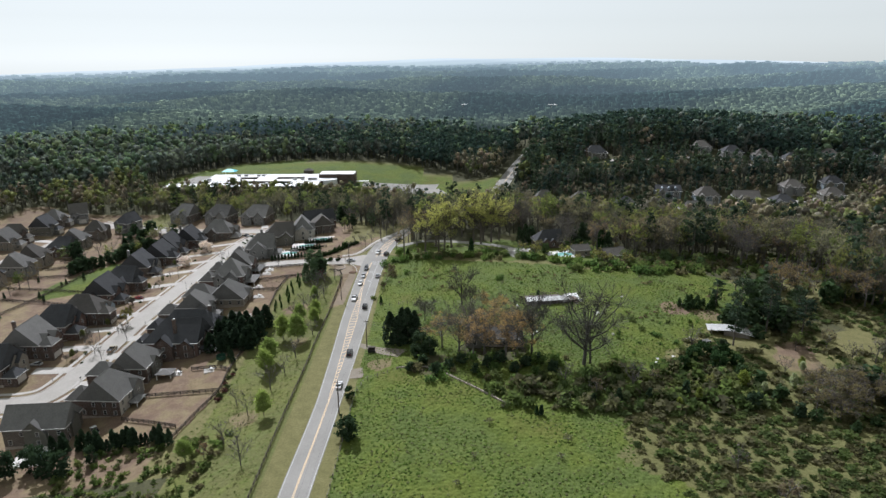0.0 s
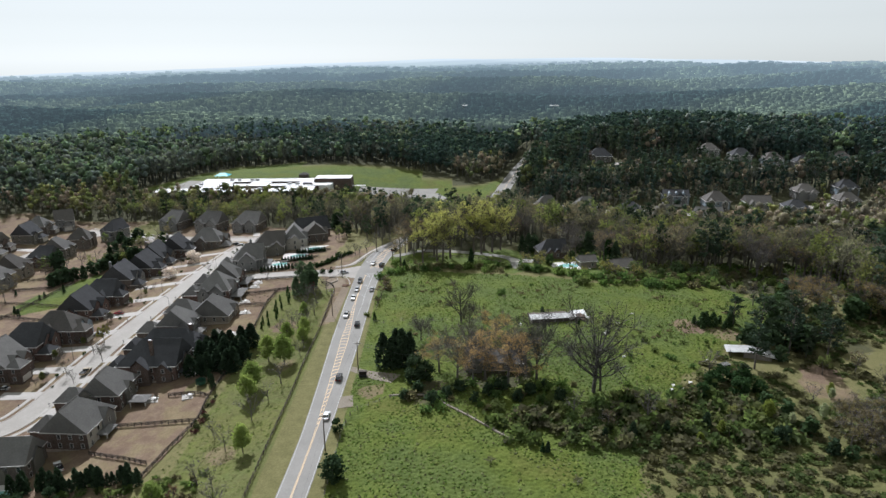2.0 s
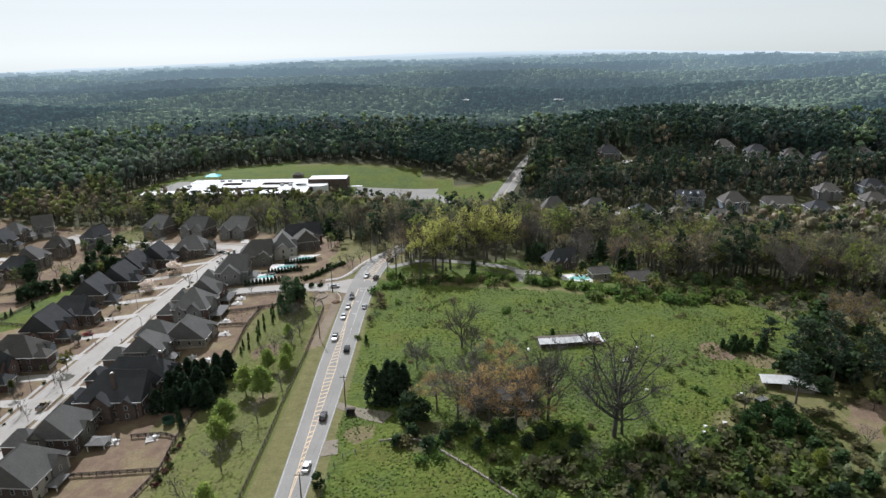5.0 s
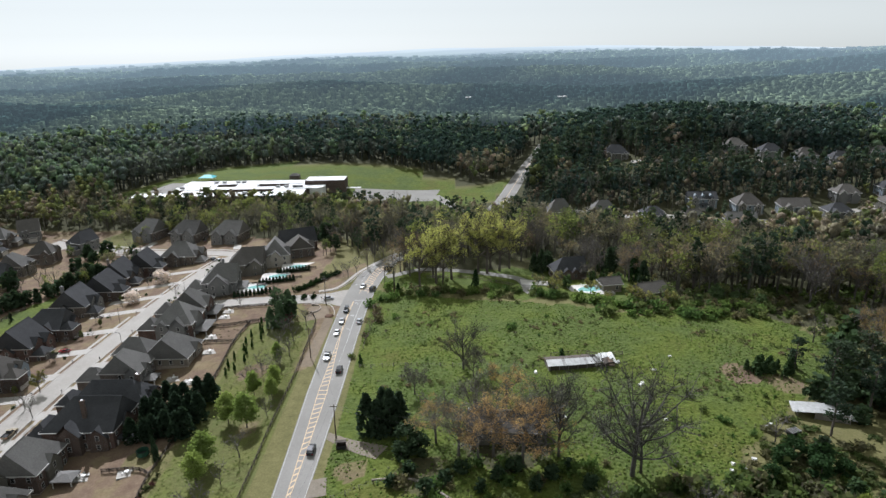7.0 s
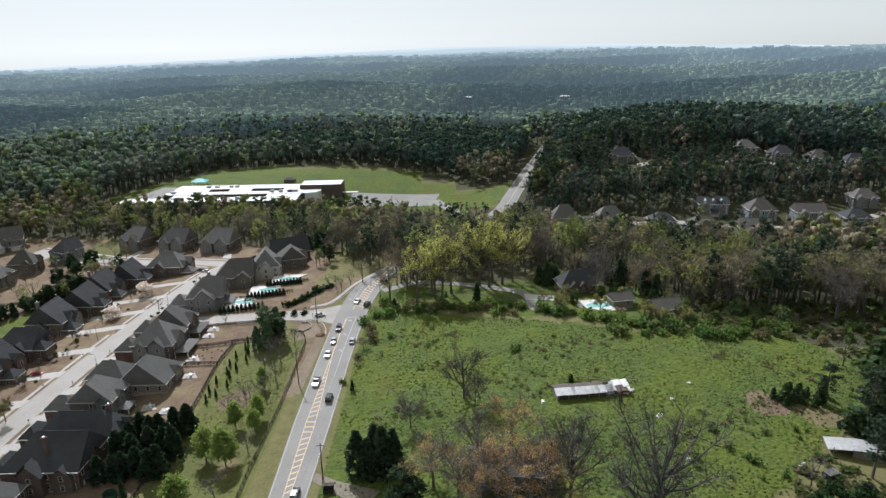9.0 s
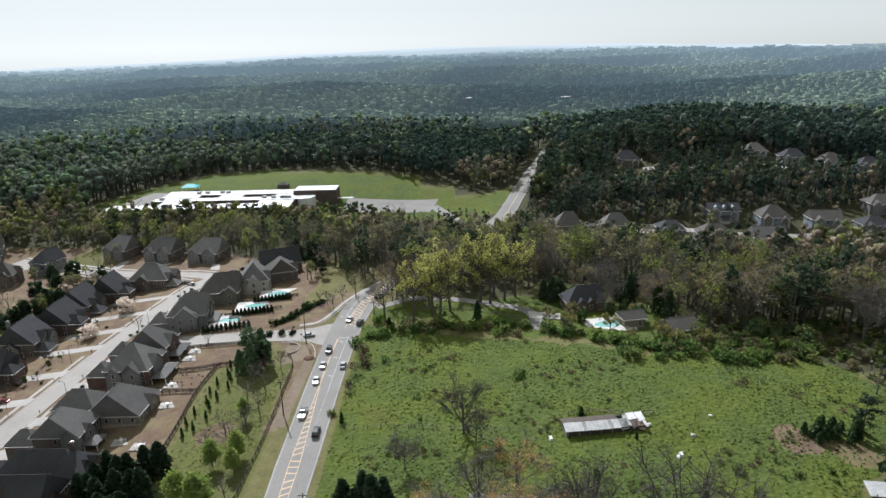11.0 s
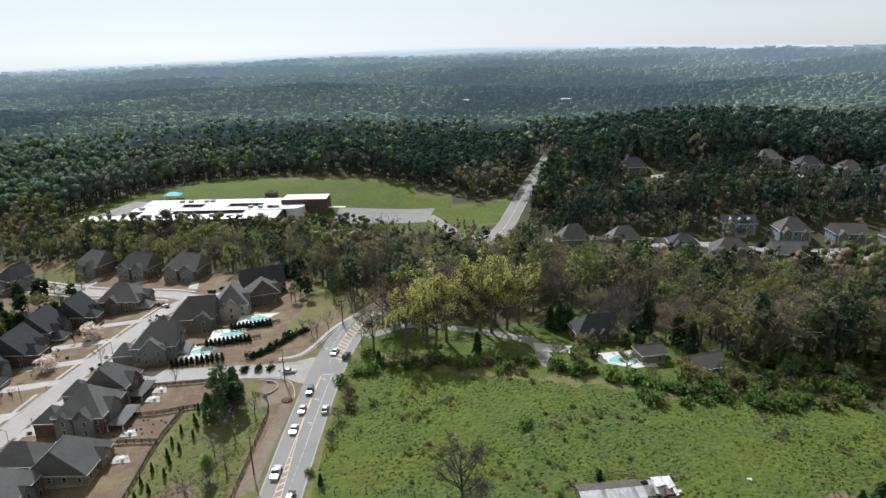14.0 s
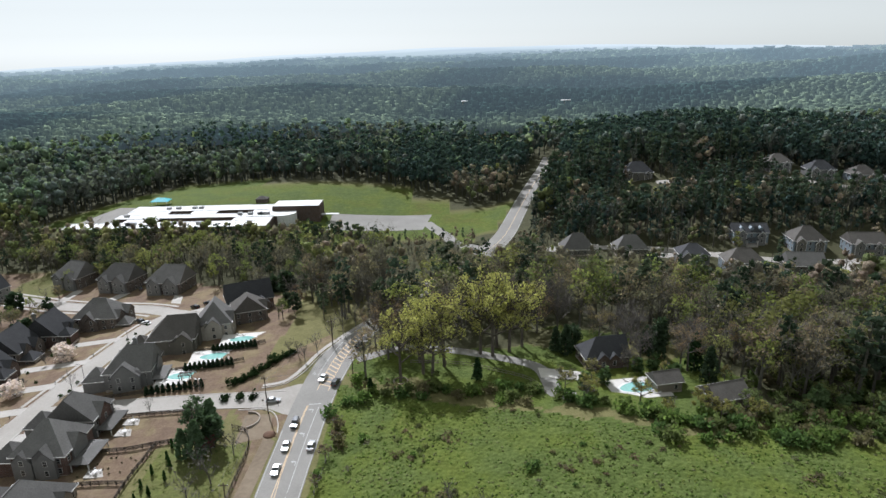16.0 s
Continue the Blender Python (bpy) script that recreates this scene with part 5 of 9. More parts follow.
def make_tree(kind, seed, lod, h=24.0):
    """Corners, four to a face, of a tree's wood and of its leaves; lod 0 is the finest."""
    rng = np.random.default_rng(seed * 31 + lod)
    wood, leaf = [], []
    sides = (7, 5, 4, 3, 3)[lod]
    if kind == "pine":
        top = h * 0.94
        bend = rng.normal(0, 0.25, 2)
        if lod < 4:
            wood.append(tube_quads([(0, 0, -0.8), (bend[0], bend[1], h * 0.5), (bend[0] * 1.5, bend[1], top)], [h * 0.016, h * 0.011, 0.06], sides))
        n = (900, 230, 46, 24, 10)[lod]
        sz = (0.62, 0.95, 1.2, 1.5, 2.1)[lod]
        nb = (34, 22, 12, 8, 5)[lod]
        zb = np.linspace(0.33, 0.97, nb) * h
        ang = rng.uniform(0, 2 * np.pi, nb)
        reach = h * 0.17 * np.clip(1.25 - np.abs(zb / h - 0.62) * 2.0, 0.25, 1) * rng.uniform(0.7, 1.2, nb)
        tip = np.c_[np.cos(ang) * reach, np.sin(ang) * reach, zb + reach * 0.15]
        if lod < 2:
            wood.append(strips(np.c_[0 * ang, 0 * ang, zb], tip, 0.09, 0.03, rng))
        k = rng.integers(0, nb, n)
        f = rng.uniform(0.35, 1.05, (n, 1))
        c = np.c_[0 * zb, 0 * zb, zb][k] * (1 - f) + tip[k] * f + rng.normal(0, h * 0.02, (n, 3))
        if lod >= 2:
            cen, rad = clump_places(kind, seed, lod, h)
            leaf.append(shell_leaves(cen, rad, n, sz, rng, 1.3, 0.2, 0.6))
        else:
            leaf.append(leaf_quads(c, sz, rng, 1.1))
    elif kind == "cedar":
        n = (680, 240, 90, 24, 8)[lod]
        sz = (0.55, 1.1, 1.8, 3.2, 5)[lod] * (h / 10.0 if lod < 2 else 1)
        z = rng.uniform(0.02, 1, n) ** 0.85
        r = (1 - z) ** 0.55 * np.clip(z * 5 + 0.55, 0, 1) * 0.21 * h * rng.uniform(0.75, 1.08, n) * np.where(rng.random(n) < 0.85, 1, 0.5)
        a = rng.uniform(0, 2 * np.pi, n)
        wob = 1 + 0.18 * np.sin(a * 3 + z * 9 + seed)
        leaf.append(leaf_quads(np.c_[np.cos(a) * r * wob, np.sin(a) * r * wob, z * h], sz, rng, 1.3))
        wood.append(tube_quads([(0, 0, -0.5), (0, 0, h * 0.3), (0, 0, h * 0.9)], [h * 0.02, h * 0.014, 0.03], sides))
    elif kind == "holly":
        n, sz = (950, 240, 90, 24, 8)[lod], (0.5, 1.1, 1.8, 3.2, 5)[lod] * (h / 10.0 if lod < 2 else 1)
        m = 26
        zc = rng.uniform(0.1, 0.88, m)
        rc = np.sin(np.clip(zc, 0.08, 0.95) ** 0.8 * np.pi) ** 0.6 * 0.2 * h
        ac = rng.uniform(0, 2 * np.pi, m)
        cen = np.c_[np.cos(ac) * rc, np.sin(ac) * rc, zc * h]
        c = cen[rng.integers(0, m, n)] + rng.normal(0, 0.055, (n, 3)) * h
        c[:, 2] = np.clip(c[:, 2], 0.05, None)
        leaf.append(leaf_quads(c, sz, rng, 1.3))
        wood.append(tube_quads([(0, 0, -0.5), (0, 0, h * 0.3), (0, 0, h * 0.9)], [h * 0.02, h * 0.014, 0.03], sides))
    elif kind == "street":
        n, sz = (3200, 220, 60, 20, 8)[lod], (0.27, 1.0, 1.8, 3.2, 5)[lod] * (h / 10.0 if lod < 2 else 1)
        wood.append(tube_quads([(0, 0, -0.5), (0, 0, h * 0.25), (0.1, 0, h * 0.85)], [h * 0.015, h * 0.012, 0.03], sides))
        m = 60
        zc = rng.uniform(0.3, 0.95, m)
        rc = np.sin(np.clip((zc - 0.2) / 0.82, 0, 1) ** 0.75 * np.pi) * 0.23 * h * rng.uniform(0.2, 1.0, m) ** 0.6
        ac = rng.uniform(0, 2 * np.pi, m)
        cen = np.c_[np.cos(ac) * rc, np.sin(ac) * rc, zc * h]
        wood.append(strips(np.c_[0 * zc, 0 * zc, np.clip(zc - 0.15, 0.15, 1) * h], cen, 0.04, 0.015, rng))
        c = cen[rng.integers(0, m, n)] + rng.normal(0, 0.045, (n, 3)) * h
        leaf.append(leaf_quads(c, sz, rng))
    elif kind == "bush":
        n = (190, 84, 46, 12, 6)[lod]
        sz = (0.46, 0.66, 0.7, 2.4, 4)[lod]
        m = 7
        cen = np.c_[rng.normal(0, 0.3, (m, 2)) * h, np.abs(rng.normal(0.38, 0.18, m)) * h]
        k = rng.integers(0, m, n)
        c = cen[k] + rng.normal(0, 0.17, (n, 3)) * h
        c[:, 2] = np.abs(c[:, 2])
        leaf.append(leaf_quads(c, sz * h / 3.0, rng))
        stem = np.c_[rng.normal(0, 0.08, (6, 2)) * h, np.full(6, -0.1)]
        wood.append(strips(stem, cen[rng.integers(0, m, 6)], 0.04, 0.015, rng))
    else:
        bare = kind in ("bare", "bud")
        th = h * (0.28 if bare else 0.3)
        lean = rng.normal(0, 0.03, 2) * h
        if lod < 4:
            wood.append(tube_quads([(0, 0, -0.8), (lean[0] * 0.3, lean[1] * 0.3, th), (lean[0], lean[1], h * 0.72)], [h * (0.018 if bare else 0.021), h * (0.014 if bare else 0.017), h * 0.004], sides))
        nl = (14 if kind == "bare" else 11, 8, 6, 4, 3)[lod]
        lw = 0.0085 if bare else 0.011
        ends, starts = [], []
        for i in range(nl):
            z0 = h * (rng.uniform(0.14, 0.5) if kind == "bare" else rng.uniform(0.24, 0.62))
            a = 2 * np.pi * (i * 0.382 + rng.uniform(-0.08, 0.08))
            reach = h * (rng.uniform(0.15, 0.36) if kind == "bare" else rng.uniform(0.2, 0.34)) * (1.15 - z0 / h * 0.6)
            up = h * (rng.uniform(0.34, 0.52) if kind == "bare" else rng.uniform(0.18, 0.36))
            p0 = np.array([lean[0] * z0 / h, lean[1] * z0 / h, z0])
            p1 = p0 + (math.cos(a) * reach * 0.55, math.sin(a) * reach * 0.55, up * 0.45)
            p2 = p0 + (math.cos(a) * reach, math.sin(a) * reach, up)
            if lod < 2:
                wood.append(tube_quads([p0, p1, p2], [h * lw, h * lw * 0.7, h * lw * 0.3], 4 if lod == 0 else 3))
            elif lod == 2:
                wood.append(strips(p0[None], p2[None], h * 0.008, h * 0.003, rng))
            starts.append(p1)
            ends.append(p2)
        ends.append(np.array([lean[0], lean[1], h * 0.8]))
        starts.append(np.array([lean[0] * 0.7, lean[1] * 0.7, h * 0.6]))
        ends, starts = np.array(ends), np.array(starts)
        m = len(ends)
        if lod <= 2 and (bare or lod == 0):
            nb = (230, 46, 14)[lod]
            k = rng.integers(0, m, nb)
            f = rng.uniform(0, 1, (nb, 1))
            b0 = starts[k] * (1 - f) + ends[k] * f
            d = rng.normal(0, 1, (nb, 3)) + (0, 0, 0.7)
            d[:, :2] += (b0[:, :2] / h) * 3
            d /= np.linalg.norm(d, axis=1)[:, None]
            b1 = b0 + d * h * rng.uniform(0.08, 0.2, (nb, 1))
            wood.append(strips(b0, b1, h * 0.0034, h * 0.0014, rng))
            if bare:
                nt = (2800, 150, 44)[lod] if kind == "bare" else (900, 110, 44)[lod]
                k = rng.integers(0, nb, nt)
                f = rng.uniform(0.3, 1, (nt, 1))
                t0 = b0[k] * (1 - f) + b1[k] * f
                d = rng.normal(0, 1, (nt, 3)) + (0, 0, 1.3)
                d /= np.linalg.norm(d, axis=1)[:, None]
                w = (0.021, 0.045, 0.085)[lod]
                wood.append(strips(t0, t0 + d * h * rng.uniform(0.035, 0.09, (nt, 1)), w, w * 0.5, rng))
        if kind != "leafy" and lod >= 3:
            nf = (30, 14)[lod - 3] if kind == "bare" else (10, 0)[lod - 3]
            a, f = rng.uniform(0, 2 * np.pi, nf), rng.uniform(0.25, 1, nf) ** 0.6
            p0 = np.c_[0 * a, 0 * a, h * rng.uniform(0.28, 0.6, nf)]
            p1 = np.c_[np.cos(a) * f * h * 0.2, np.sin(a) * f * h * 0.2, h * (0.98 - 0.3 * f * f - rng.uniform(0, 0.15, nf))]
            w = (0.2, 0.4)[lod - 3]
            wood.append(strips(p0, p1, w * 0.6, w, rng))
        n = {"bare": (60, 12, 10, 4, 2), "bud": (3000, 250, 46, 20, 12), "leafy": (1700, 290, 50, 20, 12)}[kind][lod]
        sz = {"bare": (0.3, 0.6, 0.9, 1.35, 1.6), "bud": (0.19, 0.5, 0.95, 1.6, 2.0), "leafy": (0.34, 0.62, 1.05, 1.75, 2.1)}[kind][lod] * math.sqrt(h / 24)
        if kind == "bare":
            k = rng.integers(0, m, n)
            f = rng.uniform(0.2, 1.1, (n, 1))
            c = starts[k] * (1 - f) + ends[k] * f + rng.normal(0, 1, (n, 3)) * h * 0.07
            leaf.append(leaf_quads(c, sz, rng))
        else:
            if lod == 0:
                nc = 46
                k = np.arange(nc) % m
                f = rng.uniform(0.15, 1.12, (nc, 1))
                cen = starts[k] * (1 - f) + ends[k] * f + rng.normal(0, 1, (nc, 3)) * h * 0.035
                rad = h * rng.uniform(0.04, 0.07, nc) * (0.9 if kind == "bud" else 1.0)
            else:
                cen, rad = clump_places(kind, seed, lod, h)
            leaf.append(shell_leaves(cen, rad, n, sz, rng, loose=(1.1 if lod == 0 else 0.7) if kind == "bud" else 0.5))
    return np.concatenate(wood) if wood else np.zeros((0, 3)), np.concatenate(leaf) if leaf else np.zeros((0, 3))


TONES = {"leafy": [(0.19, 0.205, 0.075), (0.15, 0.17, 0.07), (0.205, 0.205, 0.085), (0.13, 0.155, 0.065)], "bud": [(0.2, 0.165, 0.12), (0.195, 0.172, 0.115), (0.18, 0.165, 0.125), (0.2, 0.158, 0.122)],
         "bare": [(0.135, 0.125, 0.11), (0.15, 0.138, 0.12), (0.125, 0.12, 0.107), (0.145, 0.13, 0.108)], "pine": [(0.046, 0.066, 0.045), (0.056, 0.076, 0.05), (0.04, 0.058, 0.042), (0.062, 0.08, 0.052)],
         "cedar": [(0.026, 0.04, 0.025), (0.032, 0.05, 0.03)], "holly": [(0.026, 0.04, 0.024)], "street": [(0.195, 0.225, 0.078)], "bush": [(0.09, 0.14, 0.035), (0.12, 0.165, 0.04), (0.11, 0.11, 0.05), (0.15, 0.13, 0.075)]}
LEAF_OF = {"leafy": LEAF, "bud": LEAF, "bare": TWIG, "pine": NEEDLE, "cedar": NEEDLE, "bush": LEAF, "street": LEAF, "holly": NEEDLE}


def quads_mesh(name, corners, mat, tone=None):
    n = len(corners)
    return big_mesh(name, corners, np.arange(n).reshape(-1, 4), mat, None if tone is None else np.tile(tone, (n, 1)))


TREE_KINDS = {}


def tree_meshes(kind, seed, tone, h=24.0, bark=None, lod=0):
    key = (kind, seed, tuple(tone), h, lod, bark)
    if key not in TREE_KINDS:
        w, l = make_tree(kind, seed, lod if h > 3.5 else 1, 10.0 if h <= 3.5 else h)
        TREE_KINDS[key] = (quads_mesh("trunk", w, bark or (PALE_BARK if kind in ("bare", "bud") else BARK)), quads_mesh("crown", l, LEAF_OF[kind], tone))
    return TREE_KINDS[key]


def tree(kind, label, x, y, h, seed=0, tone=None, wide=1.0, group="", name="tree", sink=0.0, lod=0, bark=None):
    """One tree of its own: trunk with limbs, and a crown of leaves."""
    tone = tone or TONES[kind][seed % len(TONES[kind])]
    if kind in ("cedar", "holly") and tone[0] < 0.1:
        tone = tuple(1.45 * c for c in tone)
    ref = 24.0 if h > 11 else 10.0
    tr, cr = tree_meshes(kind, seed % 5, tone, 3.0 if h <= 3.2 and kind == "cedar" else ref, bark, lod)
    if name == "tree" and kind in ("cedar", "holly", "pine") and "blossom" not in label:
        name = "pine_tree" if kind == "pine" else "evergreen_tree"
    ob = thing(name, label, "tree" if name != "shrub" else "shrub", x, y, ground(x, y) - sink, (seed * 77) % 360, group)
    s = Matrix.Diagonal((h / ref * wide, h / ref * wide, h / ref, 1))
    put("trunk", tr, ob, s)
    put("crown", cr, ob, s.copy())
    return ob


def shrub(label, x, y, h, seed=0, tone=None, group=""):
    tone = tone or TONES["bush"][seed % 4]
    key = ("shrub", seed % 5, tuple(tone))
    if key not in TREE_KINDS:
        w, l = make_tree("bush", seed % 5, 0, 3.0)
        TREE_KINDS[key] = (quads_mesh("stems", w, BARK), quads_mesh("leaves", l, LEAF, tone))
    a, b = TREE_KINDS[key]
    ob = thing("shrub", label, "shrub", x, y, ground(x, y), (seed * 53) % 360, group)
    s = Matrix.Diagonal((h / 3.0, h / 3.0, h / 3.0, 1))
    put("stems", a, ob, s)
    put("leaves", b, ob, s.copy())


# young trees on the strip beside the road
RT = "young trees on the roadside strip"
for i, (x, y, h, w) in enumerate(((-57.4, 175, 8.5, 0.95), (-65.3, 213, 9.5, 1.15), (-64.9, 205, 9.0, 1.1), (-58.5, 229, 10.5, 1.2), (-65, 232, 9.5, 1.1), (-61.5, 247, 8.0, 1.0), (-55, 249, 8.0, 1.0), (-75.3, 157, 6.5, 1.2), (-54.5, 243, 7.0, 1.0), (-59, 268, 7.0, 0.9))):
    tree("street", "young leafy street tree with a rounded bright green crown", x, y, h * 1.08, i, [(0.26, 0.31, 0.1), (0.22, 0.275, 0.09)][i % 2], w * 1.15, RT)
for i, (x, y, h) in enumerate(((-60.2, 193, 8.5), (-57.1, 150, 8), (-56, 214, 8), (-63.5, 178, 6.5), (-66, 163, 7), (-59, 255, 8), (-63, 262, 7.5), (-56.5, 262, 8), (-61, 278, 8), (-57, 284, 8), (-55.5, 271, 7.5), (-62, 290, 7), (-66, 255, 6.5), (-54.5, 295, 7), (-69, 185, 6), (-61, 160, 6.5), (-53.5, 233, 6.5), (-58, 204, 6.0))):
    tree("bare", "slender leafless young tree on rough grass", x, y, h * 1.15, i, None, 1.25, RT, lod=1)
tree("bud", "small reddish flowering tree on the strip", -61.5, 297, 5.5, 3, (0.2, 0.06, 0.075), 1.2)
tree("bud", "small pinkish budding tree beside the brush", -69.5, 156, 6, 2, (0.2, 0.11, 0.09), 0.8)

# dense evergreens behind the houses
EV = "dense evergreens behind the yards"
rng_ev = random.Random(3)
for i in range(18):
    x, y = -92 + (i % 6) * 3.2 + rng_ev.uniform(-1, 1), 227.5 + (i // 6) * 8.5 + rng_ev.uniform(-2, 2)
    tree("cedar", "dense dark green cypress beside a house", x, y, rng_ev.uniform(7.5, 10), i, (0.022, 0.034, 0.022), 1.45, EV)
for i, (x, y) in enumerate(((-86, 226), (-83, 221), (-80.5, 217), (-79, 236), (-77, 243), (-76, 251))):
    tree("cedar", "dark conical evergreen along the fence", x, y, 5.5, i, None, 0.8, EV)
for i in range(15):
    tree("cedar", "small conical evergreen in a planted row", -77.2 + i * 0.25 + (i % 2) * 3.4 + 1.4 * (i % 3 == 0), 262 + i * 2.75, 3.0, i, (0.03, 0.06, 0.02), 0.75, "planted row of small evergreens")
for i, (x, y, h) in enumerate(((-66, 299, 12.5), (-63, 303.5, 11), (-67.3, 304, 11.5), (-64.5, 295.5, 10), (-61.3, 299.5, 9), (-68.5, 295.5, 8))):
    tree("cedar" if i % 2 else "pine", "shaggy mid-green conifer in a clump by the side street", x, y, h * 1.15, i, (0.075, 0.11, 0.062), 1.15 if i % 2 else 1.4, "pine clump by the entrance")
for i in range(26):
    x = -122 + i * 1.5 + rng_ev.uniform(-0.5, 0.5)
    y = 172 - i * 0.15 + rng_ev.uniform(-2, 2)
    tree("cedar", "dark green conifer screening the back yards", x, y, rng_ev.uniform(4, 7), i, None, 1.1, "conifer screen behind the pool")
for i, (x, y, h) in enumerate(((-118, 160, 10), (-112, 158, 9), (-124, 163, 9), (-106, 163, 6), (-130, 160, 10))):
    tree("holly", "broad dark conifer in front of the yards", x, y, h, i, None, 1.1, "conifer screen behind the pool")
for row, (y, xa, xb) in enumerate(((331.0, -94.5, -77), (345.6, -87, -71.5), (359.6, -82, -67))):
    for k in range(11):
        x = xa + (xb - xa) * k / 10
        tree("cedar", "narrow clipped evergreen in a poolside hedge", x, y + 0.12 * (x - xa), 2.9, k + row, (0.02, 0.034, 0.02), 1.25, "poolside evergreen hedge")

for i in range(24):
    u = i / 23
    tree("holly" if i % 3 else "cedar", "dark evergreen in a belt behind the back gardens", -214 + 34 * u + rng_ev.uniform(-2.5, 2.5), 346 + 66 * u + rng_ev.uniform(-4, 4), rng_ev.uniform(6, 9.5), i, (0.034, 0.05, 0.03), 1.25, "evergreen belt behind the back gardens", lod=1)
for i in range(16):
    tree("cedar", "narrow evergreen between two gardens", rng_ev.choice((-207, -203, -184, -226)) + rng_ev.uniform(-2, 2), rng_ev.uniform(250, 345), rng_ev.uniform(3, 5.5), i, None, 1.0, "garden evergreens")
for i in range(30):
    hx, hy = [(-150, 232), (-152, 247), (-150, 263), (-150, 284), (-151, 302), (-152, 320), (-152, 350), (-150, 371), (-153, 386), (-122, 221)][i % 10]
    tree("bare" if i % 3 else "street", "small young tree in a front lawn", hx + rng_ev.uniform(-4, 4), hy + rng_ev.uniform(-3, 3), rng_ev.uniform(3, 5), i, None if i % 3 else (0.13, 0.14, 0.06), 1.0, "front lawn trees")

# lone trees of the pasture and the abandoned house
for i, (x, y, h) in enumerate(((-21.5, 220.5, 13), (-18.5, 218.5, 11.5), (-14.8, 219, 14), (-12.2, 220.5, 12), (-17, 222, 13))):
    tree("cedar", "broad dark evergreen beside the gravel drive", x, y, h, i, (0.028, 0.042, 0.026), 1.15, "evergreens beside the gravel drive")
for x, y, h in ((-9.5, 211, 8), (-6.5, 208.5, 7), (-11, 207.5, 5.5)):
    tree("holly", "dark bushy evergreen behind the gravel drive", x, y, h, int(h), (0.034, 0.05, 0.028), 1.5, "evergreens beside the gravel drive")
tree("holly", "round dark evergreen at the roadside fence", -29.3, 160, 7.5, 2, (0.024, 0.038, 0.02), 1.5)
tree("holly", "small dark evergreen at the roadside fence", -31.8, 182, 4.5, 3, (0.02, 0.034, 0.016), 1.3)
tree("bare", "tall leafless tree with ascending limbs in the pasture", 29.7, 205.5, 24, 1, (0.09, 0.08, 0.07), bark=DARK_BARK)
tree("bare", "broad leafless tree with spreading dark limbs", 46.5, 198, 28, 2, (0.085, 0.075, 0.065), 1.35, bark=DARK_BARK)
tree("bare", "leafless tree beside a broader one", 49, 199, 18, 3, (0.09, 0.08, 0.07), 1.2, bark=DARK_BARK)
tree("bare", "leafless tree standing alone in the pasture", 6.5, 252.5, 18, 4, (0.09, 0.08, 0.07), 1.1, bark=DARK_BARK)
tree("bare", "small leafless tree with dark twigs", -9, 239, 9.5, 0, None, 1.3)
tree("bare", "leafless tree near the pasture fence", 9.5, 247, 10, 2, None, 1.1)
for i, (x, y, h) in enumerate(((4, 207, 17), (13, 206, 19), (20, 203, 19.5), (27, 210, 17), (-2, 213, 15), (18, 226, 16), (9, 220, 15), (24, 204, 18), (9, 204, 17))):
    tree("bud" if i % 3 else "bare", "budding russet tree round the abandoned house", x, y, h, i, (0.46, 0.3, 0.16) if i % 3 else (0.15, 0.125, 0.1), 1.35, "trees round the abandoned house")
for i, (x, y, h) in enumerate(((106, 216, 17), (117, 236, 19), (124, 228, 18), (131, 243, 18), (113, 249, 13), (140, 236, 16), (137, 226, 15))):
    tree("pine", "dark pine beside the tin-roofed shed", x, y, h, i, None, 1.35, "pines round the tin-roofed shed")
for i in range(5):
    tree("cedar", "bushy dark evergreen in the pasture corner", 100 + i * 2.8, 246 + (i % 3) * 2.2, 3.4 + (i % 3) * 0.8, i, (0.04, 0.065, 0.03), 1.5, "evergreen thicket in the pasture corner")
for i, (x, y, h) in enumerate(((91, 207, 6), (96, 204, 7), (86, 203, 6), (93, 198, 6.5), (80, 197, 5), (100, 200, 5))):
    tree("holly", "bushy dark evergreen at the thicket's edge", x, y, h, i, (0.024, 0.044, 0.018), 1.6, "evergreens of the thicket")
for x, y, h in ((26, 168, 2.8), (13.9, 326.5, 8), (84.8, 332, 13), (39.5, 257, 3.2), (-29, 263.5, 3.6), (-20, 324, 5), (52, 246.5, 2.0)):
    tree("cedar", "lone conical evergreen on grass", x, y, h, int(x) % 5, (0.024, 0.046, 0.02), 1.0)

for i in range(12):
    tree("holly", "dark bushy evergreen in front of the abandoned house", -13 + i * 4.4, 197 + 4 * math.sin(i * 2.1), 3.4 + 1.6 * ((i * 7) % 5) / 5, i, (0.03, 0.046, 0.026), 1.5, "bushes before the abandoned house", lod=1)
for i, (x, y, h) in enumerate(((94.8, 184.3, 7), (122, 199, 5), (70, 172, 4), (78, 177, 4.5))):
    tree("street", "young conical tree with bright yellow-green leaves", x, y, h, i, (0.2, 0.23, 0.06), 1.0, "bright young trees in the brush")
for i, (x, y, h) in enumerate(((100.7, 182, 4.5), (112.3, 186, 5.5), (121.3, 197, 4.5))):
    tree("street", "small tree with white spring blossom", x, y, h, i, (0.4, 0.42, 0.3), 0.9, "white-blossomed trees in the brush")
for i, (x, y) in enumerate(((98, 250), (100.5, 248.5), (103, 251), (105.5, 248), (108.5, 251), (111, 248.5), (114, 252.5))):
    tree("cedar", "young cedar in the pasture thicket", x, y, 3.4 + (i * 3 % 4) * 0.7, i, (0.045, 0.07, 0.032), 1.3, "evergreen thicket in the pasture corner", lod=1)
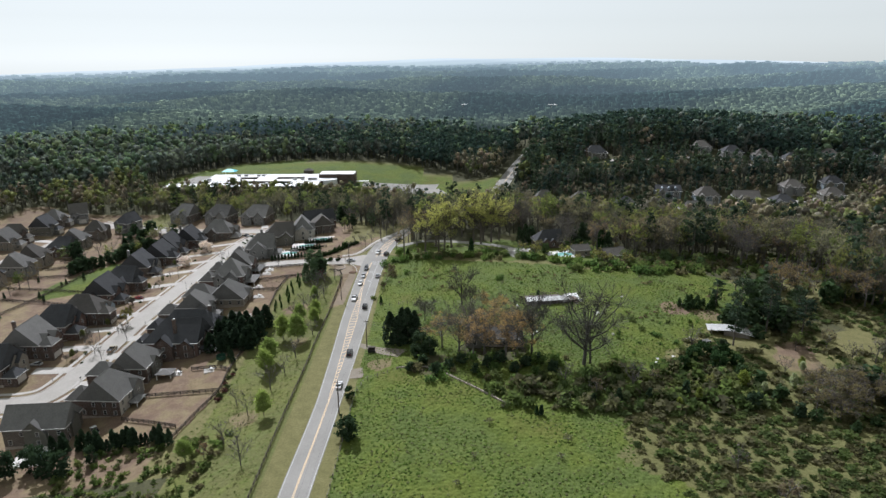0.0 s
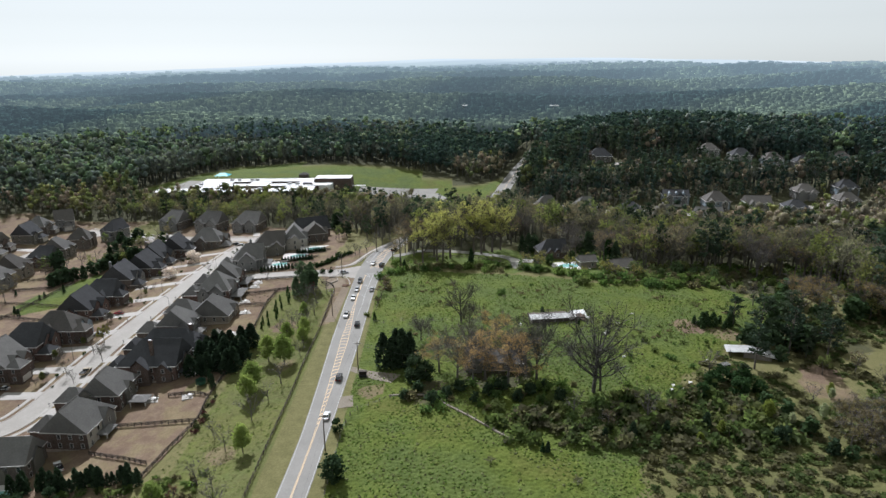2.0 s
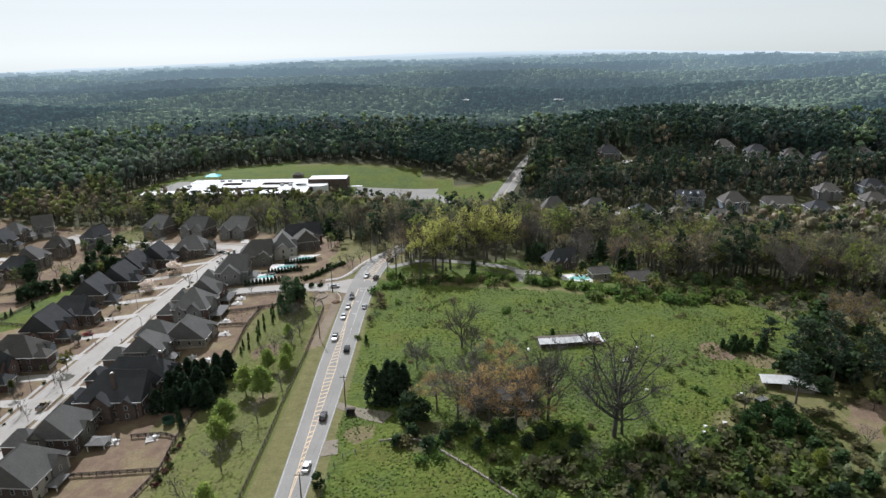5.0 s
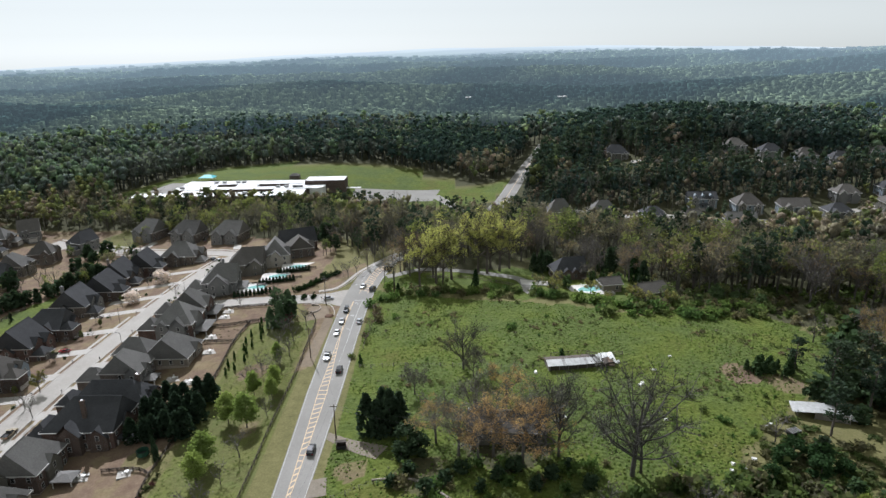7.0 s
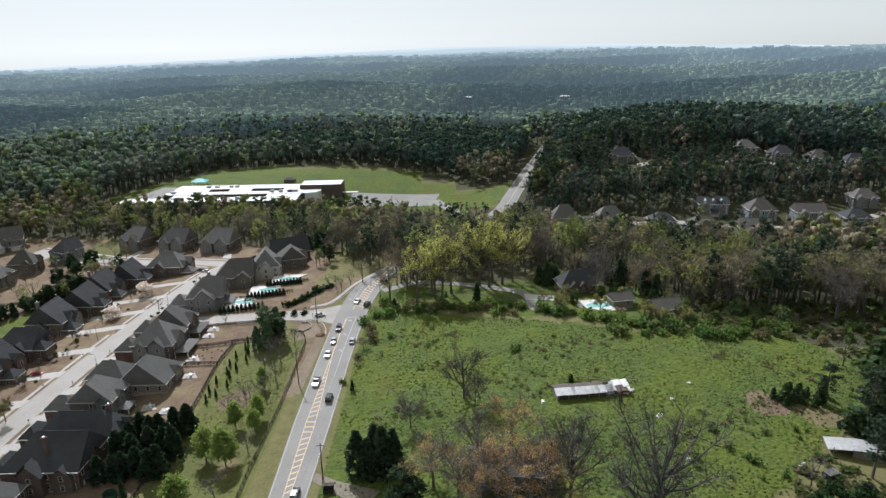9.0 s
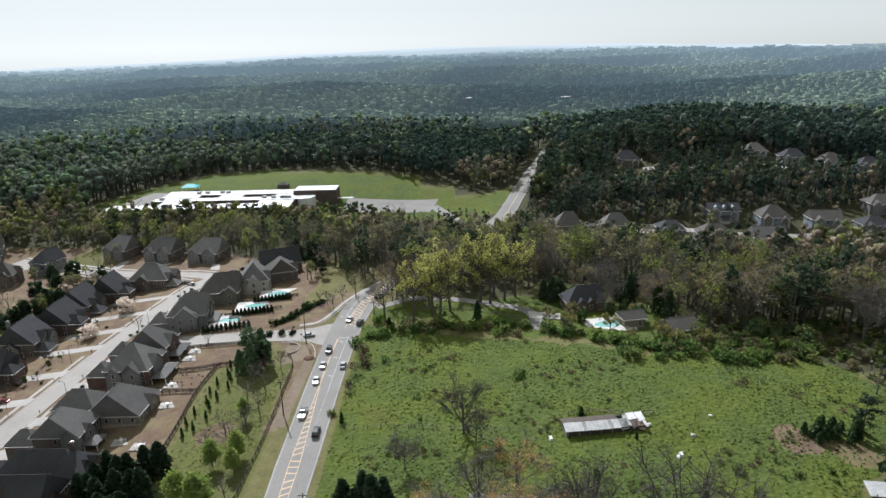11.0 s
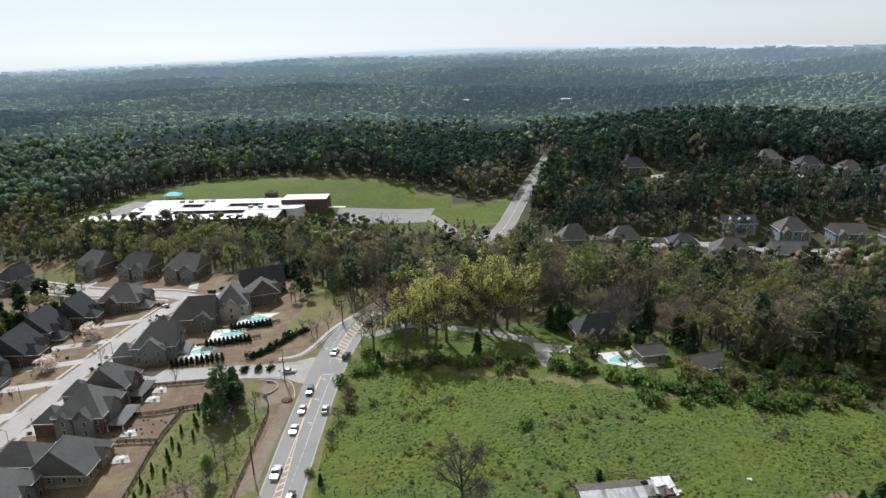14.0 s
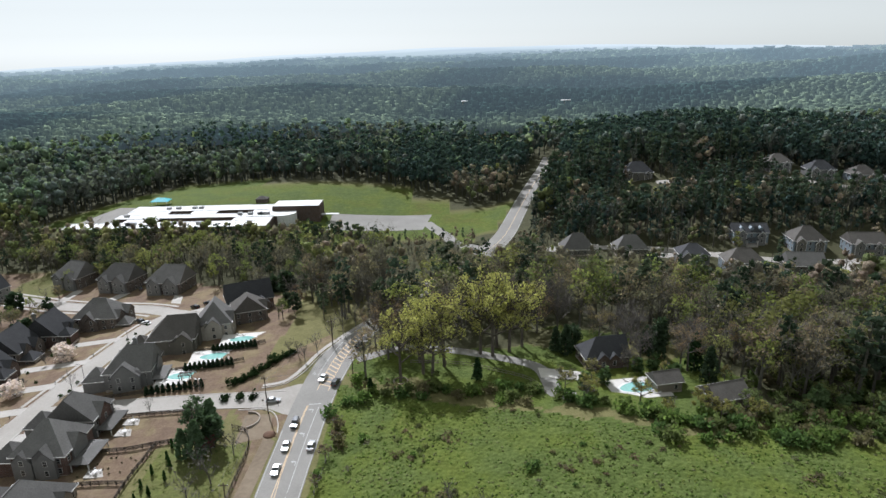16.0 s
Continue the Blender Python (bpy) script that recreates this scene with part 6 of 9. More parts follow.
for i, (x, y, h) in enumerate(((111, 233, 9), (115, 229, 8), (120, 234, 10), (126, 236, 9), (118, 222, 7), (129, 231, 8), (134, 236, 9), (123, 241, 8))):
    tree("holly", "dense dark evergreen crowding the tin-roofed shed", x, y, h, i, (0.035, 0.052, 0.028), 1.25, "evergreens round the tin-roofed shed", lod=1)
for i, (x, y, h) in enumerate(((-29, 292, 4.5), (-27.5, 299, 4.0), (-28, 306, 4.2), (-29.5, 281, 3.6))):
    tree("bud", "low spreading reddish-brown shrub by the roadside fence", x, y, h, i, (0.15, 0.11, 0.085), 1.9, "spreading shrubs by the roadside fence", name="shrub", lod=1)

for i, (x, y, h, k, w) in enumerate(((118, 174, 12, "bud", 1.6), (128, 180, 11, "bud", 1.5), (138, 172, 10, "holly", 1.3), (133, 186, 9, "holly", 1.2), (94, 174, 6, "holly", 1.4), (105, 169, 5, "holly", 1.3), (59, 183, 11, "bare", 1.2), (38, 186, 8, "bare", 1.4), (46, 178, 7, "bud", 1.3), (67, 186, 6, "bud", 1.3), (52, 174, 5, "cedar", 1.2), (62, 176, 4.5, "cedar", 1.2), (44, 173, 4, "cedar", 1.2), (75, 180, 5, "cedar", 1.3), (84, 184, 6, "leafy", 1.2), (80, 176, 5, "leafy", 1.3), (27.4, 168, 3.2, "cedar", 1.0), (150, 190, 9, "bud", 1.4), (152, 205, 10, "bare", 1.2))):
    tree(k, "scrub tree rising from the thicket", x, y, h, i, (0.17, 0.14, 0.095) if k == "bud" else None, w, "scrub trees of the thicket", lod=1)
for i, (x, y, w) in enumerate(((11.7, 163.6, 3.4), (6.2, 148.2, 2.6), (32.9, 155, 3.6), (29.6, 147.3, 2.8), (1.6, 137, 2.6), (16.4, 171.8, 2.4), (25.7, 275, 2.6), (-18, 296, 2.8), (91, 282, 2.6), (99, 276, 2.6), (-22, 286, 2.8), (8.7, 284, 1.6), (54, 272, 2.0))):
    tree("bud", "low spreading mat of brownish shrub in the pasture", x, y, w * 0.55, i, (0.14, 0.13, 0.085), 2.6, "spreading shrub mats in the pasture", name="shrub", lod=1)

for i, (x, y, h) in enumerate(((112, 172, 9), (116, 179, 11), (121, 171, 10.5), (125, 176, 11), (123, 184, 10), (131, 175, 10.5), (117, 168, 8), (134, 181, 9.5))):
    tree("bud", "dense round budding tree with olive-brown buds in the brush", x, y, h, i, (0.2, 0.165, 0.095), 1.5, "budding grove in the brush")
for i, (x, y, h) in enumerate(((101, 186, 6), (104, 178, 5.5), (109, 167, 4.5), (141, 180, 9), (146, 176, 8), (139, 188, 8), (98, 192, 5), (126, 165, 4), (118, 162, 3.4))):
    tree("holly", "bushy dark evergreen beside the budding grove", x, y, h, i, (0.035, 0.055, 0.026), 1.4, "evergreens beside the budding grove", lod=1)

for i, (x, y, h) in enumerate(((144, 259, 18), (154, 262, 19), (149, 266, 17), (178, 252, 18), (184, 256, 19), (172, 262, 17), (192, 262, 18))):
    tree("bud", "round-crowned tree with russet spring buds", x, y, h, i, (0.26, 0.185, 0.1), 1.2, "russet trees beyond the tin-roofed shed")
rq = random.Random(77)
for i in range(46):
    u, v = rq.random(), rq.random()
    x, y = -66 + 42 * u, 388 + 50 * v - 12 * u
    if x > -39 + 0.55 * (y - 372) or (x + 78.5) ** 2 + (y - 393) ** 2 < 170:
        continue
    k = ("bare", "bud", "bare", "pine", "leafy", "bare")[i % 6]
    tree(k, "slender tree in the copse beside the road's bend", x, y, rq.uniform(9, 17), i, {"bud": (0.22, 0.16, 0.12), "leafy": (0.16, 0.18, 0.08)}.get(k), 1.1, "copse beside the road's bend", lod=1)
for i in range(34):
    x, y = rq.uniform(128, 205), rq.uniform(228, 282)
    if (x - 154) ** 2 + (y - 224) ** 2 < 200:
        continue
    k = ("holly", "bud", "holly", "bare", "leafy", "pine")[i % 6]
    tree(k, "mixed young tree in the overgrown corner of the pasture", x, y, rq.uniform(5, 12), i, {"bud": (0.22, 0.17, 0.11), "holly": (0.04, 0.062, 0.03)}.get(k), 1.3, "young trees of the overgrown corner", lod=1)
for i in range(26):
    x = rq.uniform(86, 132)
    tree("leafy" if i % 4 else "holly", "broad green bush at the foot of the wood", x, rq.uniform(299, 318), rq.uniform(4, 7.5), i, [(0.07, 0.1, 0.045), (0.15, 0.18, 0.08), (0.18, 0.195, 0.085), (0.13, 0.165, 0.075)][i % 4], 1.35, "green bushes at the foot of the wood", lod=1)
for i in range(22):
    x, y = rq.uniform(40, 92), rq.uniform(303, 336)
    if (x - 66) ** 2 + (y - 318) ** 2 < 80 or (x - 56) ** 2 + (y - 337) ** 2 < 120 or (x - 85) ** 2 + (y - 310) ** 2 < 50 or (x - 40) ** 2 + (y - 327) ** 2 < 70:
        continue
    k = ("bare", "bud", "holly")[i % 3]
    tree(k, "small garden tree round the estate pool", x, y, rq.uniform(4, 8), i, {"bud": (0.26, 0.22, 0.11), "holly": (0.05, 0.075, 0.032)}.get(k), 1.2, "small trees round the estate pool", lod=1)

re = random.Random(31)
for i in range(20):
    x = 62 + i * 7.2 + re.uniform(-2.5, 2.5)
    y = 325 + 0.02 * x + re.uniform(-6, 7) - (14 if x > 150 else 0)
    k = ("bud", "leafy", "bare", "bud", "leafy")[i % 5]
    if (x - 66) ** 2 + (y - 318) ** 2 < 170 or (x - 85) ** 2 + (y - 310) ** 2 < 130:
        continue
    tone = {"bud": [(0.25, 0.2, 0.135), (0.25, 0.175, 0.125)], "leafy": [(0.28, 0.285, 0.115), (0.24, 0.25, 0.105)], "bare": [None]}[k]
    tree(k, {"bud": "tall budding tree with a tan crown at the wood's edge", "leafy": "tall tree with fresh olive leaves at the wood's edge", "bare": "tall leafless tree at the wood's edge"}[k], x, y, re.uniform(17, 24), i, tone[i % len(tone)], 1.15, "tall trees at the wood's edge")

# tall trees of the estate
for i, (x, y, h, k) in enumerate(((45, 343, 11, "cedar"), (42, 346, 9, "cedar"), (48, 347, 10, "holly"), (76, 341, 13, "cedar"), (73, 345, 10, "cedar"), (86, 323, 12, "cedar"), (80, 352, 11, "holly"))):
    tree(k, "dark evergreen beside the charcoal-roofed house", x, y, h, i, (0.034, 0.05, 0.03), 1.1, "evergreens round the estate house")
for i, (x, y, h, k) in enumerate(((40, 317.5, 8, "bud"), (50, 326, 7, "bud"), (63, 331, 8, "bare"), (69, 337, 12, "bare"), (66, 346, 15, "bare"), (58, 350, 16, "bud"), (70, 352, 17, "bare"), (82, 336, 14, "bud"), (88, 342, 16, "bare"))):
    tree(k, "garden tree with thin spring growth beside the estate house", x, y, h, i, (0.3, 0.27, 0.12) if h < 9 else (0.24, 0.19, 0.12), 1.15, "garden trees of the estate house")

ET = "tall spring trees round the estate drive"
for i, (x, y, h, k) in enumerate(((-10.8, 329, 25, 0), (-3.5, 333, 29, 0), (-0.5, 331.5, 27, 1), (3.5, 337, 29, 0), (-5, 341, 26, 0), (16, 345, 30, 0), (20, 343, 31, 0), (26, 346, 30, 0), (22, 350, 29, 1), (31, 350, 26, 0),
                                  (-16, 345, 21, 3), (-21, 352, 20, 3), (-15, 354, 22, 3), (-18, 360, 22, 2), (10, 360, 22, 2), (4, 358, 21, 3), (38, 362, 23, 3), (46, 364, 22, 2))):
    kd, tone = (("leafy", (0.42, 0.4, 0.15)), ("leafy", (0.36, 0.35, 0.135)), ("bare", None), ("bud", (0.24, 0.17, 0.12)))[k]
    tree(kd, "tall spring tree with thin yellow-green leaves" if k < 2 else "tall nearly leafless tree with fine twigs", x, y, h, i, tone, 1.0, ET)
for x, y, h in ((46, 313, 8), (60.5, 309.5, 8), (76, 304, 8), (80, 300, 7), (90, 300, 7), (66, 303, 5)):
    tree("leafy", "small tree with golden-green young leaves", x, y, h, int(x) % 5, (0.27, 0.25, 0.1), 1.3, "small trees round the estate pool")
for x, y, h in ((-145, 371, 5.8), (-147.5, 343, 5.0)):
    tree("holly", "small cherry tree covered in pale pink blossom", x, y, h * 1.3, int(-x) % 5, (0.75, 0.64, 0.64), 1.9, "blossoming cherry trees")
tree("leafy", "slim street tree with sparse golden buds", -141.8, 262, 9, 1, (0.19, 0.17, 0.07), 1.0)
for i, (x, y, h) in enumerate(((-126, 342, 8), (-141, 252, 8), (-134.5, 246, 9), (-143, 236, 8), (-146, 288, 5), (-146, 305, 5), (-147, 322, 5), (-148, 335, 4.5), (-122, 300, 4), (-98, 318, 6), (-76, 329, 6), (-88, 318.8, 6), (-215, 452, 9), (-200, 448, 9), (-137, 230, 7), (-45, 345, 9), (-42, 352, 9), (-38, 361, 10), (-35, 367, 11), (-48, 349, 8), (-52, 352, 7), (-31, 374, 12))):
    tree("bare", "leafless street tree beside the pavement", x, y, h, i, None, 0.95, "leafless street trees", lod=1)

# garden and plot trees between the houses
rg = random.Random(23)
for i in range(14):
    tree(("holly", "bud", "cedar", "leafy")[i % 4], "garden tree beside the farther plots", -186 - 26 * rg.random(), 388 + 55 * rg.random(), rg.uniform(6, 11), i, None, 1.3, "garden trees behind the plots", lod=1)
for i in range(44):
    u = rg.random()
    x, y = ((-190 - 22 * rg.random(), 372 + 95 * u), (-70 + 6 * rg.random() - 30 * u, 424 + 24 * u), (-205 + 100 * u, 478 - 24 * u + 4 * rg.random()), (-218 - 14 * rg.random(), 290 + 160 * u))[i % 4]
    kd = ("bud", "leafy", "holly", "bare", "leafy")[rg.randrange(5)]
    tree(kd, "garden tree behind the plots", x, y, rg.uniform(7, 13), i, None, 1.15, "garden trees behind the plots", lod=1)
for i in range(38):
    x, y = 62 + 130 * rg.random(), 112 + 125 * rg.random()
    if in_poly(np.array([x]), np.array([y]), PASTURE)[0] or (x - 112) ** 2 + (y - 228) ** 2 < 260:
        continue
    kd = ("bud", "bare", "bud", "pine", "leafy")[i % 5]
    tree(kd, "scrubby young tree growing in the brush", x, y, rg.uniform(5, 10.5), i, None, 1.25, "young trees in the brush", lod=1)

for i, (x, y, h) in enumerate(((-185.6, 509, 19), (-176, 514, 17), (-130, 510, 18), (-117, 508, 17), (-76, 512, 20), (-70, 507, 19), (-58, 508, 20), (-48, 511, 18), (-38, 514, 16), (-64, 514, 18))):
    tree("pine", "dark pine standing before the school", x, y, h, i, None, 1.3, "pines before the school", lod=1)
for i in range(16):
    shrub("low dark shrub planted in a yard row", -95 + (i % 8) * 2.1 + rg.uniform(-1.2, 1.2), 292 + (i // 8) * 4.2 + rg.uniform(-1.6, 1.6), 0.45, i, (0.06, 0.055, 0.035), "yard planting rows")

# shrubs
SH = "shrubs along the pasture"
rs = random.Random(11)
spots = [(25.7, 281, 2.6), (24, 279, 2), (39, 258, 2), (-30.8, 312, 3.5), (-28, 305, 3), (-25.9, 297, 3.5), (-19.9, 299, 2.5), (-18.5, 325, 4), (-22, 318, 4), (-15, 321, 3), (-27, 318, 3.5), (-24, 331, 4.5), (-29.5, 285, 2), (-33, 268, 2), (8, 316, 3), (20, 313, 3.5), (28, 310, 3)]
for k in range(46):
    u = k / 45
    spots.append((-12 + 118 * u + rs.uniform(-2, 2), 320 - 27 * u + 5 * math.sin(u * 5) + rs.uniform(-3, 3), rs.uniform(2.2, 4.6)))
for k in range(60):
    spots.append((rs.uniform(60, 130), rs.uniform(290, 304), rs.uniform(2.2, 4.6)))
for k in range(40):
    spots.append((rs.uniform(52, 104), rs.uniform(180, 236), rs.uniform(0.9, 2.4)))
for k in range(30):
    spots.append((rs.uniform(-12, 42), rs.uniform(188, 203), rs.uniform(1.5, 3.8)))
for k in range(16):
    spots.append((rs.uniform(-10, 95), rs.uniform(255, 290), rs.uniform(0.6, 1.2)))
for i, (x, y, h) in enumerate(spots):
    shrub("unclipped shrub with young leaves at the pasture's edge", x, y, h, i, [(0.125, 0.185, 0.06), (0.155, 0.21, 0.068), (0.135, 0.16, 0.068), (0.17, 0.15, 0.095), (0.1, 0.155, 0.058)][rs.randrange(5)], SH)
for i in range(40):
    side = -139.5 - 12 * rs.random() if i % 2 else -119 - 4 * rs.random()
    shrub("low clipped shrub in a front garden", side - 4, rs.uniform(215, 400), rs.uniform(0.7, 1.3), i, (0.03, 0.05, 0.02), "front garden shrubs")
for i, (x, y) in enumerate(resample([(-66, 333), (-62.5, 337), (-58.5, 343), (-55, 348.5), (-50.5, 353)], 1.3)):
    shrub("dark clipped hedge shrub beside the entrance lawn", x, y, 2.0 if i % 7 else 3.2, i, (0.025, 0.042, 0.018), "hedge of the entrance lawn")
for i in range(6):
    shrub("round clipped shrub at the street entrance", -66 + i % 3 * 4.2, 324.6 - (i // 3) * 1.6, 2.0, i, (0.02, 0.034, 0.017), "round shrubs of the street entrance")
for i in range(12):
    shrub("reddish garden shrub along the yard fence", -77.5 + rs.uniform(-1.5, 1), 190 + i * 1.9, rs.uniform(0.9, 1.8), i, (0.1, 0.045, 0.05) if i % 3 == 0 else (0.05, 0.06, 0.03), "fence border shrubs")


# ---- woods ----
KEEP_OUT = [(x, y, 15) for _, x, y, *_ in hill] + [(x, y - 15, 12) for _, x, y, *_ in hill] + [(x, y - 28, 13) for _, x, y, *_ in hill if y > 540] + [(56, 337, 15), (66, 318, 11), (85, 310, 10), (42, 325, 9), (57, 322, 10), (68, 858, 36), (62, 805, 28), (226, 864, 28), (214, 812, 22), (236, 918, 32), (-160, 590, 52), (-215, 590, 40), (-100, 590, 45), (-30, 600, 52), (-70, 640, 35), (-150, 640, 40), (-210, 640, 32), (22, 562, 28),
            (-197, 473, 13), (-166.5, 462, 13), (-136.5, 452.5, 13), (-205, 472, 14), (-230, 470, 14), (112, 462, 8), (190, 462, 10), (215, 455, 10), (148, 470, 8), (60, 476, 7), (208, 450, 8), (247, 470, 10)]


def may_stand(x, y):
    """Where the woods grow."""
    ok = ~in_poly(x, y, PASTURE) & ~in_poly(x, y, YARDS) & ~in_poly(x, y, SCHOOL_LAWN) & ~in_poly(x, y, ESTATE)
    ok &= ~((x > -90) & (x < 45) & (y < 330)) & ~((x > -75) & (x < -24) & (y < 372)) & ~((x < -60) & (y < 448) & (x > -330)) & ~((x > -75) & (x < -40) & (y < 400))
    ok &= ~((x > 40) & (x < 190) & (y < 252)) & ~((y > 252) & (y < 292) & (x < 146)) & ~((y < 314) & (x < 175))
    for cx, cy, r in KEEP_OUT:
        ok &= (x - cx) ** 2 + (y - cy) ** 2 > r * r
    d, _ = near_line(x, y, main_line[::4])
    ok &= d > np.where(y > 480, 13, 10)
    return ok & (np.abs(x) < 0.76 * y + 70)


def grow(name, label, x, y, kinds, lod, rng, h_lo, h_hi, tall=None, flat=1.0):
    """One sheet of woodland: trees of several kinds, each turned and sized."""
    z = land(x, y)
    parts, tints, index, quads, smooth, total = [], [], [], [], [], 0
    n_seed = 5
    choice = rng.integers(0, n_seed, len(x))
    for kind in sorted(set(kinds)):
        for seed in range(n_seed):
            m = np.flatnonzero((kinds == kind) & (choice == seed))
            if not len(m):
                continue
            ref = 3.0 if kind == "bush" else 24.0
            w, l = make_tree(kind, seed + 11, lod, ref)
            cc, cr = clump_places(kind, seed + 11, lod, ref)
            if lod == 1 and kind != "pine":
                cc, cr = cc[:0], cr[:0]
            if kind == "pine":
                cr = cr * 0.78
            bp, bq = BALLS[2 if lod in (2, 3) else 1]
            body = (cc[:, None] + bp[None] * cr[:, None, None] * rng.uniform(0.5, 1.1, (len(cc), len(bp), 1)) * (0.9, 0.9, 1.15)).reshape(-1, 3)
            both = np.concatenate([w, l, body])
            q = np.concatenate([np.arange(len(w) + len(l)).reshape(-1, 4), (bq[None] + len(bp) * np.arange(len(cc))[:, None, None]).reshape(-1, 4) + len(w) + len(l)])
            s = rng.uniform(h_lo, h_hi, len(m)) / ref * (1.12 if kind == "pine" else 1.0) * (tall[m] if tall is not None else 1.0)
            a = rng.uniform(0, 2 * np.pi, len(m))
            wid = s * rng.uniform(0.9, 1.3, len(m)) * flat
            c, t = np.cos(a) * wid, np.sin(a) * wid
            v = np.empty((len(m), len(both), 3))
            v[..., 0] = both[:, 0] * c[:, None] - both[:, 1] * t[:, None] + x[m][:, None]
            v[..., 1] = both[:, 0] * t[:, None] + both[:, 1] * c[:, None] + y[m][:, None]
            v[..., 2] = both[:, 2] * s[:, None] + z[m][:, None]
            tone = np.array(TONES[kind])[rng.integers(0, len(TONES[kind]), len(m))] * rng.uniform(0.75, 1.25, (len(m), 1))
            tint = np.repeat(tone[:, None], len(both), 1)
            # trunks from lod 3 on are bluer, in step with the haze-toned leaves
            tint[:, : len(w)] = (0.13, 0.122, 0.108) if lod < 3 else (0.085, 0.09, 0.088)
            quads.append((q[None] + (total + len(both) * np.arange(len(m)))[:, None, None]).reshape(-1, 4))
            total += len(both) * len(m)
            parts.append(v.reshape(-1, 3))
            tints.append(tint.reshape(-1, 3))
            mi = np.full(len(q), {"leafy": 1, "bud": 1, "bush": 1, "pine": 2, "cedar": 2, "bare": 3}[kind])
            mi[: len(w) // 4] = 3
            mi[(len(w) + len(l)) // 4 :] = 4
            index.append(np.tile(mi, len(m)))
            sm = np.zeros(len(q), bool)
            sm[(len(w) + len(l)) // 4 :] = True
            smooth.append(np.tile(sm, len(m)))
    me = big_mesh(name, np.concatenate(parts), np.concatenate(quads), [BARK, LEAF, NEEDLE, TWIG, CANOPY], np.concatenate(tints), "tint", np.concatenate(index))
    me.polygons.foreach_set("use_smooth", np.concatenate(smooth))
    return tagged(new(name, me), label, "woodland", kind="stuff")


def scatter(x0, x1, y0, y1, step, rng):
    gx, gy = np.meshgrid(np.arange(x0, x1, step), np.arange(y0, y1, step))
    return gx.ravel() + rng.uniform(-0.48, 0.48, gx.size) * step, gy.ravel() + rng.uniform(-0.48, 0.48, gx.size) * step


def pick(x, y, rng):
    """Kinds of trees by place: pines on the hillside and in groves, budding and bare wood elsewhere."""
    grove = np.sin(x / 37 + 1) * np.cos(y / 45) + 0.6 * np.sin((x - y) / 71 + 2) + 0.5 * np.sin(x / 160 + y / 90) + 0.3 * np.sin(x / 13) * np.sin(y / 17)
    stand = np.sin(x / 118 + 0.9 * np.sin(y / 83)) + np.sin(y / 57 + 1.2 * np.sin(x / 190 + 1.0)) + 0.5 * np.sin((x + y) / 41)
    hillside = ((x > 70) & (y > 485) & (y < 720)).astype(float) + ((x > -30) & (x < 70) & (y > 640) & (y < 760)) * 0.9
    r = rng.random(len(x))
    p_pine = np.clip(0.07 + 0.5 * (grove > 0.7) + 0.6 * hillside + np.where(y > 650, 0.55 * np.clip(stand, -0.1, 1), 0), 0.03, 0.85)
    low = (y < 450) & (x > -60)
    p_pine = np.where(low, 0.1 + 0.2 * (grove > 0.8), p_pine)
    p_leaf = np.where(low, 0.1 + 0.2 * (grove < -0.5), np.clip(0.16 + 0.32 * (grove < -0.4) - 0.1 * hillside, 0.05, 0.6)) * (1 - p_pine)
    p_bud = np.where(low, 0.5, 0.4) * (1 - p_pine)
    k = np.where(r < p_pine, "pine", np.where(r < p_pine + p_leaf, "leafy", np.where(r < p_pine + p_leaf + p_bud, "bud", "bare")))
    return k


def tallness(x, y):
    """Lower growth in front of the school and below the hillside street."""
    t = np.ones(len(x))
    t[(x < 30) & (y > 440) & (y < 545)] = 0.74
    t[(x > 60) & (x < 330) & (y > 405) & (y < 500)] = 0.55
    t[(x > 100) & (x < 430) & (y > 515) & (y < 580)] = 0.6
    t[(x > -30) & (x < 75) & (y > 425) & (y < 540)] = 0.42
    return t


wr = np.random.default_rng(5)
wx, wy = scatter(-420, 420, 100, 760, 6.9, wr)
ok = may_stand(wx, wy)
wx, wy = wx[ok], wy[ok]
dist = np.hypot(wx, wy - 120)
kinds = pick(wx, wy, wr)
belt = (wx > -270) & (wx < 40) & (wy > 440) & (wy < 502)
near = (dist < 300) | belt
mid, back = ~near & (dist < 520), ~near & (dist >= 520)
grow("wood_near", "mixed spring woodland with bare, budding and leafy trees", wx[near], wy[near], kinds[near], 1, wr, 17, 26, tallness(wx, wy)[near])
grow("wood_middle", "mixed spring woodland of bare trees, young leaves and pines", wx[mid], wy[mid], kinds[mid], 2, wr, 18, 26, tallness(wx, wy)[mid])
# farther sheets: haze painted into the tree colours, cooler and bluer than near
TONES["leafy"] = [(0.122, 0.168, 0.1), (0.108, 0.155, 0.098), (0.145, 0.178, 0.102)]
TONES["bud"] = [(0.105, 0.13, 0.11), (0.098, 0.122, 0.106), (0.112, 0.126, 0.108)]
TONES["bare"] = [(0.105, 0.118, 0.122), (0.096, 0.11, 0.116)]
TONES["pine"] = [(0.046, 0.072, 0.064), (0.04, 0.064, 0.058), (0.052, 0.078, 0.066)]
slope = back & (wx > 62) & (wy < 740)
back &= ~slope
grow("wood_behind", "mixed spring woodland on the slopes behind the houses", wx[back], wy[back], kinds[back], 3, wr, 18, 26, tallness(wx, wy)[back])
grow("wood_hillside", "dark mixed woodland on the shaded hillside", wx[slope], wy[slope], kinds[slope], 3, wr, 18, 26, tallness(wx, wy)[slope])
wx, wy = scatter(62, 430, 488, 610, 7.0, wr)
ok = may_stand(wx, wy)
wx, wy = wx[ok], wy[ok]
